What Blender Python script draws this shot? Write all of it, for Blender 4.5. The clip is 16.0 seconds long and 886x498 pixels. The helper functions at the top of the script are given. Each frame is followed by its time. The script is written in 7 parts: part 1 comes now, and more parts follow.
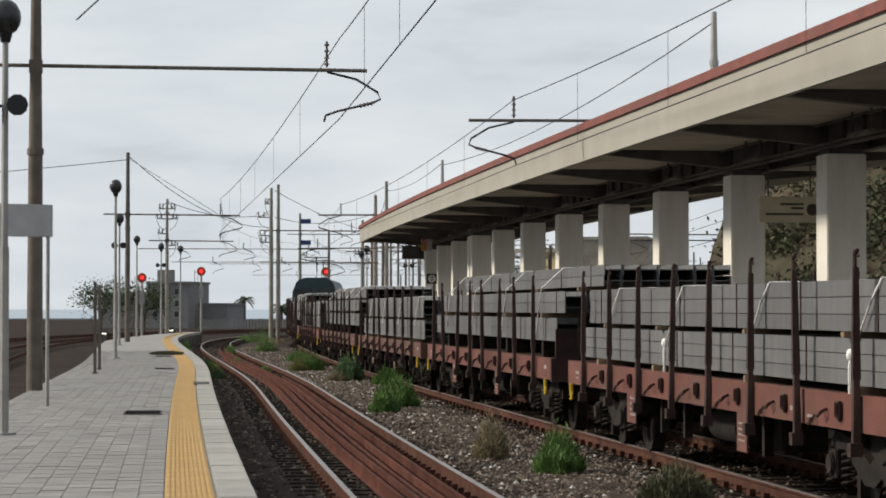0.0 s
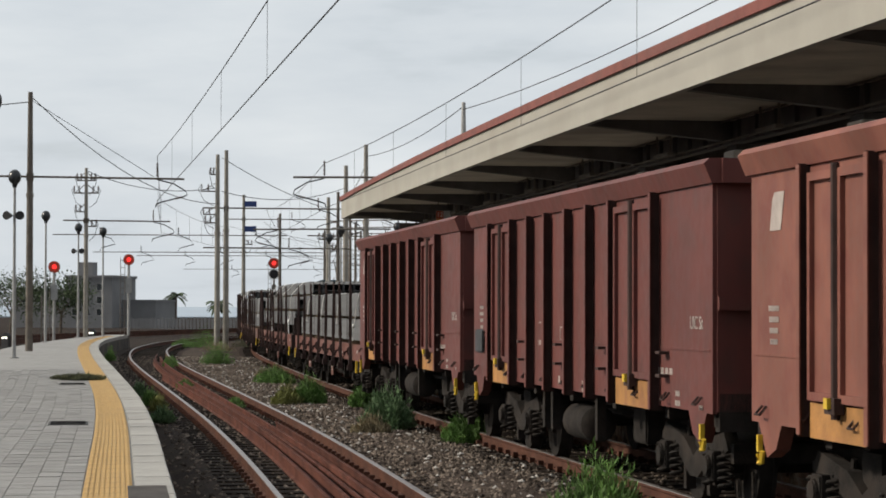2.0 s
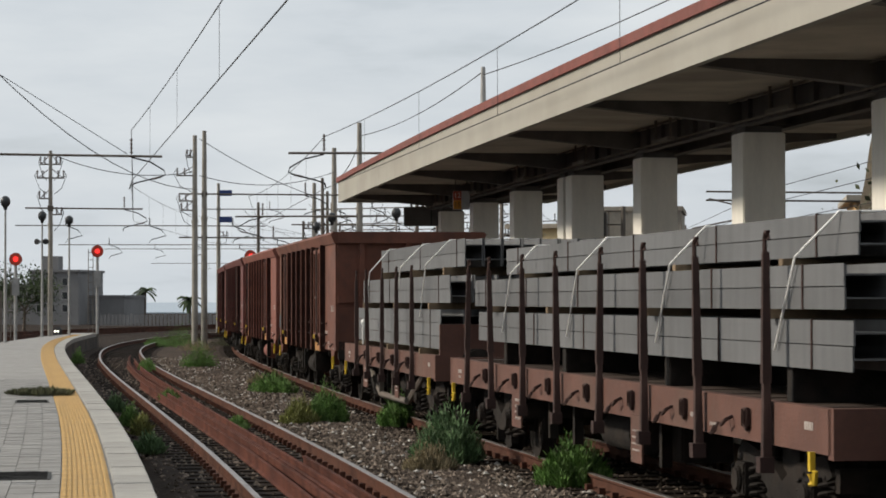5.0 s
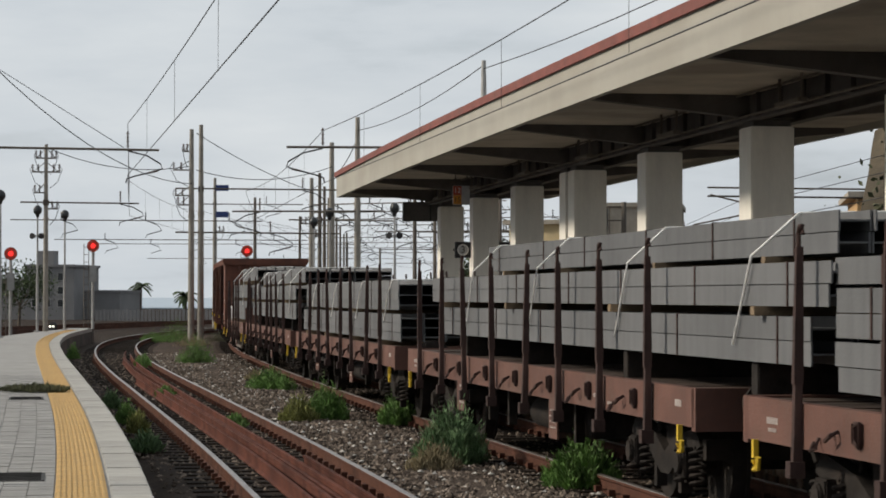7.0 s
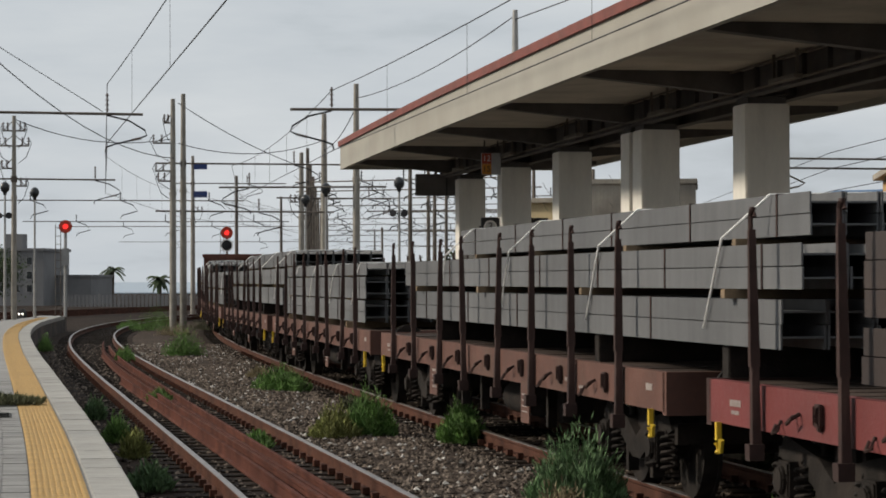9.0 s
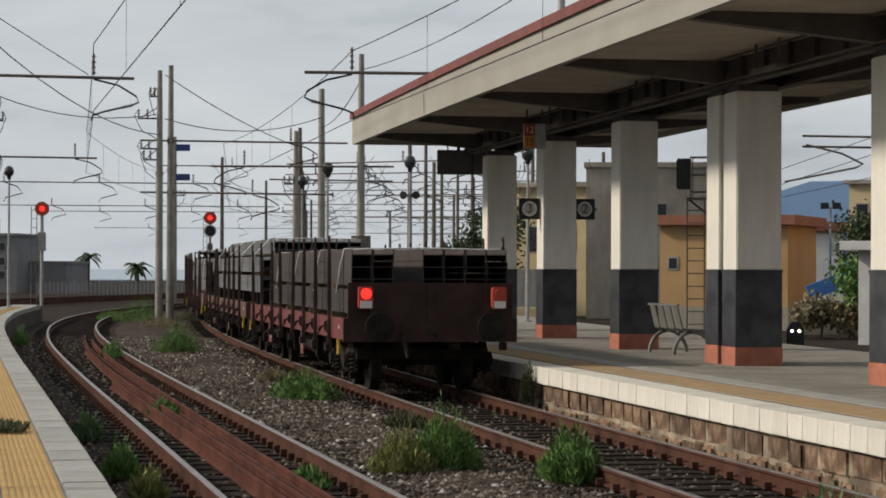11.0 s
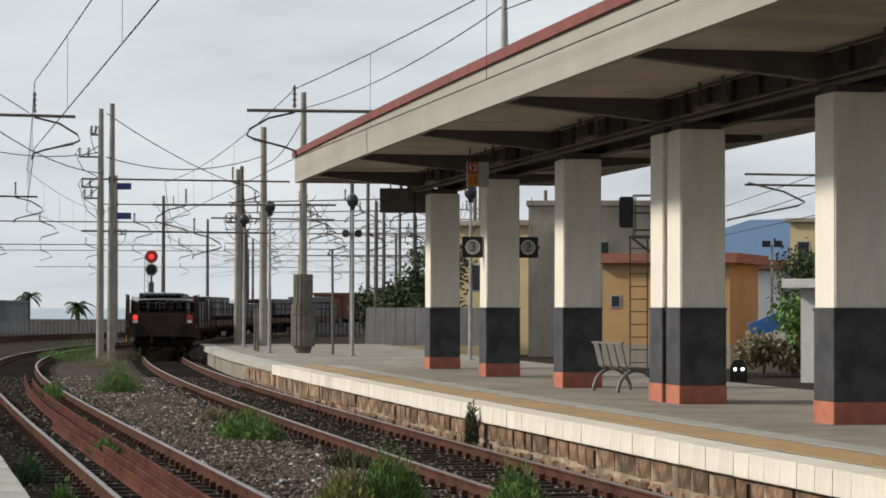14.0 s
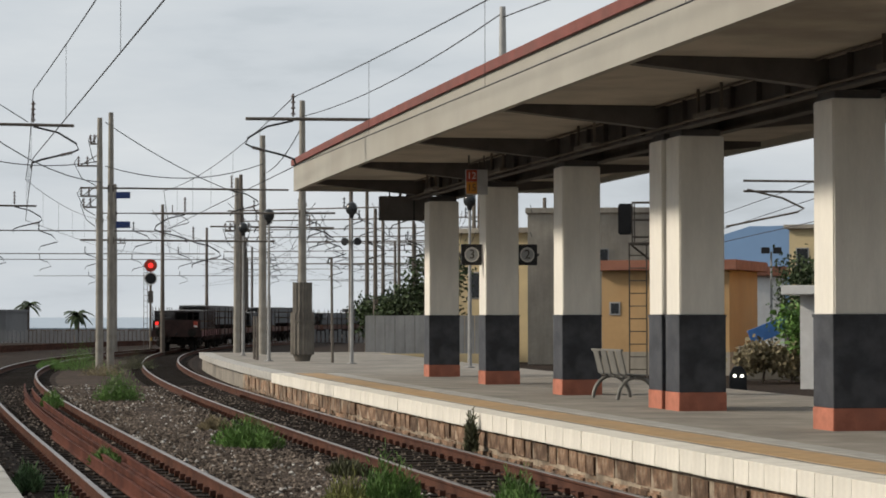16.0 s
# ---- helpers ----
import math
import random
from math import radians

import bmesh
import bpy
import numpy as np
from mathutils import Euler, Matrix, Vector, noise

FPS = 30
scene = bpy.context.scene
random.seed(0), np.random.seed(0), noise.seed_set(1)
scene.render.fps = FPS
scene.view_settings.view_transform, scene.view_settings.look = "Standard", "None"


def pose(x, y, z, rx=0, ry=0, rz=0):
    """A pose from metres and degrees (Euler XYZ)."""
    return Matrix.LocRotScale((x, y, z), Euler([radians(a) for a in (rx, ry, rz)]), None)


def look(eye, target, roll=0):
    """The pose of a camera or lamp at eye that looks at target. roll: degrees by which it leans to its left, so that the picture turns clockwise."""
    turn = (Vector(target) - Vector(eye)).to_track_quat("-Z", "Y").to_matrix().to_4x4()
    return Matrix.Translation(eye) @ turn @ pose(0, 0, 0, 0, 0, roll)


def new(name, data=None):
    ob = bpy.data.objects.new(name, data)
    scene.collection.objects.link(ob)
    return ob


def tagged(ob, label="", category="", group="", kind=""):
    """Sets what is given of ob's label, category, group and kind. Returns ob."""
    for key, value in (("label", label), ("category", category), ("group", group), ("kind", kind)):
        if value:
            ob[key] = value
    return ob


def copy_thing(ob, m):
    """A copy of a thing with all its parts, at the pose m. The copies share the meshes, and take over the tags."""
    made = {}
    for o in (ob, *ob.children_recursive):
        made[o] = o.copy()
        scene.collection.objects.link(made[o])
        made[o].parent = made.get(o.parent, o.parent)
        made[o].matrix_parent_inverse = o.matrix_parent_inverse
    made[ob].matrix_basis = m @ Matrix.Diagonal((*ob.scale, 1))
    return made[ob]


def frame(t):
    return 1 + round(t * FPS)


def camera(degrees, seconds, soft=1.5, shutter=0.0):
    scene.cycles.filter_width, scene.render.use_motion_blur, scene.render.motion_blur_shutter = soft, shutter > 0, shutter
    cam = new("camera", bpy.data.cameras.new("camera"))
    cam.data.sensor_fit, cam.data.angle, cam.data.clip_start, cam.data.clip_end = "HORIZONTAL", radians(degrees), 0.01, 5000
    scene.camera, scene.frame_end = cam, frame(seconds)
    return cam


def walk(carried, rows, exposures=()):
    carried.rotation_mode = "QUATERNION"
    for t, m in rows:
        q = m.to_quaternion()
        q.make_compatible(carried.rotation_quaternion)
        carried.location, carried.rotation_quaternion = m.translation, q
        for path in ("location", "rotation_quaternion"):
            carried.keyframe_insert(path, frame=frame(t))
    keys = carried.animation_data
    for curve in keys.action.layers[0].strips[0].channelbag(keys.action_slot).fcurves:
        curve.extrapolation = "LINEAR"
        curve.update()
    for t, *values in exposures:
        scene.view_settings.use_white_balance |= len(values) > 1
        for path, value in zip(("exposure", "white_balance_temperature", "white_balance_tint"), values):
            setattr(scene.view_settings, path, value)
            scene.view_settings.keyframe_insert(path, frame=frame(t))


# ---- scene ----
cam = camera(20.44, 16.0, soft=1.75, shutter=0.05)
walk(cam, [
    (0.0, pose(15.52, -55.22, 1.93, 91.39, 0, 9.49) @ pose(0, 0, 0, 0, 0, 0.02)),
    (0.5, pose(12.13, -42.91, 1.93, 91.55, 0, 8.88) @ pose(0, 0, 0, 0, 0, 0.08)),
    (1.0, pose(11.04, -38.94, 1.93, 91.51, 0, 8.69) @ pose(0, 0, 0, 0, 0, -0.00)),
    (1.5, pose(9.30, -32.66, 1.93, 91.42, 0, 8.18) @ pose(0, 0, 0, 0, 0, -0.06)),
    (2.0, pose(7.55, -26.40, 1.93, 91.34, 0, 7.74) @ pose(0, 0, 0, 0, 0, 0.12)),
    (2.5, pose(7.11, -24.84, 1.93, 91.23, 0, 7.91) @ pose(0, 0, 0, 0, 0, -0.02)),
    (3.0, pose(7.12, -24.87, 1.93, 91.23, 0, 7.88) @ pose(0, 0, 0, 0, 0, -0.17)),
    (3.5, pose(7.13, -24.89, 1.93, 91.24, 0, 7.81) @ pose(0, 0, 0, 0, 0, -0.24)),
    (4.0, pose(5.48, -19.05, 1.93, 91.23, 0, 7.06) @ pose(0, 0, 0, 0, 0, -0.24)),
    (6.5, pose(4.56, -15.83, 1.93, 91.19, 0, 6.91) @ pose(0, 0, 0, 0, 0, 0.02)),
    (7.0, pose(4.56, -15.81, 1.93, 91.12, 0, 6.85) @ pose(0, 0, 0, 0, 0, 0.08)),
    (7.5, pose(4.57, -15.85, 1.93, 91.05, 0, 6.92) @ pose(0, 0, 0, 0, 0, 0.16)),
    (8.0, pose(3.84, -13.30, 1.93, 90.96, 0, 6.61) @ pose(0, 0, 0, 0, 0, -0.03)),
    (8.5, pose(3.01, -10.40, 1.93, 90.82, 0, 6.39) @ pose(0, 0, 0, 0, 0, -0.05)),
    (9.0, pose(2.15, -7.43, 1.93, 90.74, 0, 6.13) @ pose(0, 0, 0, 0, 0, -0.11)),
    (11.3, pose(0.00, 0.00, 1.93, 90.47, 0, 5.48) @ pose(0, 0, 0, 0, 0, 0.24)),
    (11.5, pose(0.00, 0.00, 1.93, 90.56, 0, 5.57) @ pose(0, 0, 0, 0, 0, 0.20)),
    (12.0, pose(0.00, 0.00, 1.93, 90.90, 0, 5.59) @ pose(0, 0, 0, 0, 0, 0.08)),
    (12.5, pose(0.00, 0.00, 1.93, 91.08, 0, 5.12) @ pose(0, 0, 0, 0, 0, 0.05)),
    (13.0, pose(0.00, 0.00, 1.93, 91.24, 0, 4.54) @ pose(0, 0, 0, 0, 0, 0.22)),
    (13.5, pose(0.00, 0.00, 1.93, 91.27, 0, 4.24) @ pose(0, 0, 0, 0, 0, 0.25)),
    (14.0, pose(0.00, 0.00, 1.93, 91.38, 0, 4.14) @ pose(0, 0, 0, 0, 0, 0.13)),
    (14.5, pose(0.00, 0.00, 1.93, 91.57, 0, 3.91) @ pose(0, 0, 0, 0, 0, -0.04)),
    (15.0, pose(0.00, 0.00, 1.93, 91.68, 0, 3.74) @ pose(0, 0, 0, 0, 0, -0.07)),
    (15.5, pose(0.00, 0.00, 1.93, 91.65, 0, 3.86) @ pose(0, 0, 0, 0, 0, 0.04)),
    (16.0, pose(0.00, 0.00, 1.93, 91.56, 0, 4.12) @ pose(0, 0, 0, 0, 0, -0.08)),
], exposures=((0.0, 0.27), (3.5, 0.24), (7.0, 0.15), (9.0, 0.03), (11.5, -0.02), (12.5, 0.0), (13.2, 0.10), (14.0, 0.24), (14.5, 0.16), (15.0, 0.10), (16.0, 0.14)))

# ---- world, sun, exposure ----
SUN_EL, SUN_AZ = 30.0, -95.0   # degrees; azimuth from +y towards +x
world = bpy.data.worlds.new("overcast_sky")
scene.world = world
world.use_nodes = True
wn = world.node_tree
wn.nodes.clear()
w_out = wn.nodes.new("ShaderNodeOutputWorld")
w_bg = wn.nodes.new("ShaderNodeBackground")
w_sky = wn.nodes.new("ShaderNodeTexSky")
w_sky.sky_type, w_sky.sun_disc = "NISHITA", False
w_sky.sun_elevation, w_sky.sun_rotation = radians(SUN_EL), radians(SUN_AZ)
w_sky.air_density, w_sky.dust_density = 1.2, 3.0
w_gain = wn.nodes.new("ShaderNodeMix")
w_gain.data_type, w_gain.blend_type = "RGBA", "MULTIPLY"
w_gain.inputs[0].default_value = 1.0
w_gain.inputs[7].default_value = (0.085, 0.085, 0.085, 1)
w_tc = wn.nodes.new("ShaderNodeTexCoord")
w_map = wn.nodes.new("ShaderNodeMapping")
w_map.inputs["Scale"].default_value = (1.0, 1.0, 4.5)
w_n1 = wn.nodes.new("ShaderNodeTexNoise")
w_n1.inputs["Scale"].default_value, w_n1.inputs["Detail"].default_value, w_n1.inputs["Roughness"].default_value = 4.2, 7.0, 0.55
w_ramp = wn.nodes.new("ShaderNodeValToRGB")
w_ramp.color_ramp.elements[0].position, w_ramp.color_ramp.elements[0].color = 0.30, (0.47, 0.515, 0.56, 1)
w_ramp.color_ramp.elements[1].position, w_ramp.color_ramp.elements[1].color = 0.62, (0.64, 0.67, 0.69, 1)
w_fac = wn.nodes.new("ShaderNodeValToRGB")
w_fac.color_ramp.elements[0].position, w_fac.color_ramp.elements[0].color = 0.24, (0.62, 0.62, 0.62, 1)
w_fac.color_ramp.elements[1].position, w_fac.color_ramp.elements[1].color = 0.42, (0.95, 0.95, 0.95, 1)
w_dot = wn.nodes.new("ShaderNodeVectorMath")     # the overcast is brighter on the sun's side
w_dot.operation = "DOT_PRODUCT"
w_dot.inputs[1].default_value = (-0.50, 0.86, 0.10)
w_grad = wn.nodes.new("ShaderNodeMapRange")
for slot, v in zip((1, 2, 3, 4), (-1.0, 1.0, 0.72, 1.05)):
    w_grad.inputs[slot].default_value = v
w_mix = wn.nodes.new("ShaderNodeMix")
w_mix.data_type = "RGBA"
for a, b in ((w_tc.outputs["Generated"], w_map.inputs[0]), (w_map.outputs[0], w_n1.inputs["Vector"]),
             (w_n1.outputs["Fac"], w_ramp.inputs[0]), (w_n1.outputs["Fac"], w_fac.inputs[0]),
             (w_sky.outputs[0], w_gain.inputs[6]), (w_fac.outputs[0], w_mix.inputs[0]),
             (w_gain.outputs[2], w_mix.inputs[6]), (w_ramp.outputs[0], w_mix.inputs[7]),
             (w_mix.outputs[2], w_bg.inputs[0]), (w_bg.outputs[0], w_out.inputs[0])):
    wn.links.new(a, b)
wn.links.new(w_tc.outputs["Generated"], w_dot.inputs[0])
wn.links.new(w_dot.outputs["Value"], w_grad.inputs[0])
wn.links.new(w_grad.outputs[0], w_bg.inputs[1])
sun_data = bpy.data.lights.new("sun", "SUN")
sun_data.energy, sun_data.angle, sun_data.color = 3.0, radians(6), (1.0, 0.90, 0.76)
sun = new("sun", sun_data)
_a, _e = radians(SUN_AZ), radians(SUN_EL)
sun.matrix_world = look((math.sin(_a) * math.cos(_e) * 50, math.cos(_a) * math.cos(_e) * 50, math.sin(_e) * 50), (0, 0, 0))


# ---- materials ----
def material(name, color, rough=0.8, metal=0.0, var=0.25, scale=3.0, stain=None, stain_amt=0.0, stain_scale=0.6, bump=0.15, bump_scale=40.0,
             stretch=(1, 1, 1), island=0.0, emit=None, emit_strength=0.0, spec=0.4, streak=0.0):
    m = bpy.data.materials.new(name)
    m.use_nodes = True
    nt = m.node_tree
    bsdf = nt.nodes["Principled BSDF"]
    bsdf.inputs["Roughness"].default_value, bsdf.inputs["Metallic"].default_value = rough, metal
    bsdf.inputs["Specular IOR Level"].default_value = spec
    if emit:
        bsdf.inputs["Emission Color"].default_value = (*emit, 1)
        bsdf.inputs["Emission Strength"].default_value = emit_strength
    tc = nt.nodes.new("ShaderNodeTexCoord")
    mp = nt.nodes.new("ShaderNodeMapping")
    mp.inputs["Scale"].default_value = stretch
    nt.links.new(tc.outputs["Object"], mp.inputs[0])

    def noise_node(sc, det=5.0):
        n = nt.nodes.new("ShaderNodeTexNoise")
        n.inputs["Scale"].default_value, n.inputs["Detail"].default_value = sc, det
        nt.links.new(mp.outputs[0], n.inputs["Vector"])
        return n

    def mixed(fac, a, b, kind="MIX"):
        x = nt.nodes.new("ShaderNodeMix")
        x.data_type, x.blend_type = "RGBA", kind
        for slot, v in ((0, fac), (6, a), (7, b)):
            if isinstance(v, bpy.types.NodeSocket):
                nt.links.new(v, x.inputs[slot])
            else:
                x.inputs[slot].default_value = v if slot == 0 else (*v[:3], 1)
        return x.outputs[2]

    def ramp(src, p0, p1, c0=(0, 0, 0), c1=(1, 1, 1)):
        r = nt.nodes.new("ShaderNodeValToRGB")
        r.color_ramp.elements[0].position, r.color_ramp.elements[0].color = p0, (*c0, 1)
        r.color_ramp.elements[1].position, r.color_ramp.elements[1].color = p1, (*c1, 1)
        nt.links.new(src, r.inputs[0])
        return r.outputs[0]

    lo = tuple(max(0, c * (1 - var)) for c in color)
    hi = tuple(min(1, c * (1 + var)) for c in color)
    big = noise_node(scale)
    col = ramp(big.outputs["Fac"], 0.33, 0.67, lo, hi)
    fine = noise_node(scale * 11, 3.0)
    f2 = ramp(fine.outputs["Fac"], 0.3, 0.7, (1 - var * 0.5,) * 3, (1 + var * 0.3,) * 3)
    col = mixed(1.0, col, f2, "MULTIPLY")
    if stain:
        st = noise_node(stain_scale, 8.0)
        k = ramp(st.outputs["Fac"], 0.48, 0.66, (0, 0, 0), (stain_amt,) * 3)
        col = mixed(k, col, stain)
    if streak:
        sm = nt.nodes.new("ShaderNodeMapping")
        sm.inputs["Scale"].default_value = (7.0, 7.0, 0.55)
        nt.links.new(tc.outputs["Object"], sm.inputs[0])
        sn = nt.nodes.new("ShaderNodeTexNoise")
        sn.inputs["Scale"].default_value, sn.inputs["Detail"].default_value = 1.0, 6.0
        nt.links.new(sm.outputs[0], sn.inputs["Vector"])
        col = mixed(1.0, col, ramp(sn.outputs["Fac"], 0.35, 0.62, (1 - streak,) * 3, (1 + streak * 0.35,) * 3), "MULTIPLY")
    if island:
        inf = nt.nodes.new("ShaderNodeObjectInfo")
        geo = nt.nodes.new("ShaderNodeNewGeometry")
        add = nt.nodes.new("ShaderNodeMath")
        add.operation = "ADD"
        frac = nt.nodes.new("ShaderNodeMath")
        frac.operation = "FRACT"
        nt.links.new(inf.outputs["Random"], add.inputs[0])
        nt.links.new(geo.outputs["Random Per Island"], add.inputs[1])
        nt.links.new(add.outputs[0], frac.inputs[0])
        col = mixed(1.0, col, ramp(frac.outputs[0], 0.0, 1.0, (1 - island,) * 3, (1 + island,) * 3), "MULTIPLY")
    nt.links.new(col, bsdf.inputs["Base Color"])
    rr = ramp(fine.outputs["Fac"], 0.2, 0.8, (max(0.05, rough - 0.1),) * 3, (min(1, rough + 0.1),) * 3)
    nt.links.new(rr, bsdf.inputs["Roughness"])
    if bump:
        b = nt.nodes.new("ShaderNodeBump")
        b.inputs["Strength"].default_value, b.inputs["Distance"].default_value = min(1, bump * 2), 0.02
        n = noise_node(bump_scale, 4.0)
        nt.links.new(n.outputs["Fac"], b.inputs["Height"])
        nt.links.new(b.outputs[0], bsdf.inputs["Normal"])
    return m


M = {}


def defmat(key, *a, **k):
    M[key] = material(key, *a, **k)


defmat("ballast_soil", (0.036, 0.026, 0.020), 0.98, var=0.45, scale=1.2, stain=(0.022, 0.016, 0.013), stain_amt=0.8, stain_scale=0.6, bump=0.5, bump_scale=14, spec=0.08)
defmat("stone", (0.150, 0.122, 0.100), 0.95, var=0.3, scale=8, stain=(0.06, 0.045, 0.035), stain_amt=0.6, stain_scale=0.7, island=0.75, bump=0.3, spec=0.12)
defmat("gravel_soil", (0.068, 0.052, 0.042), 0.98, var=0.45, scale=6, stain=(0.035, 0.026, 0.021), stain_amt=0.6, stain_scale=0.7, bump=0.6, bump_scale=22, spec=0.08)
defmat("stone_pale", (0.42, 0.40, 0.37), 0.85, var=0.2, scale=8, island=0.4, bump=0.2)
defmat("rail_rust", (0.078, 0.036, 0.025), 0.85, var=0.35, scale=2.5, stain=(0.11, 0.046, 0.029), stain_amt=0.6, spec=0.12, bump=0.25, bump_scale=30)
defmat("rail_head", (0.24, 0.215, 0.20), 0.42, metal=0.7, var=0.2, scale=2, bump=0.05)
defmat("scrap_rail", (0.098, 0.038, 0.027), 0.85, var=0.35, scale=1.5, stain=(0.055, 0.022, 0.017), stain_amt=0.6, spec=0.1, island=0.25, bump=0.2)
defmat("sleeper", (0.026, 0.020, 0.016), 0.95, spec=0.1, var=0.35, scale=5, island=0.3, bump=0.35)
defmat("paver", (0.265, 0.26, 0.25), 0.9, var=0.12, scale=3, stain=(0.215, 0.21, 0.20), stain_amt=0.5, stain_scale=0.5, island=0.10, bump=0.15)
defmat("kerb_stone", (0.36, 0.35, 0.325), 0.9, var=0.14, scale=4, stain=(0.33, 0.31, 0.28), stain_amt=0.6, stain_scale=1.2, island=0.08, bump=0.2)
defmat("tactile", (0.46, 0.295, 0.11), 0.85, var=0.12, scale=5, stain=(0.38, 0.26, 0.13), stain_amt=0.5, stain_scale=0.8, island=0.06, bump=0.15)
defmat("tactile_old", (0.40, 0.265, 0.135), 0.9, var=0.12, scale=5, stain=(0.28, 0.215, 0.14), stain_amt=0.6, stain_scale=0.8, bump=0.15)
defmat("grate", (0.05, 0.048, 0.045), 0.7, metal=0.5, var=0.3)
defmat("dark_wall", (0.06, 0.052, 0.047), 0.95, var=0.4, scale=2, stain=(0.17, 0.13, 0.1), stain_amt=0.5, bump=0.4, bump_scale=12)
defmat("asphalt", (0.265, 0.24, 0.205), 0.95, var=0.18, scale=1.5, stain=(0.13, 0.12, 0.11), stain_amt=0.55, bump=0.2, bump_scale=90)
defmat("coping_white", (0.72, 0.685, 0.61), 0.88, var=0.06, scale=3, stain=(0.47, 0.41, 0.32), stain_amt=0.55, stain_scale=1.4, island=0.06, bump=0.1, streak=0.08)
defmat("brown_stone", (0.205, 0.125, 0.078), 0.95, var=0.55, scale=3.4, stain=(0.40, 0.335, 0.255), stain_amt=0.75, stain_scale=4.5, island=0.40, bump=0.7, bump_scale=9, streak=0.25)
defmat("wall_mortar", (0.33, 0.27, 0.20), 0.97, var=0.4, scale=3, stain=(0.10, 0.075, 0.055), stain_amt=0.8, stain_scale=1.1, bump=0.5, bump_scale=20)
defmat("plaster_white", (0.79, 0.76, 0.69), 0.9, var=0.06, scale=2, stain=(0.50, 0.47, 0.41), stain_amt=0.45, stain_scale=0.7, bump=0.1, stretch=(1, 1, 0.35), streak=0.04)
defmat("fascia", (0.36, 0.345, 0.305), 0.88, var=0.05, scale=0.8, stain=(0.30, 0.28, 0.24), stain_amt=0.45, stain_scale=0.35, bump=0.05, spec=0.2)
defmat("red_trim", (0.19, 0.062, 0.05), 0.75, var=0.15, scale=2, stain=(0.15, 0.07, 0.058), stain_amt=0.5, bump=0.1)
defmat("soffit", (0.44, 0.395, 0.33), 0.92, var=0.12, scale=1.2, stain=(0.20, 0.175, 0.145), stain_amt=0.6, stain_scale=0.5, bump=0.1)
defmat("beam_dark", (0.10, 0.092, 0.088), 0.85, var=0.2, scale=2, bump=0.1)
defmat("band_black", (0.040, 0.042, 0.050), 0.45, var=0.3, scale=4, stain=(0.085, 0.085, 0.09), stain_amt=0.5, stain_scale=2, bump=0.06)
defmat("plinth_red", (0.42, 0.155, 0.10), 0.85, var=0.2, scale=4, stain=(0.25, 0.11, 0.08), stain_amt=0.6, stain_scale=2, bump=0.15)
defmat("steel_grey", (0.34, 0.34, 0.335), 0.6, metal=0.35, var=0.14, scale=3, stain=(0.22, 0.2, 0.18), stain_amt=0.4, bump=0.08)
defmat("pole_brown", (0.155, 0.135, 0.115), 0.8, metal=0.2, var=0.2, scale=3, stain=(0.1, 0.075, 0.06), stain_amt=0.6, bump=0.12)
defmat("concrete_pole", (0.30, 0.28, 0.245), 0.9, var=0.15, scale=3, stain=(0.2, 0.18, 0.15), stain_amt=0.5, bump=0.15)
defmat("wire", (0.035, 0.035, 0.037), 0.6, metal=0.4, var=0.1, bump=0)
defmat("insulator", (0.10, 0.075, 0.065), 0.35, var=0.2, bump=0)
defmat("black_plastic", (0.02, 0.02, 0.022), 0.5, var=0.2, bump=0.03)
defmat("sign_white", (0.72, 0.71, 0.68), 0.6, var=0.05, bump=0)
defmat("sign_grey", (0.42, 0.43, 0.44), 0.6, var=0.1, bump=0.02)
defmat("sign_blue", (0.03, 0.06, 0.20), 0.5, var=0.1, bump=0)
defmat("sign_orange", (0.62, 0.26, 0.04), 0.5, var=0.08, bump=0)
defmat("sign_red", (0.42, 0.07, 0.04), 0.5, var=0.08, bump=0)
defmat("sign_ivory", (0.56, 0.49, 0.34), 0.7, var=0.08, bump=0.02)
defmat("ink", (0.07, 0.055, 0.045), 0.7, var=0.1, bump=0)
defmat("red_glow", (0.5, 0.02, 0.02), 0.4, emit=(1.0, 0.03, 0.025), emit_strength=1.6, bump=0)
defmat("green_glow", (0.02, 0.4, 0.2), 0.4, emit=(0.08, 1.0, 0.55), emit_strength=2.5, bump=0)
defmat("white_glow", (0.8, 0.8, 0.7), 0.4, emit=(1.0, 0.95, 0.8), emit_strength=3.5, bump=0)
defmat("wagon_red", (0.120, 0.034, 0.028), 0.66, var=0.14, scale=0.8, stain=(0.075, 0.032, 0.027), stain_amt=0.55, stain_scale=3.6, bump=0.22, bump_scale=2.2, stretch=(1, 1, 0.8), streak=0.05)
defmat("wagon_rust", (0.14, 0.053, 0.034), 0.72, var=0.2, scale=1.1, stain=(0.075, 0.035, 0.027), stain_amt=0.6, stain_scale=3.2, bump=0.22, bump_scale=2.2, stretch=(1, 1, 0.8), streak=0.05)
defmat("wagon_faded", (0.20, 0.074, 0.052), 0.7, var=0.2, scale=1.3, stain=(0.15, 0.042, 0.034), stain_amt=0.6, stain_scale=3.0, bump=0.22, bump_scale=2.2, stretch=(1, 1, 0.8), streak=0.05)
defmat("flat_red", (0.13, 0.046, 0.034), 0.75, var=0.22, scale=1.6, stain=(0.11, 0.06, 0.045), stain_amt=0.65, stain_scale=1.2, bump=0.12)
defmat("flat_brown", (0.115, 0.054, 0.040), 0.8, var=0.22, scale=1.6, stain=(0.10, 0.06, 0.045), stain_amt=0.65, stain_scale=1.2, bump=0.12)
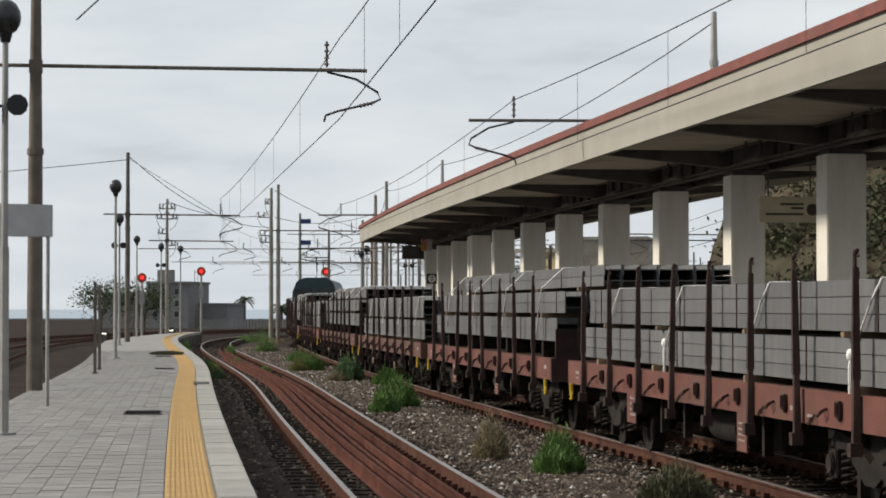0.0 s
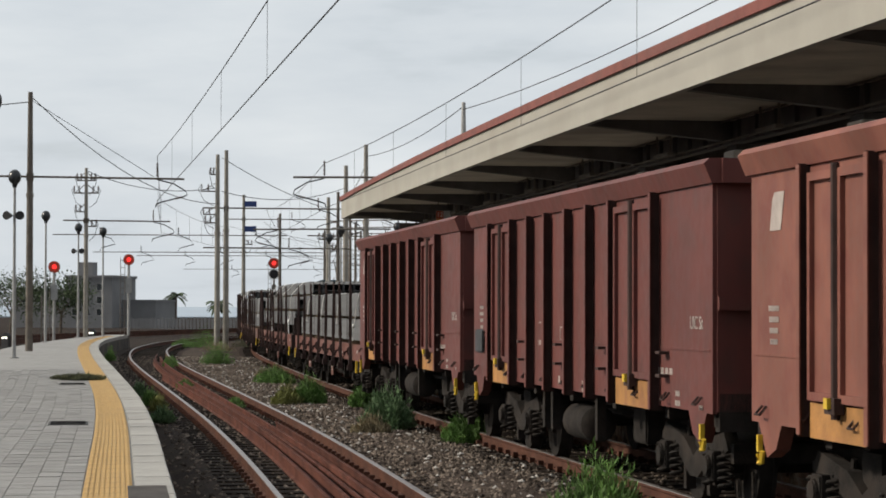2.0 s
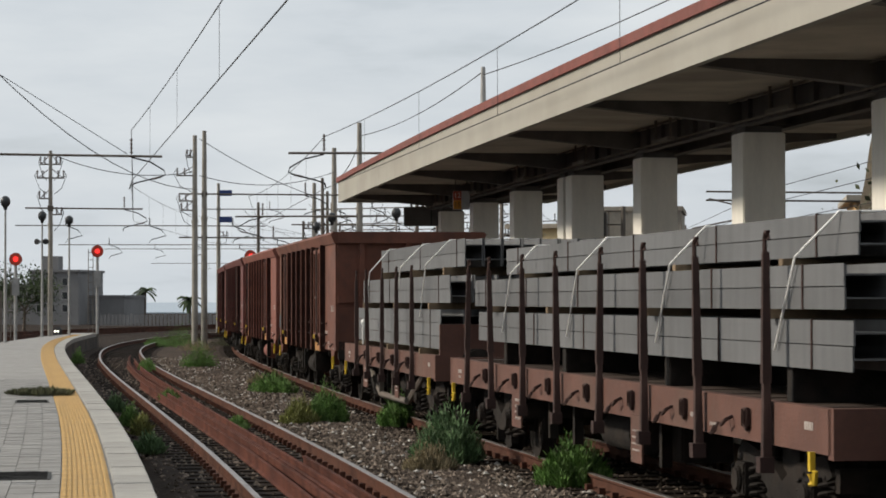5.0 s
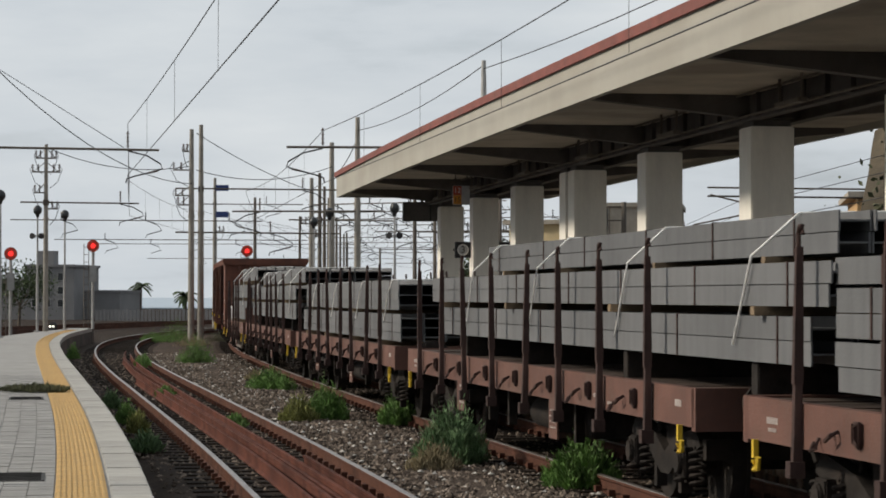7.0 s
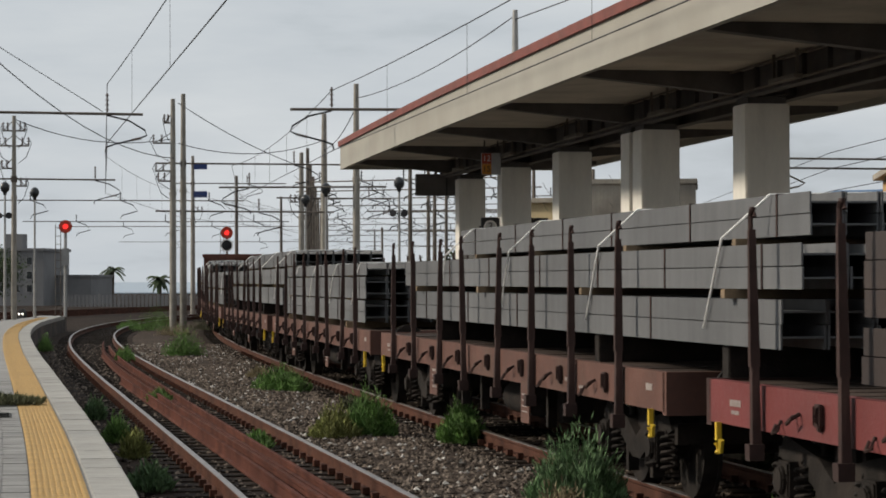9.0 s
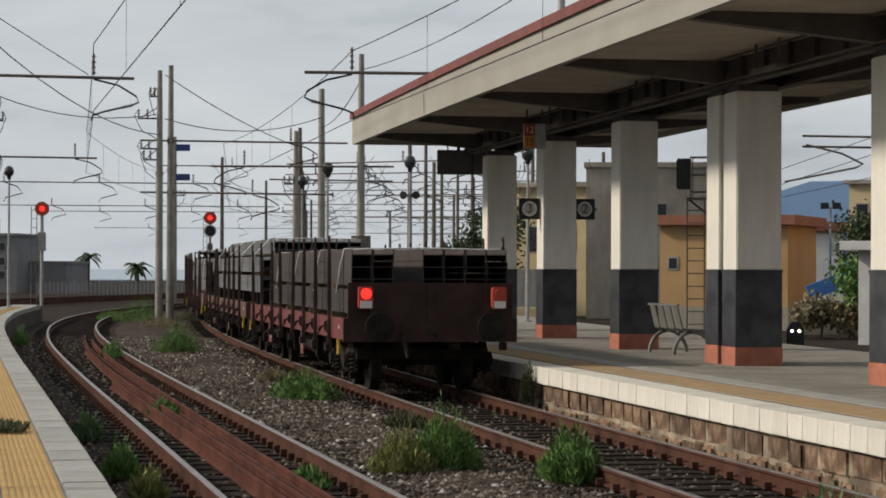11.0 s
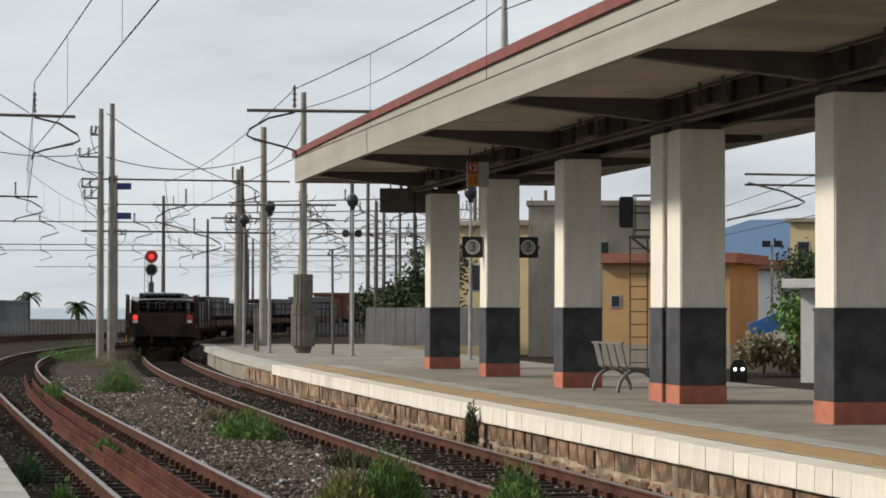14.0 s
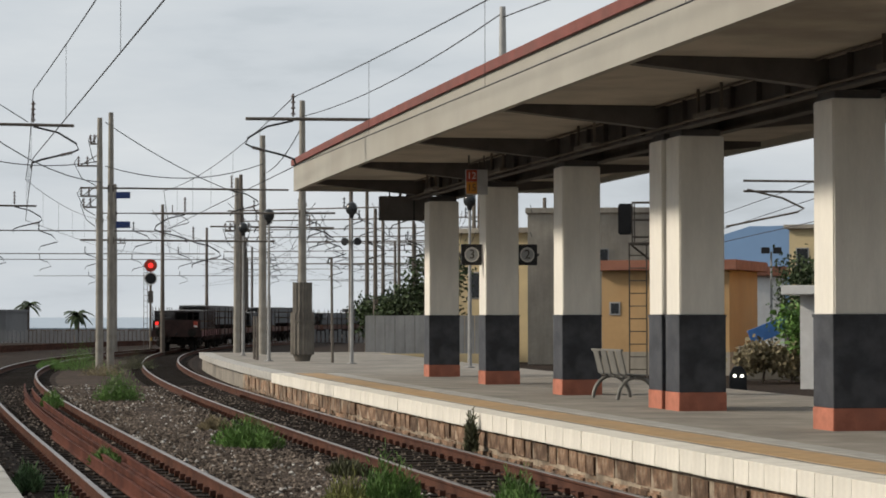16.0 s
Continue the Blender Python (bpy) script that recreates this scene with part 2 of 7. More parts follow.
defmat("flat_new", (0.15, 0.032, 0.030), 0.65, var=0.15, scale=1.6, stain=(0.15, 0.045, 0.04), stain_amt=0.5, bump=0.08)
# dark stake steel; also stands for shade on post webs and wagon ends
defmat("stake_shade_dark", (0.046, 0.024, 0.020), 0.8, metal=0.1, var=0.3, scale=3, bump=0.1)
defmat("bogie", (0.021, 0.018, 0.016), 0.9, metal=0.0, var=0.4, scale=5, stain=(0.045, 0.034, 0.028), stain_amt=0.5, stain_scale=3, bump=0.2, spec=0.2)
defmat("steel_beam", (0.125, 0.128, 0.132), 0.7, metal=0.1, var=0.13, scale=0.9, stain=(0.155, 0.157, 0.16), stain_amt=0.6, stain_scale=0.5, island=0.12, bump=0.05, stretch=(0.5, 1, 1), streak=0.12)
# darker, browner steel for the last wagon's load
defmat("beam_brown_dark", (0.045, 0.036, 0.034), 0.8, metal=0.1, var=0.25, scale=1.2, stain=(0.06, 0.042, 0.036), stain_amt=0.6, stain_scale=0.8, island=0.2, bump=0.08)
defmat("timber", (0.20, 0.145, 0.09), 0.85, var=0.25, scale=3, island=0.25, bump=0.2)
defmat("deck_wood", (0.055, 0.036, 0.027), 0.9, var=0.35, scale=3, island=0.25, bump=0.3)
defmat("strap_white", (0.78, 0.78, 0.76), 0.7, var=0.05, bump=0)
defmat("yellow_paint", (0.62, 0.42, 0.03), 0.6, var=0.12, scale=5, bump=0.05)
defmat("ochre_panel", (0.36, 0.175, 0.055), 0.75, var=0.25, scale=3, stain=(0.18, 0.07, 0.04), stain_amt=0.7, stain_scale=2, bump=0.1)
defmat("marking_white", (0.38, 0.33, 0.30), 0.7, var=0.15, scale=8, bump=0)
defmat("loco_teal", (0.025, 0.05, 0.06), 0.5, var=0.15, stain=(0.04, 0.07, 0.08), stain_amt=0.5, bump=0.03)
defmat("loco_white", (0.55, 0.55, 0.52), 0.6, var=0.1, bump=0.03)
defmat("glass_dark", (0.015, 0.018, 0.02), 0.12, var=0.1, bump=0, spec=0.6)
defmat("leaf_green", (0.105, 0.20, 0.045), 0.7, var=0.35, scale=3, island=0.5, bump=0)
defmat("leaf_blue", (0.095, 0.165, 0.07), 0.75, var=0.35, scale=3, island=0.5, bump=0)
defmat("leaf_yellow", (0.19, 0.20, 0.06), 0.75, var=0.35, scale=3, island=0.5, bump=0)
defmat("leaf_dry", (0.24, 0.20, 0.12), 0.85, var=0.3, scale=3, island=0.4, bump=0)
defmat("leaf_tree", (0.045, 0.068, 0.026), 0.75, var=0.4, scale=0.8, island=0.6, bump=0)
defmat("leaf_olive", (0.10, 0.105, 0.055), 0.8, var=0.4, scale=0.8, island=0.6, bump=0)
defmat("bark", (0.12, 0.095, 0.075), 0.9, var=0.3, scale=6, bump=0.4)
defmat("leaf_scrub", (0.060, 0.070, 0.034), 0.8, var=0.45, scale=0.5, stain=(0.10, 0.085, 0.045), stain_amt=0.6, stain_scale=0.3, island=0.6, bump=0)
defmat("hill_soil", (0.085, 0.068, 0.045), 0.95, var=0.4, scale=0.3, stain=(0.045, 0.05, 0.025), stain_amt=0.8, stain_scale=0.2, bump=0.4)
defmat("stucco_yellow", (0.48, 0.305, 0.145), 0.9, var=0.08, scale=0.7, stain=(0.45, 0.32, 0.17), stain_amt=0.5, stain_scale=0.4, bump=0.1)
defmat("stucco_cream", (0.58, 0.47, 0.28), 0.9, var=0.08, scale=0.7, stain=(0.42, 0.35, 0.24), stain_amt=0.5, stain_scale=0.4, bump=0.1)
defmat("bench_grey", (0.19, 0.185, 0.17), 0.6, metal=0.3, var=0.15, scale=4, stain=(0.12, 0.11, 0.10), stain_amt=0.4, bump=0.06)
defmat("fence_grey", (0.33, 0.33, 0.325), 0.8, var=0.12, scale=1, stain=(0.24, 0.235, 0.22), stain_amt=0.5, bump=0.05, streak=0.1)
defmat("casing_grey", (0.15, 0.135, 0.115), 0.9, var=0.2, scale=2, stain=(0.09, 0.08, 0.07), stain_amt=0.6, stain_scale=1.2, bump=0.2)
defmat("stucco_grey", (0.36, 0.325, 0.27), 0.9, var=0.15, scale=0.7, stain=(0.20, 0.18, 0.16), stain_amt=0.6, stain_scale=0.4, bump=0.15, streak=0.08)
defmat("far_concrete", (0.20, 0.20, 0.205), 0.9, var=0.12, scale=0.4, stain=(0.20, 0.2, 0.2), stain_amt=0.5, stain_scale=0.2, bump=0.1)
defmat("roof_red", (0.30, 0.13, 0.085), 0.85, var=0.15, scale=2, bump=0.15)
defmat("kiosk_white", (0.74, 0.74, 0.73), 0.6, var=0.06, bump=0.02)
defmat("tarp_blue", (0.06, 0.17, 0.45), 0.6, var=0.15, bump=0.05)
# distance haze on the ridge is painted as this pale blue
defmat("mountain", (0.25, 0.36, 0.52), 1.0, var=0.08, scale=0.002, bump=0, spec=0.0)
defmat("sea", (0.30, 0.37, 0.44), 0.35, var=0.05, scale=0.01, bump=0)
defmat("lamp_glass", (0.03, 0.033, 0.036), 0.3, var=0.2, bump=0)
defmat("tank_dark", (0.04, 0.042, 0.045), 0.6, metal=0.2, var=0.3, bump=0.05)


# ---- building helpers ----
def bm_box(bm, x0, x1, y0, y1, z0, z1, m=None):
    vs = [Vector((x, y, z)) for x in (x0, x1) for y in (y0, y1) for z in (z0, z1)]
    v = [bm.verts.new(m @ p if m else p) for p in vs]
    for f in ((0, 1, 3, 2), (4, 6, 7, 5), (0, 4, 5, 1), (2, 3, 7, 6), (0, 2, 6, 4), (1, 5, 7, 3)):
        bm.faces.new([v[i] for i in f])


def bm_tube(bm, p0, p1, r0, r1=None, n=8, caps=True):
    p0, p1 = Vector(p0), Vector(p1)
    r1 = r0 if r1 is None else r1
    q = (p1 - p0).to_track_quat("Z", "Y")
    rings = []
    for p, r in ((p0, r0), (p1, r1)):
        rings.append([bm.verts.new(p + q @ Vector((r * math.cos(i * math.tau / n), r * math.sin(i * math.tau / n), 0))) for i in range(n)])
    for i in range(n):
        bm.faces.new((rings[0][i], rings[0][(i + 1) % n], rings[1][(i + 1) % n], rings[1][i]))
    if caps:
        bm.faces.new(rings[0][::-1]), bm.faces.new(rings[1])


def bm_path(bm, pts, r, n=5):
    """One continuous tube through the points."""
    pts = [Vector(p) for p in pts]
    rings = []
    for i, p in enumerate(pts):
        d = (pts[min(i + 1, len(pts) - 1)] - pts[max(i - 1, 0)]).normalized()
        a = d.cross(Vector((0.31, 0.17, 0.93)))
        if a.length < 0.2:
            a = d.cross(Vector((1, 0, 0)))
        a.normalize()
        b = d.cross(a)
        rings.append([bm.verts.new(p + a * (r * math.cos(k * math.tau / n)) + b * (r * math.sin(k * math.tau / n))) for k in range(n)])
    for u, v in zip(rings[:-1], rings[1:]):
        for k in range(n):
            bm.faces.new((u[k], u[(k + 1) % n], v[(k + 1) % n], v[k]))
    bm.faces.new(rings[0][::-1]), bm.faces.new(rings[-1])


def bm_frame(bm, x0, x1, z0, z1, w, y0, y1):
    """A rectangular frame of one piece, lying in the xz plane."""
    O = [(x0, z0), (x1, z0), (x1, z1), (x0, z1)]
    I = [(x0 + w, z0 + w), (x1 - w, z0 + w), (x1 - w, z1 - w), (x0 + w, z1 - w)]
    v = {(k, s, y): bm.verts.new((p[0], y, p[1])) for s, ring in (("o", O), ("i", I)) for k, p in enumerate(ring) for y in (y0, y1)}
    for k in range(4):
        n = (k + 1) % 4
        bm.faces.new((v[k, "o", y0], v[n, "o", y0], v[n, "i", y0], v[k, "i", y0]))
        bm.faces.new((v[k, "o", y1], v[k, "i", y1], v[n, "i", y1], v[n, "o", y1]))
        bm.faces.new((v[k, "o", y0], v[k, "o", y1], v[n, "o", y1], v[n, "o", y0]))
        bm.faces.new((v[k, "i", y0], v[n, "i", y0], v[n, "i", y1], v[k, "i", y1]))


def bm_prism(bm, profile, x0, x1, axis="x"):
    """A closed profile of (a, b) pairs drawn out along an axis."""
    put = {"x": lambda t, a, b: (t, a, b), "y": lambda t, a, b: (a, t, b), "z": lambda t, a, b: (a, b, t)}[axis]
    r0 = [bm.verts.new(put(x0, a, b)) for a, b in profile]
    r1 = [bm.verts.new(put(x1, a, b)) for a, b in profile]
    n = len(profile)
    for i in range(n):
        bm.faces.new((r0[i], r0[(i + 1) % n], r1[(i + 1) % n], r1[i]))
    bm.faces.new(r0[::-1]), bm.faces.new(r1)


def bm_ball(bm, c, r, sx=1, sy=1, sz=1, u=10, v=7):
    ret = bmesh.ops.create_uvsphere(bm, u_segments=u, v_segments=v, radius=r)
    bmesh.ops.transform(bm, matrix=Matrix.Translation(c) @ Matrix.Diagonal((sx, sy, sz, 1)), verts=ret["verts"])


def mesh_of(name, bm, mat, smooth=False, bevel=0.0):
    bmesh.ops.recalc_face_normals(bm, faces=bm.faces)
    if bevel:
        bmesh.ops.bevel(bm, geom=[e for e in bm.edges if e.is_manifold and e.calc_face_angle(0) > 0.5], offset=bevel, segments=2, affect="EDGES", clamp_overlap=True)
    me = bpy.data.meshes.new(name)
    bm.to_mesh(me)
    bm.free()
    me.materials.append(M[mat])
    if smooth:
        for p in me.polygons:
            p.use_smooth = True
        me.set_sharp_from_angle(angle=radians(40))
    return me


def thing(name, label, category, group="", at=None, kind=""):
    ob = new(name)
    if at is not None:
        ob.matrix_world = at
    return tagged(ob, label, category, group, kind)


def part(name, bm, mat, parent, label="", smooth=False, bevel=0.0):
    ob = new(name, mesh_of(name, bm, mat, smooth, bevel))
    ob.parent = parent
    return tagged(ob, label) if label else ob


def share(ob, name, parent, m):
    o = new(name, ob.data)
    o.parent = parent
    o.matrix_basis = m
    return o


def solo(name, bm, mat, label, category="", group="", kind="", smooth=False, bevel=0.0):
    return tagged(new(name, mesh_of(name, bm, mat, smooth, bevel)), label, category, group, kind)


def lettering(name, text, size, mat, parent, m, label=""):
    cu = bpy.data.curves.new(name, "FONT")
    cu.body, cu.size, cu.align_x, cu.align_y, cu.extrude = text, size, "CENTER", "CENTER", 0.002
    tmp = bpy.data.objects.new(name, cu)
    scene.collection.objects.link(tmp)
    bpy.context.view_layer.update()
    me = bpy.data.meshes.new_from_object(tmp.evaluated_get(bpy.context.evaluated_depsgraph_get()))
    bpy.data.objects.remove(tmp)
    me.materials.clear()
    me.materials.append(M[mat])
    ob = new(name, me)
    ob.parent = parent
    ob.matrix_basis = m
    return tagged(ob, label) if label else ob


# ---- the two track lines: place and heading by distance ----
class Line:
    KN = (-40, 0, 20, 40, 60, 80, 100, 130, 160, 220, 300)

    def __init__(self, x0, heads):
        self.s = np.arange(-110.0, 420.0, 0.5)
        self.h = np.interp(self.s, self.KN, heads)
        x, y = np.cumsum(np.sin(self.h) * 0.5), np.cumsum(np.cos(self.h) * 0.5)
        i = int(np.argmin(abs(self.s)))
        self.x, self.y = x - x[i] + x0, y - y[i]

    def at(self, s, o=0.0, z=0.0):
        x, y, h = (float(np.interp(s, self.s, a)) for a in (self.x, self.y, self.h))
        return Vector((x + o * math.cos(h), y - o * math.sin(h), z))

    def heading(self, s):
        return float(np.interp(s, self.s, self.h))

    def frame_at(self, s, o=0.0, z=0.0):
        """Pose with x along the line, y to its left."""
        return Matrix.Translation(self.at(s, o, z)) @ Matrix.Rotation(math.pi / 2 - self.heading(s), 4, "Z")

    def sweep(self, bm, profile, s0, s1, ds=2.0, caps=True):
        n = max(2, int((s1 - s0) / ds) + 1)
        rings = []
        for k in range(n):
            s = s0 + (s1 - s0) * k / (n - 1)
            rings.append([bm.verts.new(self.at(s, o, z)) for o, z in profile])
        m = len(profile)
        for a, b in zip(rings[:-1], rings[1:]):
            for i in range(m):
                bm.faces.new((a[i], a[(i + 1) % m], b[(i + 1) % m], b[i]))
        if caps:
            bm.faces.new(rings[0][::-1]), bm.faces.new(rings[-1])


LA = Line(2.82, (-0.2765, -0.265, -0.2901, -0.2923, -0.2811, -0.2452, -0.1764, -0.0466, 0.0456, 0.1385, 0.2577))
LB = Line(7.1128, (-0.292, -0.2894, -0.2806, -0.2684, -0.2544, -0.2315, -0.201, -0.1401, -0.0618, 0.115, 0.3506))
PZ = 0.43      # platform level over the rail
GZ = -0.22     # ballast level


# ---- ground, sea, mountain ----
def build_ground():
    bm = bmesh.new()
    xs = [-4000, -600, -200] + [-120 + 12 * i for i in range(21)] + [200, 600, 4000]
    ys = [-600, -200] + [-100 + 12 * i for i in range(40)] + [480, 900, 4500]
    grid = [[bm.verts.new((x, y, GZ - 0.06 + 0.03 * noise.noise((x * 0.09, y * 0.09, 0)))) for x in xs] for y in ys]
    for j in range(len(ys) - 1):
        for i in range(len(xs) - 1):
            bm.faces.new((grid[j][i], grid[j][i + 1], grid[j + 1][i + 1], grid[j + 1][i]))
    solo("ground", bm, "ballast_soil", "brown stony railway ground with dirt and gravel", "ground", kind="structure", smooth=True)
    bm = bmesh.new()
    bm_box(bm, -3900, 3900, 420, 4400, GZ - 0.3, GZ + 0.15)
    solo("water", bm, "sea", "calm grey-blue sea behind the railway yard", "sea", kind="structure")
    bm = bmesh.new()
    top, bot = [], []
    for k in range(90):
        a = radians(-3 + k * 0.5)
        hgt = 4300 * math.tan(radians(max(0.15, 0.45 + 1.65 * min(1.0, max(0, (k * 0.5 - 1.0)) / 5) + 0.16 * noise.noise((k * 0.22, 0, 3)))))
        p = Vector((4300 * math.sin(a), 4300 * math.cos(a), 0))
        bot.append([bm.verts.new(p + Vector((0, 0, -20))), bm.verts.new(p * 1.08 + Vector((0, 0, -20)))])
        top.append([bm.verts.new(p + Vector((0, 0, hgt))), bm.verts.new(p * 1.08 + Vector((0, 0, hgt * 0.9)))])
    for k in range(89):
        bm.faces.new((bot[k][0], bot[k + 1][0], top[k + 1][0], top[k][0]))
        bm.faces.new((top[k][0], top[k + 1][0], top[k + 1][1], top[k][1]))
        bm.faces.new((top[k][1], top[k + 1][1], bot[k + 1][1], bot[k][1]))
    solo("backdrop", bm, "mountain", "mountain ridge across the water, haze put into its blue colour", "mountain", kind="structure")


RAIL = ((-0.07, -0.17), (0.07, -0.17), (0.07, -0.155), (0.012, -0.14), (0.012, -0.05), (0.034, -0.035), (0.034, -0.008), (-0.034, -0.008),
        (-0.034, -0.035), (-0.012, -0.05), (-0.012, -0.14), (-0.07, -0.155))


def rail_profile(off, dz=0.0):
    return [(off + o, z + dz) for o, z in RAIL]


def build_track(line, name, label, s0, s1, detail_to):
    tr = thing(name, label, "railway track", kind="structure")
    for off in (-0.75, 0.75):
        bm = bmesh.new()
        line.sweep(bm, rail_profile(off), s0, s1, 1.5)
        r = part("rail", bm, "rail_rust", tr, "rust-brown steel rail")
        bm = bmesh.new()
        line.sweep(bm, [(off - 0.033, -0.0085), (off + 0.033, -0.0085), (off + 0.028, 0.0), (off - 0.028, 0.0)], s0, s1, 1.5)
        part("rail_head", bm, "rail_head", r, "worn bright running surface")
    bm = bmesh.new()
    bm_box(bm, -0.12, 0.12, -1.2, 1.2, -0.22, -0.168)
    sl = part("sleeper", bm, "sleeper", tr, "dark weathered sleeper", bevel=0.01)
    sl.matrix_basis = line.frame_at(s0)
    s = s0 + 0.62
    rest = bmesh.new()
    while s < s1:
        if -42 < s < detail_to:
            share(sl, "sleeper", tr, line.frame_at(s))
        else:
            bm_box(rest, -0.12, 0.12, -1.2, 1.2, -0.22, -0.168, line.frame_at(s))
        s += 0.62
    if rest.verts:
        tagged(part("far_sleepers", rest, "sleeper", tr), kind="stuff")
    else:
        rest.free()
    # rail fastenings beside each rail
    bm = bmesh.new()
    s = -40.0
    while s < 66:
        for off in (-0.75, 0.75):
            for d in (-0.10, 0.10):
                bm_box(bm, -0.05, 0.05, -0.035, 0.035, -0.168, -0.10, line.frame_at(s, off + d))
        s += 0.62
    tagged(part("fastenings", bm, "rail_rust", tr, "rusty rail clips and bolts"), kind="stuff")
    return tr


def build_scrap_rails():
    """Old rails laid between the running rails of the near track."""
    spans = ((-0.26, -95, 44), (-0.11, -95, 62), (0.05, -95, 34), (0.20, -95, 68), (0.36, -95, 14), (0.04, 36, 74))
    for i, (o, a, b) in enumerate(spans):
        bm = bmesh.new()
        n = int((b - a) / 1.5)
        rings = []
        for k in range(n + 1):
            s = a + (b - a) * k / n
            oo = o + 0.035 * math.sin(s * 0.11 + i * 0.7) + (0.25 * max(0, (s - 45) / 25) ** 2 * (1 if i % 2 else -1) if s > 45 else 0)
            rings.append([bm.verts.new(LA.at(s, oo + c[0] * 0.62, c[1] * 1.0 + 0.0 + 0.026 * (i % 3 == 1) - 0.022 * (i % 3 == 2))) for c in RAIL])
        for p, q in zip(rings[:-1], rings[1:]):
            for j in range(12):
                bm.faces.new((p[j], p[(j + 1) % 12], q[(j + 1) % 12], q[j]))
        bm.faces.new(rings[0][::-1]), bm.faces.new(rings[-1])
        solo("spare_rail", bm, "scrap_rail", "long rust-red spare rail lying between the running rails", "rail", "spare rails in the track")


def scatter_stones(name, mat, label, count, seed, size0, size1, where, lift=0.0):
    rng = np.random.default_rng(seed)
    base = np.array([(1, 0, 0), (-1, 0, 0), (0, 1, 0), (0, -1, 0), (0, 0, 1), (0, 0, -0.6)], float)
    tri = np.array([(0, 2, 4), (2, 1, 4), (1, 3, 4), (3, 0, 4), (2, 0, 5), (1, 2, 5), (3, 1, 5), (0, 3, 5)])
    V, F = [], []
    for k in range(count):
        x, y, z = where(rng)
        r = rng.uniform(size0, size1)
        j = base * rng.uniform(0.6, 1.25, (6, 3)) * np.array([1, rng.uniform(0.6, 1), rng.uniform(0.5, 0.85)]) * r
        a = rng.uniform(0, 6.28)
        c, s = math.cos(a), math.sin(a)
        R = np.array([[c, -s, 0], [s, c, 0], [0, 0, 1]])
        V.append(j @ R.T + np.array([x, y, z + r * 0.25 + lift]))
        F.append(tri + 6 * k)
    me = bpy.data.meshes.new(name)
    me.from_pydata(np.vstack(V).tolist(), [], np.vstack(F).tolist())
    me.materials.append(M[mat])
    return tagged(new(name, me), label, "gravel", kind="stuff")


def build_ballast():
    for line, nm in ((LA, "near"), (LB, "train")):
        bm = bmesh.new()
        line.sweep(bm, [(-1.75, GZ - 0.1), (1.75, GZ - 0.1), (1.35, -0.185), (-1.35, -0.185)], -100, 260, 3)
        solo("ballast_bed", bm, "ballast_soil", "dirty brown ballast bed under the track", "ballast", kind="structure")
    bm = bmesh.new()
    n = 80
    rings = []
    for k in range(n + 1):
        s = -90 + 210 * k / n
        a, b = LA.at(s, 1.0, GZ), LB.at(s, -1.0, GZ)
        rings.append([bm.verts.new(a.lerp(b, f) + Vector((0, 0, h + 0.03 * noise.noise((s * 0.3, f * 3, 0))))) for f, h in ((0, 0.0), (0.3, 0.055), (0.5, 0.075), (0.7, 0.055), (1, 0.0))])
    for p, q in zip(rings[:-1], rings[1:]):
        for j in range(4):
            bm.faces.new((p[j], p[j + 1], q[j + 1], q[j]))
    solo("gravel_strip", bm, "gravel_soil", "low gravel strip between the two tracks", "gravel", kind="structure", smooth=True)

    def between(rng):
        s = -42 + 118 * rng.random() ** 1.1
        f = rng.random()
        a, b = LA.at(s, 0.85, 0), LB.at(s, -0.85, 0)
        p = a.lerp(b, f)
        return p.x, p.y, GZ + 0.05 * math.sin(f * math.pi) + 0.01

    def in_bed(line):
        def f(rng):
            s = -42 + 118 * rng.random() ** 1.1
            p = line.at(s, rng.uniform(-1.5, 1.5), 0)
            return p.x, p.y, -0.185
        return f

    def by_wall(rng):
        p = LA.at(-42 + 100 * rng.random() ** 1.1, rng.uniform(-1.95, -0.9), 0)
        return p.x, p.y, -0.21

    scatter_stones("loose_ballast", "stone", "loose brown and grey ballast stones between the tracks", 30000, 1, 0.018, 0.05, between)
    scatter_stones("pale_stones", "stone_pale", "scattered pale stones and litter among the ballast", 1300, 2, 0.02, 0.052, between, 0.014)
    scatter_stones("track_stones", "stone", "ballast stones between the train track sleepers", 11000, 3, 0.02, 0.045, in_bed(LB))
    scatter_stones("track_stones", "stone", "dark ballast stones between the near track sleepers", 9000, 4, 0.02, 0.045, in_bed(LA))
    scatter_stones("edge_stones", "stone", "dirty stones along the platform wall", 1500, 5, 0.02, 0.045, by_wall)


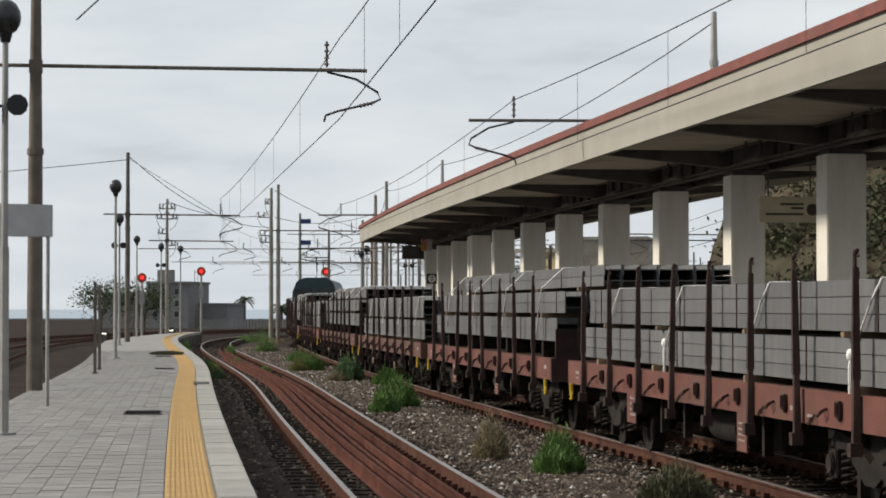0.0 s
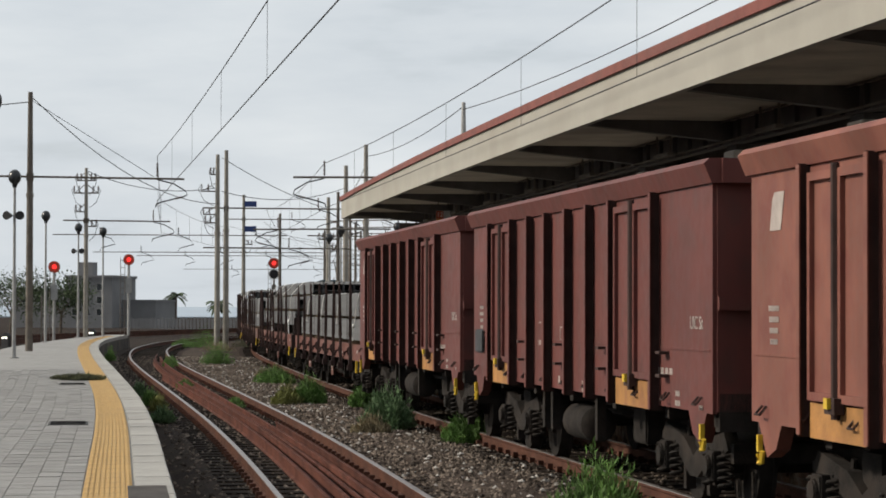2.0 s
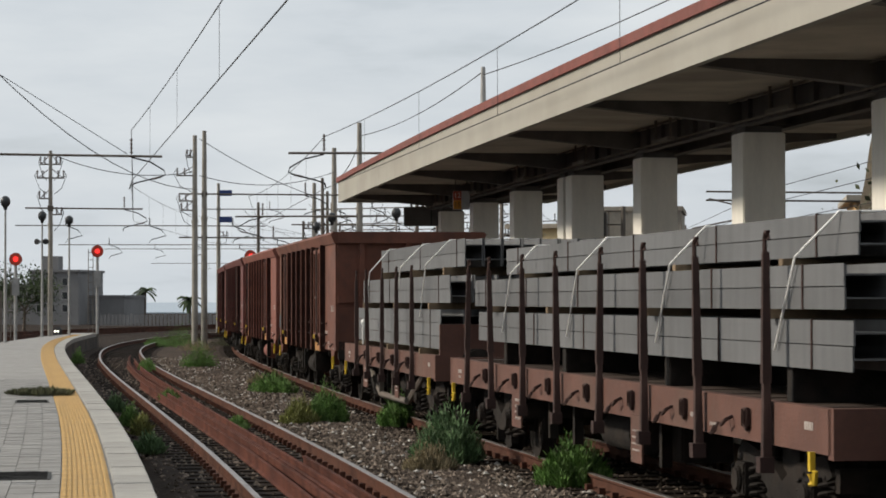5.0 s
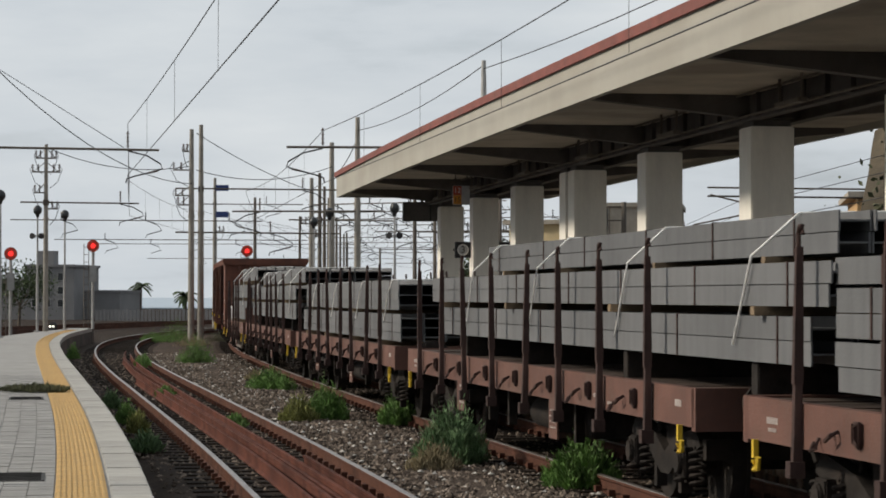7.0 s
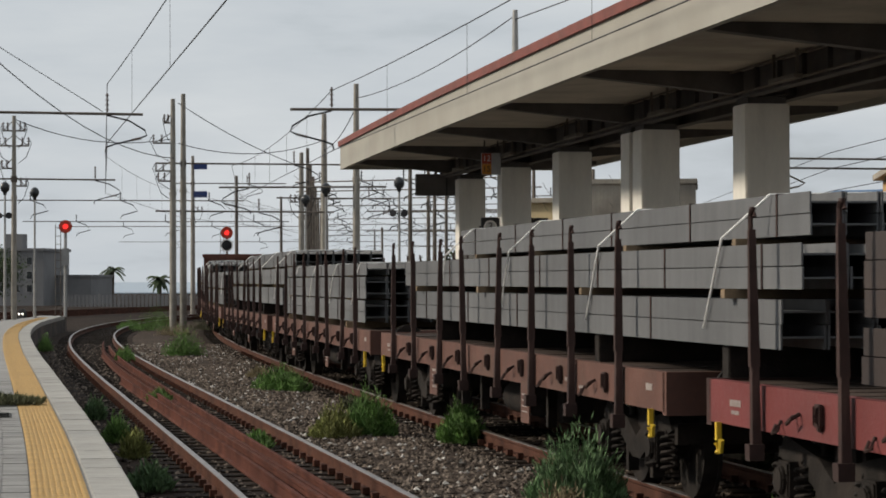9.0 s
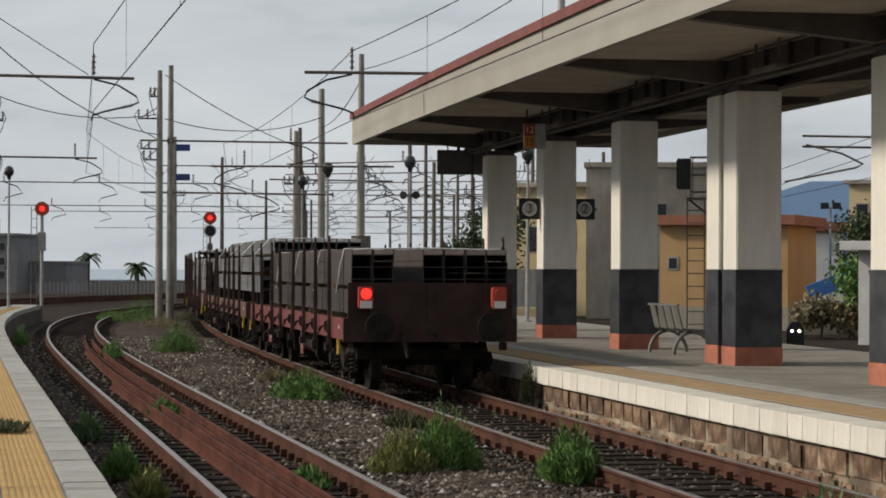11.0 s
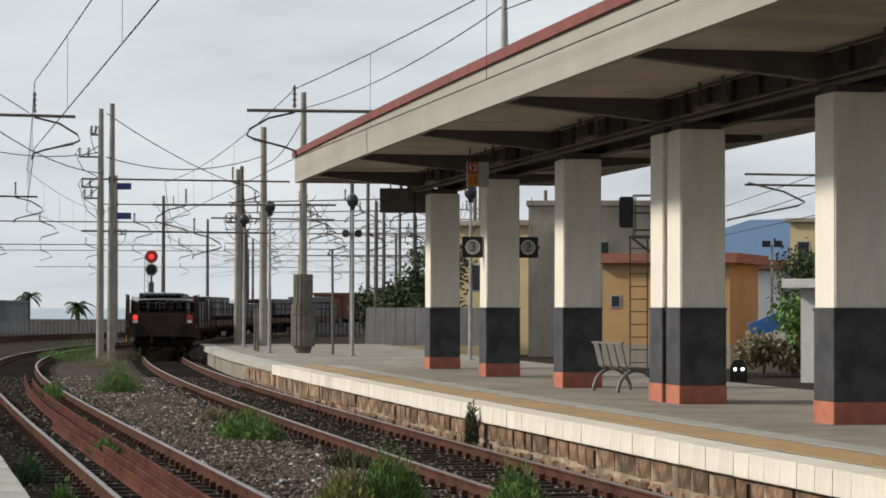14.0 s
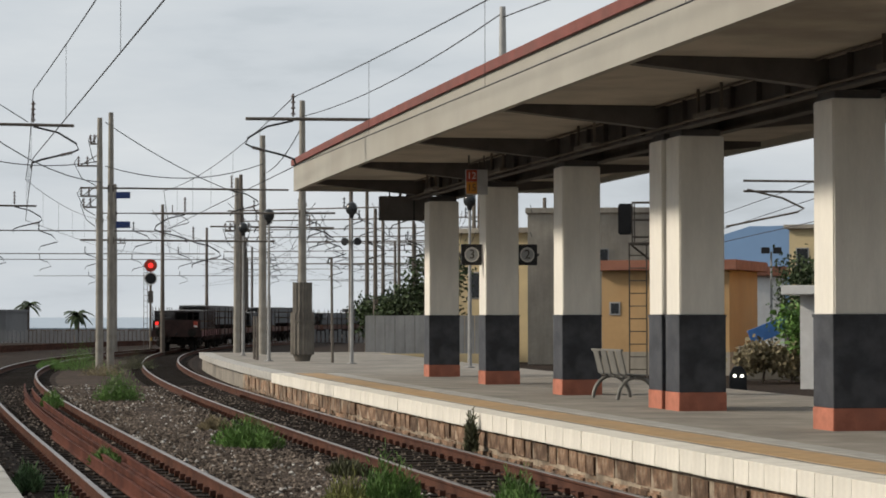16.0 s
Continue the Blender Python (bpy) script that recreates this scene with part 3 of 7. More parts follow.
def build_near_platform():
    """Paved platform beside the near track; its edge swings off at the far end."""
    pl = thing("platform", "grey paved station platform with a yellow tactile strip", "platform", kind="structure")

    def inner(s):
        return -1.93 - 0.0009 * max(0, s - 88) ** 2

    def outer(s):
        return -5.3 + 0.055 * max(0, s - 60)

    def strip(name, mat, f0, f1, z0, z1, label, s0=-90, s1=103, ds=1.5):
        bm = bmesh.new()
        n = int((s1 - s0) / ds)
        rings = []
        for k in range(n + 1):
            s = s0 + (s1 - s0) * k / n
            o0, o1 = f0(s), f1(s)
            rings.append([bm.verts.new(LA.at(s, o, z)) for o, z in ((o0, z0), (o1, z0), (o1, z1), (o0, z1))])
        for a, b in zip(rings[:-1], rings[1:]):
            for i in range(4):
                bm.faces.new((a[i], a[(i + 1) % 4], b[(i + 1) % 4], b[i]))
        bm.faces.new(rings[0][::-1]), bm.faces.new(rings[-1])
        return part(name, bm, mat, pl, label)

    strip("slab", "dark_wall", lambda s: min(outer(s), inner(s) - 1.2), lambda s: inner(s) - 0.02, -0.4, PZ - 0.05, "dark stained platform wall")
    strip("paving_bed", "paver", lambda s: min(outer(s), inner(s) - 1.2), lambda s: inner(s) - 0.30, PZ - 0.05, PZ - 0.012, "grey paving")
    # kerb stones
    bm = bmesh.new()
    bm_box(bm, -0.495, 0.495, -0.16, 0.16, PZ - 0.16, PZ + 0.004)
    kb = part("kerb_stone", bm, "kerb_stone", pl, "pale worn edge stone", bevel=0.012)
    kb.matrix_basis = LA.frame_at(-64.5, inner(-64.5) - 0.15)
    for k in range(1, 166):
        s = -64.5 + k
        share(kb, "kerb_stone", pl, LA.frame_at(s, inner(s) - 0.15) @ pose(0, 0, random.uniform(-0.003, 0.003), 0, 0, random.uniform(-0.3, 0.3)))
    # yellow tactile tiles with ribs
    bm = bmesh.new()
    bm_box(bm, -0.298, 0.298, -0.20, 0.20, PZ - 0.03, PZ)
    for i in range(9):
        y = -0.17 + 0.0425 * i
        bm_box(bm, -0.295, 0.295, y - 0.011, y + 0.011, PZ, PZ + 0.006)
    tt = part("tactile_tile", bm, "tactile", pl, "ochre yellow ribbed tactile tile")
    tt.matrix_basis = LA.frame_at(-60, inner(-60) - 0.53)
    s = -59.4
    while s < 96:
        share(tt, "tactile_tile", pl, LA.frame_at(s, inner(s) - 0.53))
        s += 0.6
    # pavers, nearest as pieces
    bm = bmesh.new()
    bm_box(bm, -0.098, 0.098, -0.098, 0.098, PZ - 0.04, PZ)
    pv = part("paver", bm, "paver", pl, "", bevel=0.0)
    pv.matrix_basis = LA.frame_at(-40.3, -3.0)
    cnt = 0
    rest_v, rest_f = [], []
    cube = [(0, 1, 3, 2), (4, 6, 7, 5), (0, 4, 5, 1), (2, 3, 7, 6), (0, 2, 6, 4), (1, 5, 7, 3)]
    s = -40.0
    while s < 32:
        row = 0
        o = inner(s) - 0.84
        while o > -5.25:
            d = 0.1 if row % 2 else 0.0
            if -34.0 < s < -30.6 and cnt < 280:
                share(pv, "paver", pl, LA.frame_at(s + d, o) @ pose(0, 0, random.uniform(-0.003, 0.003)))
                cnt += 1
            else:
                m = LA.frame_at(s + d, o)
                b = len(rest_v)
                dz = random.uniform(-0.003, 0.003)
                for x in (-0.098, 0.098):
                    for y in (-0.098, 0.098):
                        for z in (PZ - 0.04, PZ):
                            rest_v.append(tuple(m @ Vector((x, y, z + dz))))
                rest_f += [tuple(b + i for i in f) for f in cube]
            o -= 0.202
            row += 1
        s += 0.202
    me = bpy.data.meshes.new("paving_rows")
    me.from_pydata(rest_v, [], rest_f)
    me.materials.append(M["paver"])
    ob = new("paving_rows", me)
    ob.parent = pl
    tagged(ob, "rows of small grey pavers", kind="stuff")
    # drain covers sunk in the paving
    for s, o, l, w in ((-21.0, -3.05, 1.3, 0.55), (5.0, -3.0, 0.9, 0.5), (21.0, -3.0, 0.9, 0.5)):
        t = thing("drain_cover", "dark metal drain cover set in the paving", "drain cover", "drain covers on the platform", at=LA.frame_at(s, o))
        bm = bmesh.new()
        bm_box(bm, -l / 2, l / 2, -w / 2, w / 2, PZ - 0.01, PZ + 0.006)
        part("plate", bm, "grate", t)
        for i in range(6):
            x = -l / 2 + l * (i + 0.5) / 6
            bm = bmesh.new()
            bm_box(bm, x - 0.012, x + 0.012, -w / 2 + 0.03, w / 2 - 0.03, PZ + 0.004, PZ + 0.014)
            part("bar", bm, "grate", t)
    bm = bmesh.new()
    bm_box(bm, -0.9, 0.9, -0.16, 0.16, PZ - 0.01, PZ + 0.0075)
    ob = solo("cable_cover", bm, "dark_wall", "dark plate let into the platform edge", "cover plate")
    ob.matrix_world = LA.frame_at(-7.0, -2.14)


def build_far_platform():
    """Island platform with white coping and brown stone wall."""
    pl = thing("platform_island", "island platform with asphalt floor and white coping", "platform", kind="structure")
    bm = bmesh.new()
    LB.sweep(bm, [(1.71, -0.45), (9.2, -0.45), (9.2, PZ - 0.004), (1.71, PZ - 0.004)], -92, 104, 1.5)
    part("floor_slab", bm, "asphalt", pl, "worn asphalt floor")
    bm = bmesh.new()
    LB.sweep(bm, [(2.16, PZ - 0.05), (2.80, PZ - 0.05), (2.80, PZ + 0.002), (2.16, PZ + 0.002)], -92, 66, 1.5)
    part("tactile_strip", bm, "tactile_old", pl, "faded yellow-brown tactile strip")
    bm = bmesh.new()
    LB.sweep(bm, [(2.95, PZ - 0.05), (3.35, PZ - 0.05), (3.35, PZ + 0.001), (2.95, PZ + 0.001)], -92, 66, 1.5)
    part("pale_strip", bm, "kerb_stone", pl, "pale concrete strip in the asphalt")
    bm = bmesh.new()
    bm_box(bm, -0.2385, 0.2385, -0.42, 0.05, PZ - 0.25, PZ + 0.004)
    cp = part("coping_slab", bm, "coping_white", pl, "white painted coping slab", bevel=0.007)
    cp.matrix_basis = LB.frame_at(-38, 1.6)
    s = -37.52
    while s < 66.5:
        share(cp, "coping_slab", pl, LB.frame_at(s, 1.6) @ pose(0, random.uniform(-0.004, 0.004), random.uniform(-0.003, 0.003), 0, 0, random.uniform(-0.3, 0.3)))
        s += 0.48
    bm = bmesh.new()
    LB.sweep(bm, [(1.58, PZ - 0.2), (2.1, PZ - 0.2), (2.1, PZ + 0.002), (1.58, PZ + 0.002)], 66.6, 104, 1.5)
    part("grey_coping", bm, "kerb_stone", pl, "grey concrete coping of the platform end")
    bm = bmesh.new()
    LB.sweep(bm, [(1.648, -0.45), (1.70, -0.45), (1.70, PZ - 0.2), (1.648, PZ - 0.2)], -92, 76, 1.5)
    part("wall_mortar", bm, "wall_mortar", pl, "earthy brown mortar between the wall stones")
    # brown stone wall in irregular blocks
    shapes = []
    for w in (0.46, 0.66, 0.92):
        bm = bmesh.new()
        bm_box(bm, -w / 2 + 0.012, w / 2 - 0.012, -0.06, 0.06, 0.006, 0.295)
        shapes.append((w, bm))
    first = []
    for w, bm in shapes:
        o = part("wall_stone", bm, "brown_stone", pl, "weathered brown wall stone", bevel=0.03)
        o.matrix_basis = LB.frame_at(2.0 - w * 3, 1.68, -0.4)
        first.append((w, o))
    rng = random.Random(5)
    extra = bmesh.new()
    cnt = 0
    for row in range(2):
        s = -40.0 + 0.27 * row
        while s < 75:
            w, o = rng.choice(first)
            m = LB.frame_at(s + w / 2, 1.685 + rng.uniform(-0.024, 0.02), -0.43 + 0.30 * row + rng.uniform(-0.02, 0.02)) @ pose(0, 0, 0, 0, rng.uniform(-1.2, 1.2), rng.uniform(-2, 2))
            if s > 16 and cnt < 280 and s < 52:
                share(o, "wall_stone", pl, m)
                cnt += 1
            else:
                bm_box(extra, -w / 2 + 0.012, w / 2 - 0.012, -0.06, 0.06, 0.006, 0.295, m)
            s += w
    tagged(part("wall_stones_far", extra, "brown_stone", pl, "weathered brown wall stones"), kind="stuff")


COLS = [-55.1, -47.8, -40.5, -33.2, -25.9, -18.6, -11.3, -4.0, 3.3, 10.6, 17.9, 25.2, 32.6, 40.0, 47.5, 55.0, 62.0]


def build_canopy():
    bm = bmesh.new()
    LB.sweep(bm, [(2.0, 5.17), (2.12, 5.17), (2.12, 5.83), (2.0, 5.83)], -92, 65.2, 1.5)
    can = thing("platform_canopy", "long concrete platform canopy with cream fascia and red roof edge", "canopy", kind="structure")
    part("fascia", bm, "fascia", can, "cream painted concrete fascia")
    bm = bmesh.new()
    LB.sweep(bm, [(1.94, 5.83), (2.16, 5.83), (2.16, 5.99), (1.94, 5.99)], -92, 65.3, 1.5)
    part("roof_edge", bm, "red_trim", can, "dull red metal roof edge")
    bm = bmesh.new()
    LB.sweep(bm, [(8.9, 5.17), (9.0, 5.17), (9.0, 5.83), (8.9, 5.83)], -92, 65.2, 1.5)
    part("fascia", bm, "fascia", can, "cream painted concrete fascia")
    bm = bmesh.new()
    LB.sweep(bm, [(2.13, 5.30), (8.9, 5.30), (8.9, 5.68), (2.13, 5.68)], -92, 65.05, 1.5)
    part("roof_slab", bm, "soffit", can, "stained beige soffit slab")
    bm = bmesh.new()
    m = LB.frame_at(65.12)
    bm_box(bm, -0.06, 0.06, -8.95, -2.06, 5.17, 5.83, m)
    part("end_fascia", bm, "fascia", can, "cream painted end fascia")
    bm = bmesh.new()
    bm_box(bm, -0.07, 0.09, -8.97, -2.04, 5.83, 5.99, m)
    part("end_roof_edge", bm, "red_trim", can, "dull red metal roof edge")
    for o, sg in ((4.86, -1), (5.74, 1)):
        bm = bmesh.new()
        LB.sweep(bm, [(o - 0.10, 4.87), (o + 0.10, 4.87), (o + 0.10, 4.90), (o + 0.018, 4.90), (o + 0.018, 5.30), (o - 0.018, 5.30), (o - 0.018, 4.90), (o - 0.10, 4.90)], -92, 64.5, 1.5)
        part("long_beam", bm, "beam_dark", can, "dark longitudinal steel beam")
        bm = bmesh.new()
        for k in range(132):
            bm_box(bm, -0.012, 0.012, -0.04, 0.04, 4.90, 5.30, LB.frame_at(-92 + 1.2 * k, o + sg * 0.06))
        tagged(part("stiffeners", bm, "beam_dark", can, "dark stiffener plates"), kind="stuff")
    for s in COLS:
        bm = bmesh.new()
        prof = [(2.13, 5.20), (4.75, 4.93), (5.85, 4.93), (8.9, 5.20), (8.9, 5.30), (2.13, 5.30)]
        w = 0.13
        f = LB.frame_at(s)
        r0 = [bm.verts.new(f @ Vector((-w, -o, z))) for o, z in prof]
        r1 = [bm.verts.new(f @ Vector((w, -o, z))) for o, z in prof]
        n = len(prof)
        for i in range(n):
            bm.faces.new((r0[i], r0[(i + 1) % n], r1[(i + 1) % n], r1[i]))
        bm.faces.new(r0[::-1]), bm.faces.new(r1)
        part("cross_beam", bm, "beam_dark", can, "tapered cantilever beam")
    for o, z, r in ((4.70, 4.93, 0.022), (4.62, 5.27, 0.018)):
        bm = bmesh.new()
        bm_path(bm, [LB.at(-92 + 2.0 * k, o, z) for k in range(79)], r, 6)
        part("conduit", bm, "pole_brown", can, "thin grey-brown cable conduit under the roof")
    for s in (-15, -7.6, -0.3, 7, 14, 21.5, 29, 36.4, 43.6, 51, 58.5):
        bm = bmesh.new()
        bm_box(bm, -0.62, 0.62, -0.07, 0.07, 4.86, 4.93)
        bm_box(bm, -0.58, -0.54, -0.02, 0.02, 4.93, 5.31)
        bm_box(bm, 0.54, 0.58, -0.02, 0.02, 4.93, 5.31)
        ob = solo("strip_light", bm, "pole_brown", "unlit grey-brown strip light fixed under the canopy", "strip light", "lights under the canopy")
        ob.matrix_world = LB.frame_at(s, 4.45)

    def column(name, x0, x1, y0, y1):
        c = thing(name, "square cream column with black marble band and red plinth", "column", "columns under the canopy")
        bm = bmesh.new()
        bm_box(bm, x0, x1, y0, y1, 1.93, 4.77)
        part("shaft", bm, "plaster_white", c, "cream plastered shaft", bevel=0.02)
        bm = bmesh.new()
        bm_box(bm, x0 - 0.012, x1 + 0.012, y0 - 0.012, y1 + 0.012, 0.72, 1.93)
        part("band", bm, "band_black", c, "polished black marble band", bevel=0.01)
        bm = bmesh.new()
        bm_box(bm, x0 - 0.02, x1 + 0.02, y0 - 0.02, y1 + 0.02, PZ - 0.02, 0.72)
        part("plinth", bm, "plinth_red", c, "brick red painted plinth", bevel=0.01)
        bm = bmesh.new()
        bm_box(bm, x0 - 0.022, x1 + 0.022, y0 - 0.022, y1 + 0.022, 1.905, 1.945)
        part("band_trim", bm, "band_black", c, "thin dark moulding")
        bm = bmesh.new()
        bm_box(bm, x0 + 0.05, x1 - 0.05, y0 + 0.05, y1 - 0.05, 4.77, 4.872)
        part("cap", bm, "beam_dark", c, "dark steel bearing cap")
        return c

    c0 = column("column", -0.37, 0.37, -0.37, 0.37)
    c0.matrix_world = LB.frame_at(COLS[0], 5.33)
    for s in COLS[1:]:
        if s != 40.0:
            copy_thing(c0, LB.frame_at(s, 5.33 - min(0.16, max(0.0, 0.0115 * (54.0 - s)))))
    # twin column at the expansion joint
    copy_thing(c0, LB.frame_at(39.48, 5.17))
    copy_thing(c0, LB.frame_at(40.46, 5.17))


def hang_sign(name, s, o, z, w, h, mat, label, category, drop, facing=180.0, depth=0.1):
    """A board hung from the canopy, its face along the line."""
    t = thing(name, label, category, at=LB.frame_at(s, o, z) @ pose(0, 0, 0, 0, 0, facing))
    bm = bmesh.new()
    bm_box(bm, -depth / 2, depth / 2, -w / 2, w / 2, -h / 2, h / 2)
    part("board", bm, mat, t, bevel=0.008)
    for y in (-w * 0.35, w * 0.35):
        bm = bmesh.new()
        bm_tube(bm, (0, y, h / 2), (0, y, h / 2 + drop), 0.018, n=6)
        part("hanger", bm, "beam_dark", t, "thin dark hanger rod")
    return t


FACE = pose(0, 0, 0, 90, 0, 90)      # letters turned to face +x of the board


def disc(parent, name, r, mat, x, y=0.0, z=0.0, th=0.012, n=24):
    bm = bmesh.new()
    bm_tube(bm, (x, y, z), (x + th, y, z), r, n=n)
    return part(name, bm, mat, parent)


def build_signs():
    for s, o, num, hl in ((55.0, 4.71, "3", "black platform sign with number 3"), (55.0, 5.96, "2", "black platform sign with number 2")):
        t = thing("platform_sign", hl + " in a white ring", "platform sign", "platform number signs", at=LB.frame_at(s, o, 3.28) @ pose(0, 0, 0, 0, 0, 180))
        bm = bmesh.new()
        bm_box(bm, -0.05, 0.05, -0.23, 0.23, -0.23, 0.23)
        part("board", bm, "black_plastic", t, bevel=0.01)
        disc(t, "ring", 0.165, "sign_white", 0.05)
        disc(t, "centre", 0.135, "sign_grey", 0.062)
        lettering("number", num, 0.28, "ink", t, pose(0.077, 0, 0) @ FACE)
        bm = bmesh.new()
        bm_box(bm, -0.02, 0.02, 0.23 if num == "2" else -0.28, 0.28 if num == "2" else -0.23, -0.03, 0.03)
        part("bracket", bm, "beam_dark", t, "dark wall bracket")
    t = hang_sign("sector_sign", 52.0, 4.22, 4.72, 0.46, 0.52, "sign_grey", "hanging sign with red 12 over orange 15", "sign", 0.3)
    bm = bmesh.new()
    bm_box(bm, 0.052, 0.06, -0.23, 0.0, 0.005, 0.25)
    part("red_field", bm, "sign_red", t, "dull red field")
    bm = bmesh.new()
    bm_box(bm, 0.052, 0.06, -0.23, 0.0, -0.25, 0.0)
    part("orange_field", bm, "sign_orange", t, "orange field")
    lettering("number", "12", 0.20, "sign_white", t, pose(0.064, -0.115, 0.125) @ FACE)
    lettering("number", "15", 0.20, "ink", t, pose(0.064, -0.115, -0.125) @ FACE)
    t = hang_sign("information_display", 63.4, 4.85, 4.66, 1.75, 0.62, "beam_dark", "dark train information display seen from behind under the canopy", "display", 0.36, depth=0.22)
    bm = bmesh.new()
    bm_box(bm, 0.11, 0.12, -0.02, 0.02, -0.3, 0.3)
    part("seam", bm, "black_plastic", t)
    t = hang_sign("crossing_sign", -7.2, 5.3, 3.92, 1.25, 0.52, "sign_ivory", "ivory warning sign about crossing the tracks", "sign", 0.75)
    bm = bmesh.new()
    bm_tube(bm, (0.052, 0.46, 0), (0.058, 0.46, 0), 0.12, n=16)
    part("pictogram", bm, "ink", t, "dark round pictogram")
    for z, y0, y1 in ((0.11, -0.2, 0.28), (0.03, 0.02, 0.28), (-0.09, -0.5, 0.28)):
        bm = bmesh.new()
        bm_box(bm, 0.051, 0.056, y0, y1, z - 0.022, z + 0.022)
        part("text_bar", bm, "ink", t)


def build_bench():
    t = thing("bench", "grey metal slatted bench with curved legs", "bench", at=LB.frame_at(45.0, 5.45, PZ) @ pose(0, 0, 0, 0, 0, 6))
    for i in range(4):
        x = -0.57 + 0.38 * i
        bm = bmesh.new()
        bm_box(bm, x - 0.13, x + 0.13, -0.26, 0.14, 0.42, 0.445)
        part("seat_slat", bm, "bench_grey", t, bevel=0.006)
        bm = bmesh.new()
        m = pose(x, 0.17, 0.45, -14)
        bm_box(bm, -0.13, 0.13, -0.012, 0.012, 0, 0.46, m)
        part("back_slat", bm, "bench_grey", t, bevel=0.006)
    bm = bmesh.new()
    bm_box(bm, -0.75, 0.75, 0.255, 0.30, 0.86, 0.90)
    part("top_rail", bm, "bench_grey", t)
    bm = bmesh.new()
    bm_box(bm, -0.75, 0.75, -0.04, 0.02, 0.38, 0.42)
    part("seat_beam", bm, "bench_grey", t)
    for x in (-0.62, 0.62):
        bm = bmesh.new()
        pts = [Vector((x, -0.05 + 0.36 * math.sin(a) * sg, 0.40 * math.cos(a))) for sg in (1,) for a in [i * math.pi / 2 / 6 for i in range(-6, 7)]]
        bm_path(bm, pts, 0.036, 8)
        part("leg", bm, "bench_grey", t, "curved grey tube leg", smooth=True)


def lamp_post(line, s, o, h, label, base=PZ, horns=False):
    t = thing("lamp_post", label, "lamp post", "platform lamp posts", at=Matrix.Translation(line.at(s, o, base)))
    bm = bmesh.new()
    bm_tube(bm, (0, 0, 0), (0, 0, h * 0.45), 0.062, 0.058, 8)
    bm_tube(bm, (0, 0, h * 0.45), (0, 0, h - 0.2), 0.046, 0.038, 8)
    part("pole", bm, "steel_grey", t, "slim grey steel pole", smooth=True)
    bm = bmesh.new()
    bm_tube(bm, (0, 0, 0), (0, 0, 0.03), 0.15, n=10)
    part("base_plate", bm, "steel_grey", t)
    bm = bmesh.new()
    bm_ball(bm, (0, 0, h + 0.02), 0.19, 1, 1, 1.15, 12, 8)
    part("globe", bm, "lamp_glass", t, "dark globe lamp head", smooth=True)
    bm = bmesh.new()
    bm_tube(bm, (0, 0, h - 0.28), (0, 0, h - 0.12), 0.06, 0.10, 10)
    part("collar", bm, "black_plastic", t)
    if horns:
        bm = bmesh.new()
        for sg in (-1, 1):
            bm_tube(bm, (0, 0, h * 0.79), (0.17 * sg, 0.0, h * 0.79), 0.018, n=5)
            bm_tube(bm, (0.14 * sg, 0.08, h * 0.79), (0.20 * sg, -0.14, h * 0.79), 0.06, 0.13, 10)
        part("loudspeaker", bm, "black_plastic", t, "pair of small round loudspeakers")
    return t


def insulator_stack(bm, p0, p1, n=4, r=0.07):
    p0, p1 = Vector(p0), Vector(p1)
    bm_tube(bm, p0, p1, 0.025, n=6)
    for i in range(n):
        c = p0.lerp(p1, (i + 0.5) / n)
        d = (p1 - p0).normalized() * 0.018
        bm_tube(bm, c - d, c + d, r, r * 0.7, 8)


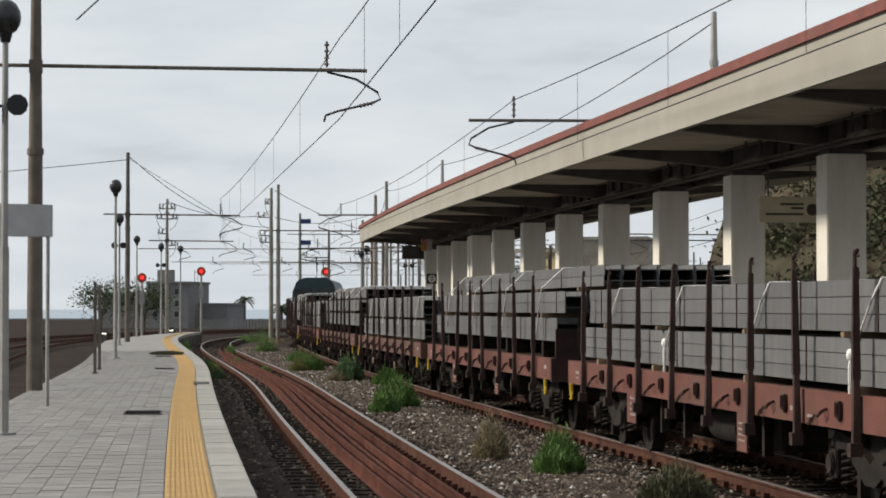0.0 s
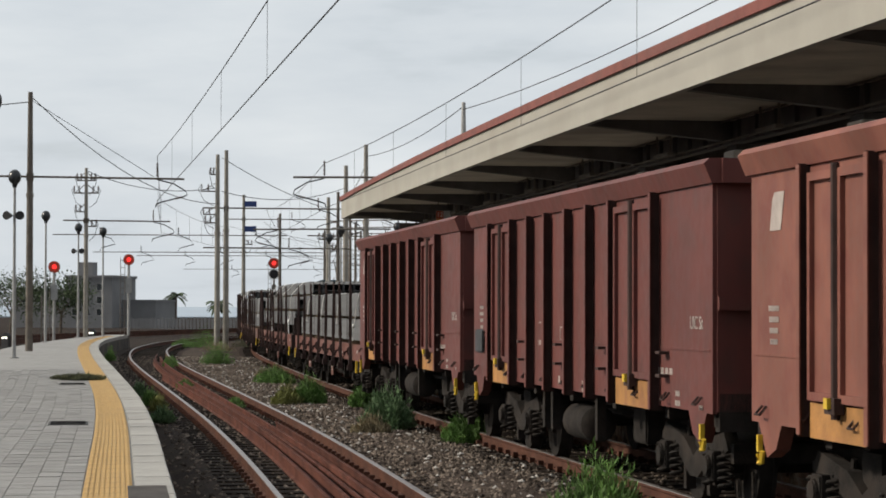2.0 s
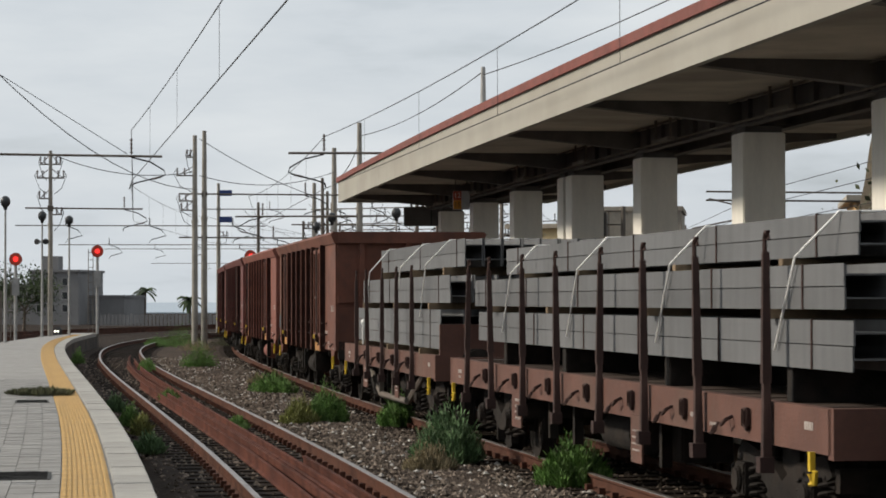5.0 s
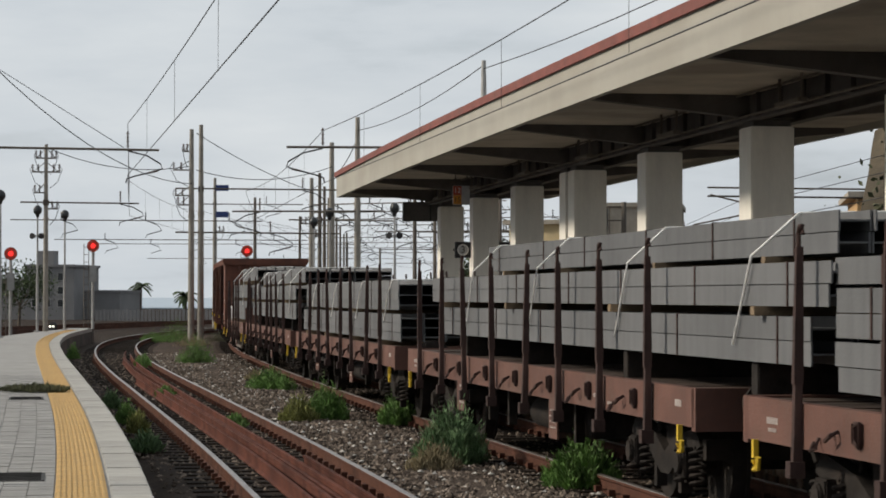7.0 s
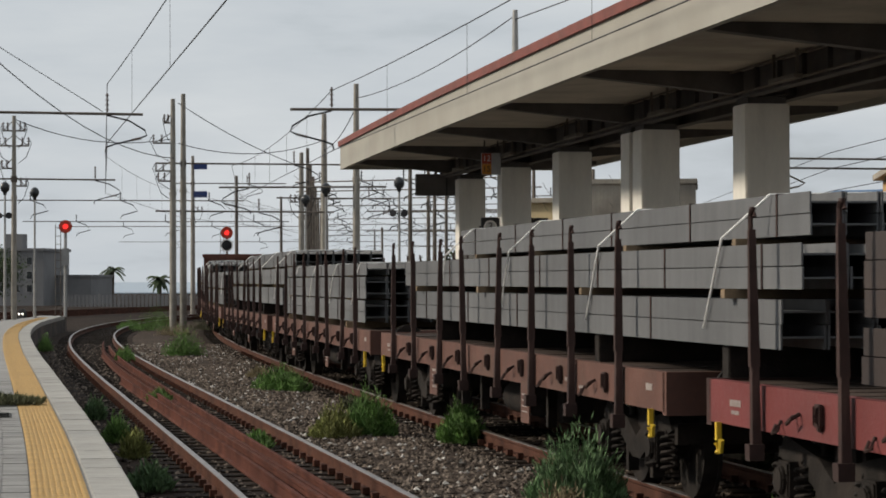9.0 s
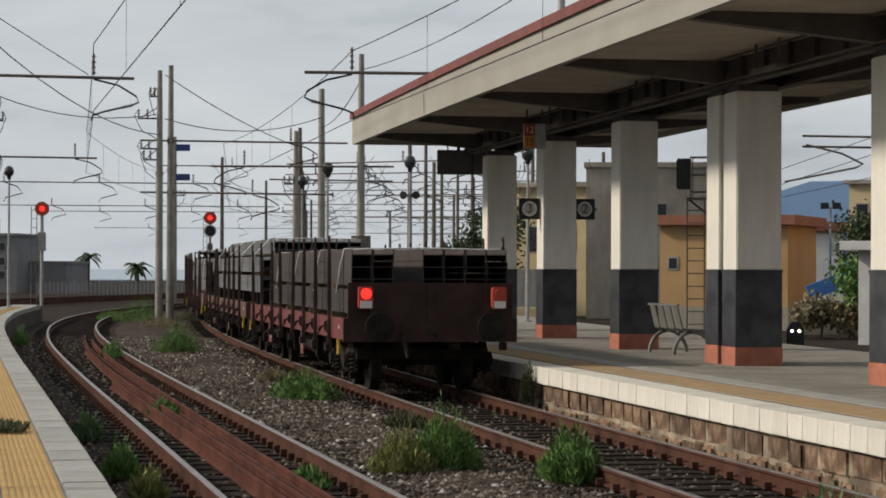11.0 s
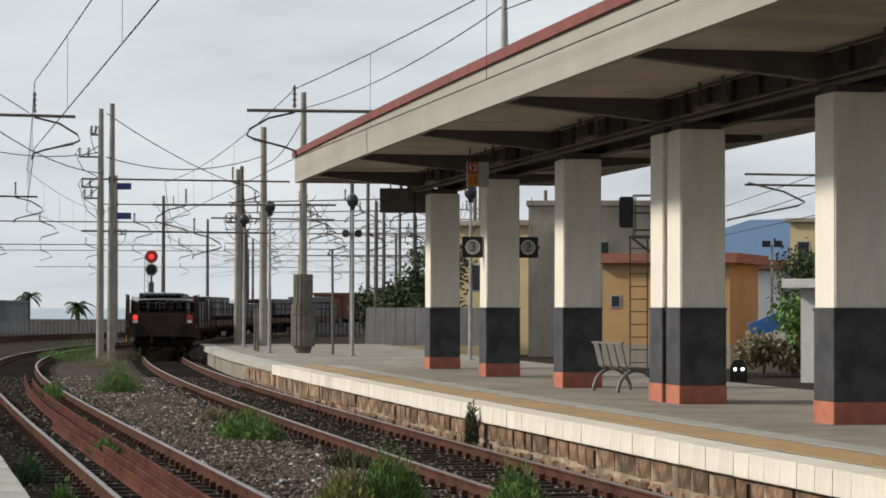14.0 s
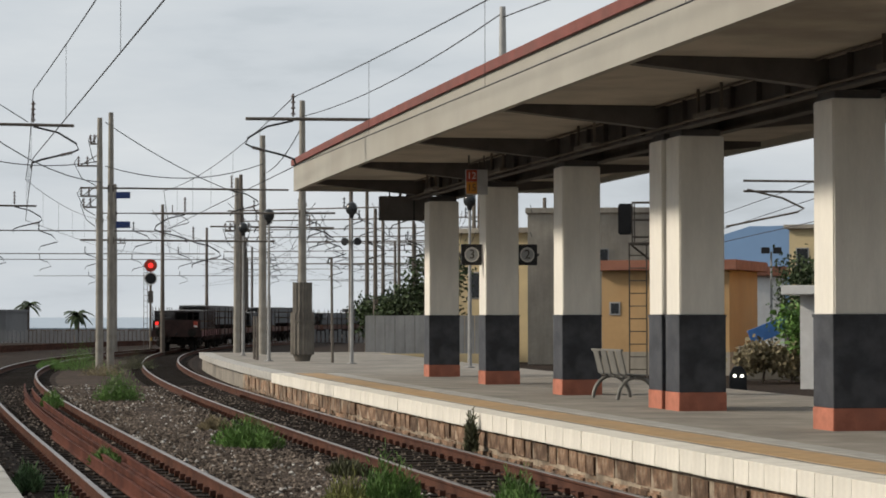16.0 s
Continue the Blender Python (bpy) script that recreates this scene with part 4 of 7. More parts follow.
def mast(name, line, s, o, h, r, mat, label, arms=(), base=PZ, stay=None, fittings=()):
    """A catenary mast; arms: (height, offset of the tip from the mast along the line's normal, steady arm side)."""
    t = thing(name, label, "catenary mast", "catenary masts", at=line.frame_at(s, o, base))
    bm = bmesh.new()
    bm_tube(bm, (0, 0, -0.3), (0, 0, h * 0.6), r, r * 0.86, 10)
    bm_tube(bm, (0, 0, h * 0.6), (0, 0, h), r * 0.84, r * 0.62, 10)
    part("pole", bm, mat, t, smooth=True)
    for z in (h * 0.6,):
        bm = bmesh.new()
        bm_tube(bm, (0, 0, z - 0.06), (0, 0, z + 0.06), r * 1.02, n=10)
        part("collar", bm, mat, t)
    for z, side, reach in fittings:
        bm = bmesh.new()
        bm_box(bm, -0.03, 0.03, min(0, side * reach), max(0, side * reach), z - 0.03, z + 0.03)
        bm_tube(bm, (0, 0, z + 0.45), (0, side * reach * 0.9, z), 0.018, n=5)
        bracket = part("bracket", bm, "pole_brown", t, "small steel bracket")
        for f in (0.55, 0.95):
            bm = bmesh.new()
            insulator_stack(bm, (0, side * reach * f, z + 0.02), (0, side * reach * f, z + 0.34), 3, 0.065)
            part("insulator", bm, "insulator", bracket)
        bm = bmesh.new()
        bm_path(bm, [Vector((0, side * reach * 0.95, z + 0.34)), Vector((0, side * reach * 1.15, z + 0.1)), Vector((0, side * reach * 0.8, z - 0.45)), Vector((0, side * 0.16, z - 0.7))], 0.015, 5)
        part("jumper_wire", bm, "wire", bracket)
    for az, tip, wire_y in arms:
        z = az - base
        sg = 1 if tip > 0 else -1
        a = bmesh.new()
        bm_tube(a, (0, -sg * 1.1 if abs(tip) > 3 else 0, z + 0.02), (0, tip, z - 0.02), 0.036, n=7)
        arm = part("arm", a, "pole_brown", t, "long dark horizontal tube arm", smooth=True)
        bm = bmesh.new()
        bm_box(bm, -0.1, 0.1, -0.12, 0.12, z - 0.12, z + 0.12)
        part("clamp", bm, "pole_brown", arm)
        wy = wire_y
        bm = bmesh.new()
        insulator_stack(bm, (0, wy, z + 0.04), (0, wy, z + 0.52), 4, 0.055)
        part("insulator", bm, "insulator", arm, "brown insulator holding the messenger wire")
        bm = bmesh.new()
        bend = -sg
        pts = [Vector((0, wy - bend * 0.0, z - 0.05)), Vector((0, wy + sg * 0.55, z - 0.18)), Vector((0, wy + sg * 0.95, z - 0.42)), Vector((0, wy + sg * 1.0, z - 0.55)),
               Vector((0, wy + sg * 0.85, z - 0.62)), Vector((0, wy + sg * 0.2, z - 0.78)), Vector((0, wy - sg * 0.02, z - 0.86)), Vector((0, wy - sg * 0.05, z - 0.98))]
        bm_path(bm, pts, 0.022, 6)
        part("steady_arm", bm, "wire", arm, "S-shaped dark steady arm")
        bm = bmesh.new()
        insulator_stack(bm, (0, wy + sg * 0.86, z - 0.62), (0, wy + sg * 0.6, z - 0.68), 4, 0.045)
        part("insulator", bm, "insulator", arm)
        if stay:
            bm = bmesh.new()
            bm_tube(bm, (0, 0, h - 0.25), (0, tip * 0.8, z + 0.05), 0.01, n=4)
            part("stay_wire", bm, "wire", arm)
    return t


def catenary(line, supports, z_mess, z_cont, offs, name, label):
    """Messenger and contact wire with droppers from support to support."""
    t = thing(name, label, "overhead wire")
    for (s0, s1), (o0, o1) in zip(zip(supports[:-1], supports[1:]), zip(offs[:-1], offs[1:])):
        n = 12
        P, Q = [], []
        a, b = line.at(s0, o0), line.at(s1, o1)
        for k in range(n + 1):
            f = k / n
            p = a.lerp(b, f)
            sag = 0.32 * (4 * f * (1 - f))
            P.append(Vector((p.x, p.y, z_mess - sag)))
            Q.append(Vector((p.x, p.y, z_cont)))
            if k in (2, 4, 6, 8, 10):
                bd = bmesh.new()
                bm_tube(bd, P[-1], Q[-1], 0.004, n=4)
                part("dropper", bd, "wire", t)
        bm, bc = bmesh.new(), bmesh.new()
        bm_path(bm, P, 0.0105, 5)
        bm_path(bc, Q, 0.0105, 5)
        part("messenger_wire", bm, "wire", t)
        part("contact_wire", bc, "wire", t)


def gantry(x0, y0, x1, y1, z, name_group, posts=((0.0, 9.0), (1.0, 9.0)), n_arms=4, base=GZ):
    """Distant portal: posts with a long beam and hanging arms."""
    a, b = Vector((x0, y0, 0)), Vector((x1, y1, 0))
    t = thing("catenary_portal", "distant grey catenary portal with hanging arms and wires", "catenary portal", name_group)
    for f, h in posts:
        p = a.lerp(b, f)
        bm = bmesh.new()
        bm_tube(bm, (p.x, p.y, base - 0.1), (p.x, p.y, h), 0.13, 0.085, 8)
        part("post", bm, "pole_brown", t, smooth=True)
    bm = bmesh.new()
    bm_tube(bm, (a.x, a.y, z), (b.x, b.y, z), 0.036, n=6)
    part("beam", bm, "pole_brown", t)
    for i in range(n_arms):
        p = a.lerp(b, (i + 0.6) / n_arms)
        d = (b - a).normalized()
        bm = bmesh.new()
        q = [p + Vector((0, 0, z)), p + d * 0.7 + Vector((0, 0, z - 0.25)), p + d * 1.0 + Vector((0, 0, z - 0.6)), p + d * 0.1 + Vector((0, 0, z - 0.85)), p + Vector((0, 0, z - 1.05))]
        bm_path(bm, q, 0.03, 5)
        insulator_stack(bm, p + Vector((0, 0, z)), p + Vector((0, 0, z + 0.5)), 3, 0.08)
        part("hanging_arm", bm, "wire", t)


def rail_signal(x, y, base, h, aspects, label, ladder=True, mat="steel_grey", toward=(0, 0), size=1.0):
    ang = math.degrees(math.atan2(toward[1] - y, toward[0] - x))
    t = thing("rail_signal", label, "railway signal", "railway signals", at=pose(x, y, base, 0, 0, ang))
    bm = bmesh.new()
    bm_tube(bm, (0, 0, 0), (0, 0, h), 0.075, 0.065, 8)
    part("post", bm, mat, t, smooth=True)
    for i, a in enumerate(aspects):
        z = h - 0.1 - 0.58 * size * i
        bm = bmesh.new()
        bm_tube(bm, (0.12, 0, z), (0.16, 0, z), 0.27 * size, n=20)
        head = part("target", bm, "black_plastic", t, "round black signal target", smooth=True)
        bm = bmesh.new()
        bm_tube(bm, (0.15, 0, z), (0.165, 0, z), 0.285 * size, n=20)
        bm_tube(bm, (0.14, 0, z), (0.175, 0, z), 0.25 * size, n=20)
        part("rim", bm, "sign_white" if a != "red_glow" else "sign_red", head)
        bm = bmesh.new()
        bm_tube(bm, (0.175, 0, z), (0.18, 0, z), 0.235 * size, n=20)
        part("face", bm, "black_plastic" if a != "red_glow" else "sign_red", head)
        bm = bmesh.new()
        bm_tube(bm, (0.18, 0, z), (0.26, 0, z), (0.105 if a != "black_plastic" else 0.08) * size, n=14)
        part("lens", bm, a, head)
    bm = bmesh.new()
    bm_box(bm, 0.08, 0.28, -0.16, 0.16, h * 0.55, h * 0.55 + 0.75)
    part("relay_box", bm, "steel_grey" if mat == "steel_grey" else "pole_brown", t, bevel=0.02)
    if ladder:
        bm = bmesh.new()
        for yy in (-0.42, -0.2):
            bm_tube(bm, (-0.1, yy, 0), (-0.1, yy, h), 0.018, n=5)
        for k in range(int(h / 0.35)):
            bm_tube(bm, (-0.1, -0.42, 0.3 + 0.35 * k), (-0.1, -0.2, 0.3 + 0.35 * k), 0.014, n=5)
        part("ladder", bm, "pole_brown", t)
    return t


def build_poles():
    mast("catenary_mast", LA, -11.0, -5.2, 7.3, 0.155, "pole_brown", "brown steel catenary mast on the paved platform", ((6.38, -6.1, -5.35),), stay=None)
    mast("catenary_mast", LA, 56.0, -4.25, 8.6, 0.13, "pole_brown", "slender brown catenary mast with a long arm", ((6.2, -5.1, -4.2),), stay=True)
    mast("catenary_mast", LA, 92.0, -3.4, 8.1, 0.12, "concrete_pole", "pale catenary mast with insulator brackets", ((6.0, -4.0, -3.2),), fittings=((6.9, 1, 0.6), (6.9, -1, 0.6), (6.0, 1, 0.5), (5.3, -1, 0.5), (7.5, 1, 0.45), (7.5, -1, 0.45)))
    mast("catenary_mast", LA, 90.6, 2.9, 9.35, 0.15, "concrete_pole", "twin concrete catenary mast between the tracks", (), base=GZ, fittings=((7.6, 1, 0.8), (6.5, 1, 0.7), (6.1, 1, 0.6), (8.4, 1, 0.35)))
    mast("catenary_mast", LA, 91.3, 3.3, 9.6, 0.15, "concrete_pole", "twin concrete catenary mast between the tracks", ((6.6, -6.5, -4.4), (4.7, -6.0, -3.0)), base=GZ)
    mast("catenary_mast", LB, 152, -5.0, 10.2, 0.16, "concrete_pole", "concrete mast carrying small blue signs", ((8.2, -6.0, -3.5),), base=GZ, fittings=((6.6, -1, 0.6),))
    for z in (9.3, 7.5):
        bm = bmesh.new()
        bm_box(bm, -0.03, 0.03, -0.95, -0.1, -0.2, 0.2)
        ob = solo("blue_sign", bm, "sign_blue", "small dark blue plate on a mast", "sign", "blue plates")
        ob.matrix_world = LB.frame_at(151.8, -5.0, z)
    mast("catenary_mast", LB, 83.4, 4.2, 8.7, 0.15, "concrete_pole", "concrete catenary mast on the island platform", ((5.35, 5.0, 3.9),))
    bm = bmesh.new()
    rib = [(r * math.cos(k * math.tau / 32), r * math.sin(k * math.tau / 32)) for k in range(32) for r in ((0.40, 0.36)[k % 2],)]
    bm_prism(bm, rib, PZ + 0.22, 2.05, "z")
    bm_prism(bm, [(x * 0.82, y * 0.82) for x, y in rib], 2.0, 3.05, "z")
    bm_tube(bm, (0, 0, PZ), (0, 0, PZ + 0.24), 0.24, 0.33, 16)
    bm_tube(bm, (0, 0, 1.72), (0, 0, 1.80), 0.415, n=16)
    ob = solo("mast_casing", bm, "casing_grey", "weathered ribbed casing round the foot of a mast", "casing")
    ob.matrix_world = LB.frame_at(83.35, 4.2)
    mast("catenary_mast", LB, 98.2, 3.9, 8.6, 0.17, "concrete_pole", "concrete catenary mast at the platform end", ())
    mast("catenary_mast", LB, 103.0, 3.1, 7.2, 0.15, "concrete_pole", "concrete catenary mast at the platform end", ((5.6, -4.0, -3.0),), fittings=((5.0, 1, 0.5), (5.0, -1, 0.5), (4.4, -1, 0.4)))
    # masts of the island's other side rise behind the canopy
    for s in (-2.0, 53.0):
        mast("catenary_mast", LB, s, 5.0, 2.85, 0.10, "steel_grey", "grey catenary mast rising over the canopy roof", ((6.08, 5.5, 4.5),), base=5.68)
    lamp_post(LA, -27.0, -4.6, 4.95, "grey lamp post with globe head and loudspeakers", horns=True)
    for i, (s, o) in enumerate(((18.0, -4.47), (44.5, -4.5), (75.0, -4.2), (90.0, -3.6), (95.5, -2.85))):
        lamp_post(LA, s, o, 5.15, "slim grey lamp post with dark globe head on the platform", horns=(i in (1, 3)))
    for i, (s, o) in enumerate(((83.6, 3.1), (95.6, 3.0), (78.2, 5.23), (72.0, 7.9))):
        lamp_post(LB, s, o, 4.85, "slim grey lamp post on the island platform", horns=(i == 2))
    for s, o, h in ((0.5, -4.56, 2.1), (4.5, -4.6, 2.05), (66.0, -4.45, 2.2), (76.0, -4.4, 1.9)):
        bm = bmesh.new()
        bm_box(bm, -0.035, 0.035, -0.035, 0.035, -0.05, h)
        bm_box(bm, -0.06, 0.06, -0.06, 0.06, 0, 0.03)
        ob = solo("short_post", bm, "pole_brown", "short brown steel post on the platform", "post", "short platform posts")
        ob.matrix_world = LA.frame_at(s, o, PZ)
    for s, o, h in ((86, 2.9, 1.5), (87.4, 2.9, 1.5), (80.6, 4.9, 3.4)):
        bm = bmesh.new()
        bm_tube(bm, (0, 0, 0), (0.25 if h > 3 else 0, 0, h), 0.05, 0.04, 7)
        ob = solo("short_post", bm, "pole_brown", "short steel post at the platform end", "post", "short platform posts", smooth=True)
        ob.matrix_world = LB.frame_at(s, o, PZ)
    # grey notice board at the first mast
    t = thing("notice_board", "plain grey notice board on two posts", "notice board", at=LA.frame_at(-18.5, -4.9, PZ) @ pose(0, 0, 0, 0, 0, 25))
    bm = bmesh.new()
    bm_box(bm, -0.03, 0.03, -0.45, 0.45, 2.6, 3.1)
    part("board", bm, "sign_grey", t, bevel=0.01)
    for y in (-0.38, 0.38):
        bm = bmesh.new()
        bm_tube(bm, (0, y, 0), (0, y, 3.05), 0.03, n=7)
        part("post", bm, "steel_grey", t)
    rail_signal(-25.2, 95.6, PZ, 3.95, ("red_glow",), "red railway signal on a grey post with relay box")
    sl = LA.at(92, -4.9)
    rail_signal(sl.x, sl.y, PZ - 0.3, 3.75, ("red_glow",), "red railway signal beside the platform lamps")
    rail_signal(-29.0, 150.5, GZ, 5.4, ("red_glow", "black_plastic"), "two-lamp railway signal beside the train track", mat="pole_brown", size=1.4)
    # signal with cage seen from behind, with its ladder
    t = thing("rail_signal", "signal head seen from behind with cage and ladder", "railway signal", "railway signals", at=pose(0.75, 64.3, PZ, 0, 0, -96))
    bm = bmesh.new()
    bm_tube(bm, (0, 0.12, -0.4), (0, 0.12, 4.6), 0.08, n=8)
    part("post", bm, "pole_brown", t)
    bm = bmesh.new()
    bm_box(bm, -0.2, 0.2, -0.78, -0.42, 3.62, 4.42)
    part("head", bm, "black_plastic", t, bevel=0.03)
    bm = bmesh.new()
    for z in (3.55, 4.0, 4.45):
        bm_path(bm, [Vector((-0.3, 0.1, z)), Vector((-0.3, -0.4, z)), Vector((0.3, -0.4, z)), Vector((0.3, 0.1, z))], 0.018, 5)
    for y in (-0.4, 0.1):
        for x in (-0.3, 0.3):
            bm_tube(bm, (x, y, 3.4), (x, y, 4.45), 0.018, n=5)
    bm_box(bm, -0.35, 0.35, -0.5, 0.15, 3.34, 3.40)
    bm_tube(bm, (0, -0.45, 3.34), (0, 0.1, 2.9), 0.03, n=6)
    part("cage", bm, "pole_brown", t, "rusty maintenance cage")
    bm = bmesh.new()
    for y in (-0.5, -0.05):
        bm_tube(bm, (0.1, y, -0.2), (0.1, y, 3.35), 0.02, n=6)
    for k in range(10):
        bm_tube(bm, (0.1, -0.5, 0.1 + 0.33 * k), (0.1, -0.05, 0.1 + 0.33 * k), 0.016, n=6)
    part("ladder", bm, "pole_brown", t, "brown steel ladder")
    for x, y, z in ((2.75, 58.0, GZ), (-27.5, 97.0, GZ), (-26.0, 78.0, GZ)):
        t = thing("dwarf_signal", "low black ground signal with two white lights", "ground signal", "ground signals", at=pose(x, y, z, 0, 0, -90 - math.degrees(math.atan2(x, y)) * -1))
        bm = bmesh.new()
        bm_prism(bm, [(-0.2, 0.0), (0.2, 0.0), (0.2, 0.78), (0.1, 0.96), (-0.1, 0.96), (-0.2, 0.78)], -0.1, 0.1, "x")
        part("case", bm, "black_plastic", t, bevel=0.02)
        for y2 in (-0.085, 0.085):
            bm = bmesh.new()
            bm_tube(bm, (0.1, y2, 0.74), (0.13, y2, 0.74), 0.036, n=12)
            part("lens", bm, "white_glow", t)


def build_wires():
    catenary(LA, [-95, -50, -11.0, 56, 92, 130, 170], 6.95, 5.45, [0.6, 0.25, 0.38, -0.05, 0.2, 0, 0], "overhead_wire_near", "overhead contact wire with messenger and droppers above the near track")
    catenary(LB, [-95, -50, -2.0, 53, 92, 130, 165], 6.52, 5.06, [0.2, 0.3, 0.5, 0.5, -0.1, 0, 0], "overhead_wire_train", "overhead contact wire with messenger above the train track")
    bm = bmesh.new()
    for a, b, sag in ((LA.at(56, -4.25, 8.9), LA.at(91, 3.0, 6.8), 0.9), (LA.at(92, -3.4, 8.4), LA.at(91, 3.0, 7.6), 0.5), (LA.at(91, 3.1, 7.4), LB.at(98, 3.9, 7.9), 0.5),
                      (LA.at(91, 3.1, 9.0), LB.at(103, 3.1, 7.0), 0.2), (LA.at(56, -4.25, 8.7), LA.at(60, -30, 7.5), 0.4), (LB.at(83.4, 4.2, 8.6), LB.at(53, 5, 8.4), 0.3), (LB.at(53, 5, 8.3), LB.at(-2, 5, 8.3), 0.5),
                      (LB.at(98, 3.9, 7.5), LB.at(83.4, 4.2, 8.3), 0.3), (LA.at(-8, -4.6, 7.6), LA.at(-50, 2, 8.0), 0.2)):
        P = [a.lerp(b, k / 10) - Vector((0, 0, sag * 4 * (k / 10) * (1 - k / 10))) for k in range(11)]
        bm_path(bm, P, 0.017, 4)
    solo("span_wire", bm, "wire", "dark span and feeder wires between the masts", "wire", kind="stuff")
    # yard portals in the distance
    rng = random.Random(11)
    for k, d in enumerate((112, 128, 145, 163, 185, 210, 240, 275)):
        w0, w1 = -0.30 + 0.01 * k, -0.065 + 0.012 * k
        if k % 2:
            gantry(d * w0 * 1.05, d, d * (w0 + 0.10), d + 4, 6.2 + 0.35 * (k % 3), "yard portals", ((0.97, 8.0),), 3)
        gantry(d * (-0.165), d + 3, d * w1, d - 2, 6.9 + 0.12 * (k % 4), "yard portals", ((0.06, 8.6), (0.55, 8.9), (0.97, 8.6)), 5)
        gantry(d * (-0.14 + 0.02 * (k % 3)), d + 9, d * (w1 + 0.035), d + 6, 5.6 + 0.4 * (k % 3), "yard portals", ((0.3, 7.2), (0.7, 8.2), (0.98, 7.6)), 6)
    bm = bmesh.new()
    for k in range(16):
        x0 = -0.17 + 0.0105 * k
        for z in (5.5, 6.8):
            pts = [Vector((x0 * d * (1 + 0.15 * math.sin(d * 0.02 + k)), d, z - (0.4 * math.sin(d * 0.17 + k) ** 2 if z > 6 else 0))) for d in range(105, 290, 15)]
            bm_path(bm, pts, 0.013, 4)
    solo("yard_wires", bm, "wire", "web of overhead wires above the distant yard", "wire", kind="stuff")
    # a catenary arm behind the columns
    bm = bmesh.new()
    bm_path(bm, [Vector((3.5, 70, 5.75)), Vector((9.5, 71, 5.7))], 0.035, 6)
    bm_path(bm, [Vector((3.5, 70, 5.45)), Vector((9.5, 71, 5.4))], 0.035, 6)
    bm_path(bm, [Vector((3.6, 70, 5.5)), Vector((4.6, 70, 5.25)), Vector((5.2, 70, 4.95)), Vector((5.0, 70, 4.85)), Vector((3.0, 70, 4.45))], 0.03, 6)
    bm_tube(bm, (9.5, 71, GZ), (9.5, 71, 8.5), 0.13, 0.1, 8)
    solo("catenary_mast", bm, "pole_brown", "dark catenary mast and arm behind the island platform", "catenary mast", "catenary masts")
    bm = bmesh.new()
    for z, z2 in ((5.6, 4.6), (6.1, 5.2), (4.9, 4.4)):
        bm_path(bm, [Vector((1, 110, z2)), Vector((6, 70, z - 0.2)), Vector((13, 30, z))], 0.014, 4)
    solo("span_wire", bm, "wire", "dark overhead wires behind the island platform", "wire", kind="stuff")


# ---- plants ----
def leaf_cloud(name, mat, blades, seed, spread, height, size, dome=True):
    """Many small bent blades; each is a pair of triangles."""
    rng = np.random.default_rng(seed)
    V, F = [], []
    for k in range(blades):
        a, q = rng.uniform(0, 6.283), rng.uniform(0, 1) ** 0.5
        lump = 0.72 + 0.28 * math.sin(3 * a + seed) * math.sin(5 * a + 2 * seed)
        x, y = math.cos(a) * q * spread[0] * lump, math.sin(a) * q * spread[1] * lump
        tuft = 0.8 + 0.35 * math.sin(x * 17 / (spread[0] + 0.3) + seed) * math.sin(y * 15 / (spread[1] + 0.3) + 2 * seed)
        hmax = height * (1 - 0.72 * q ** 2.2) * tuft * (0.7 + 0.4 * rng.random())
        z = hmax * rng.uniform(0.1, 1.0)
        d = np.array([rng.normal() * 0.38 + x / (spread[0] + 0.01) * 0.5, rng.normal() * 0.38 + y / (spread[1] + 0.01) * 0.5, rng.uniform(0.6, 1.4)])
        d /= np.linalg.norm(d)
        w = np.cross(d, rng.normal(size=3))
        w /= np.linalg.norm(w) + 1e-6
        L = size * rng.uniform(0.6, 1.5)
        c = np.array([x, y, z])
        b = len(V)
        V += [c - w * L * 0.02, c + d * L * 0.5 + w * L * 0.085, c + d * L, c + d * L * 0.5 - w * L * 0.085]
        F.append((b, b + 1, b + 2, b + 3))
    me = bpy.data.meshes.new(name)
    me.from_pydata([tuple(v) for v in V], [], F)
    me.materials.append(M[mat])
    return me


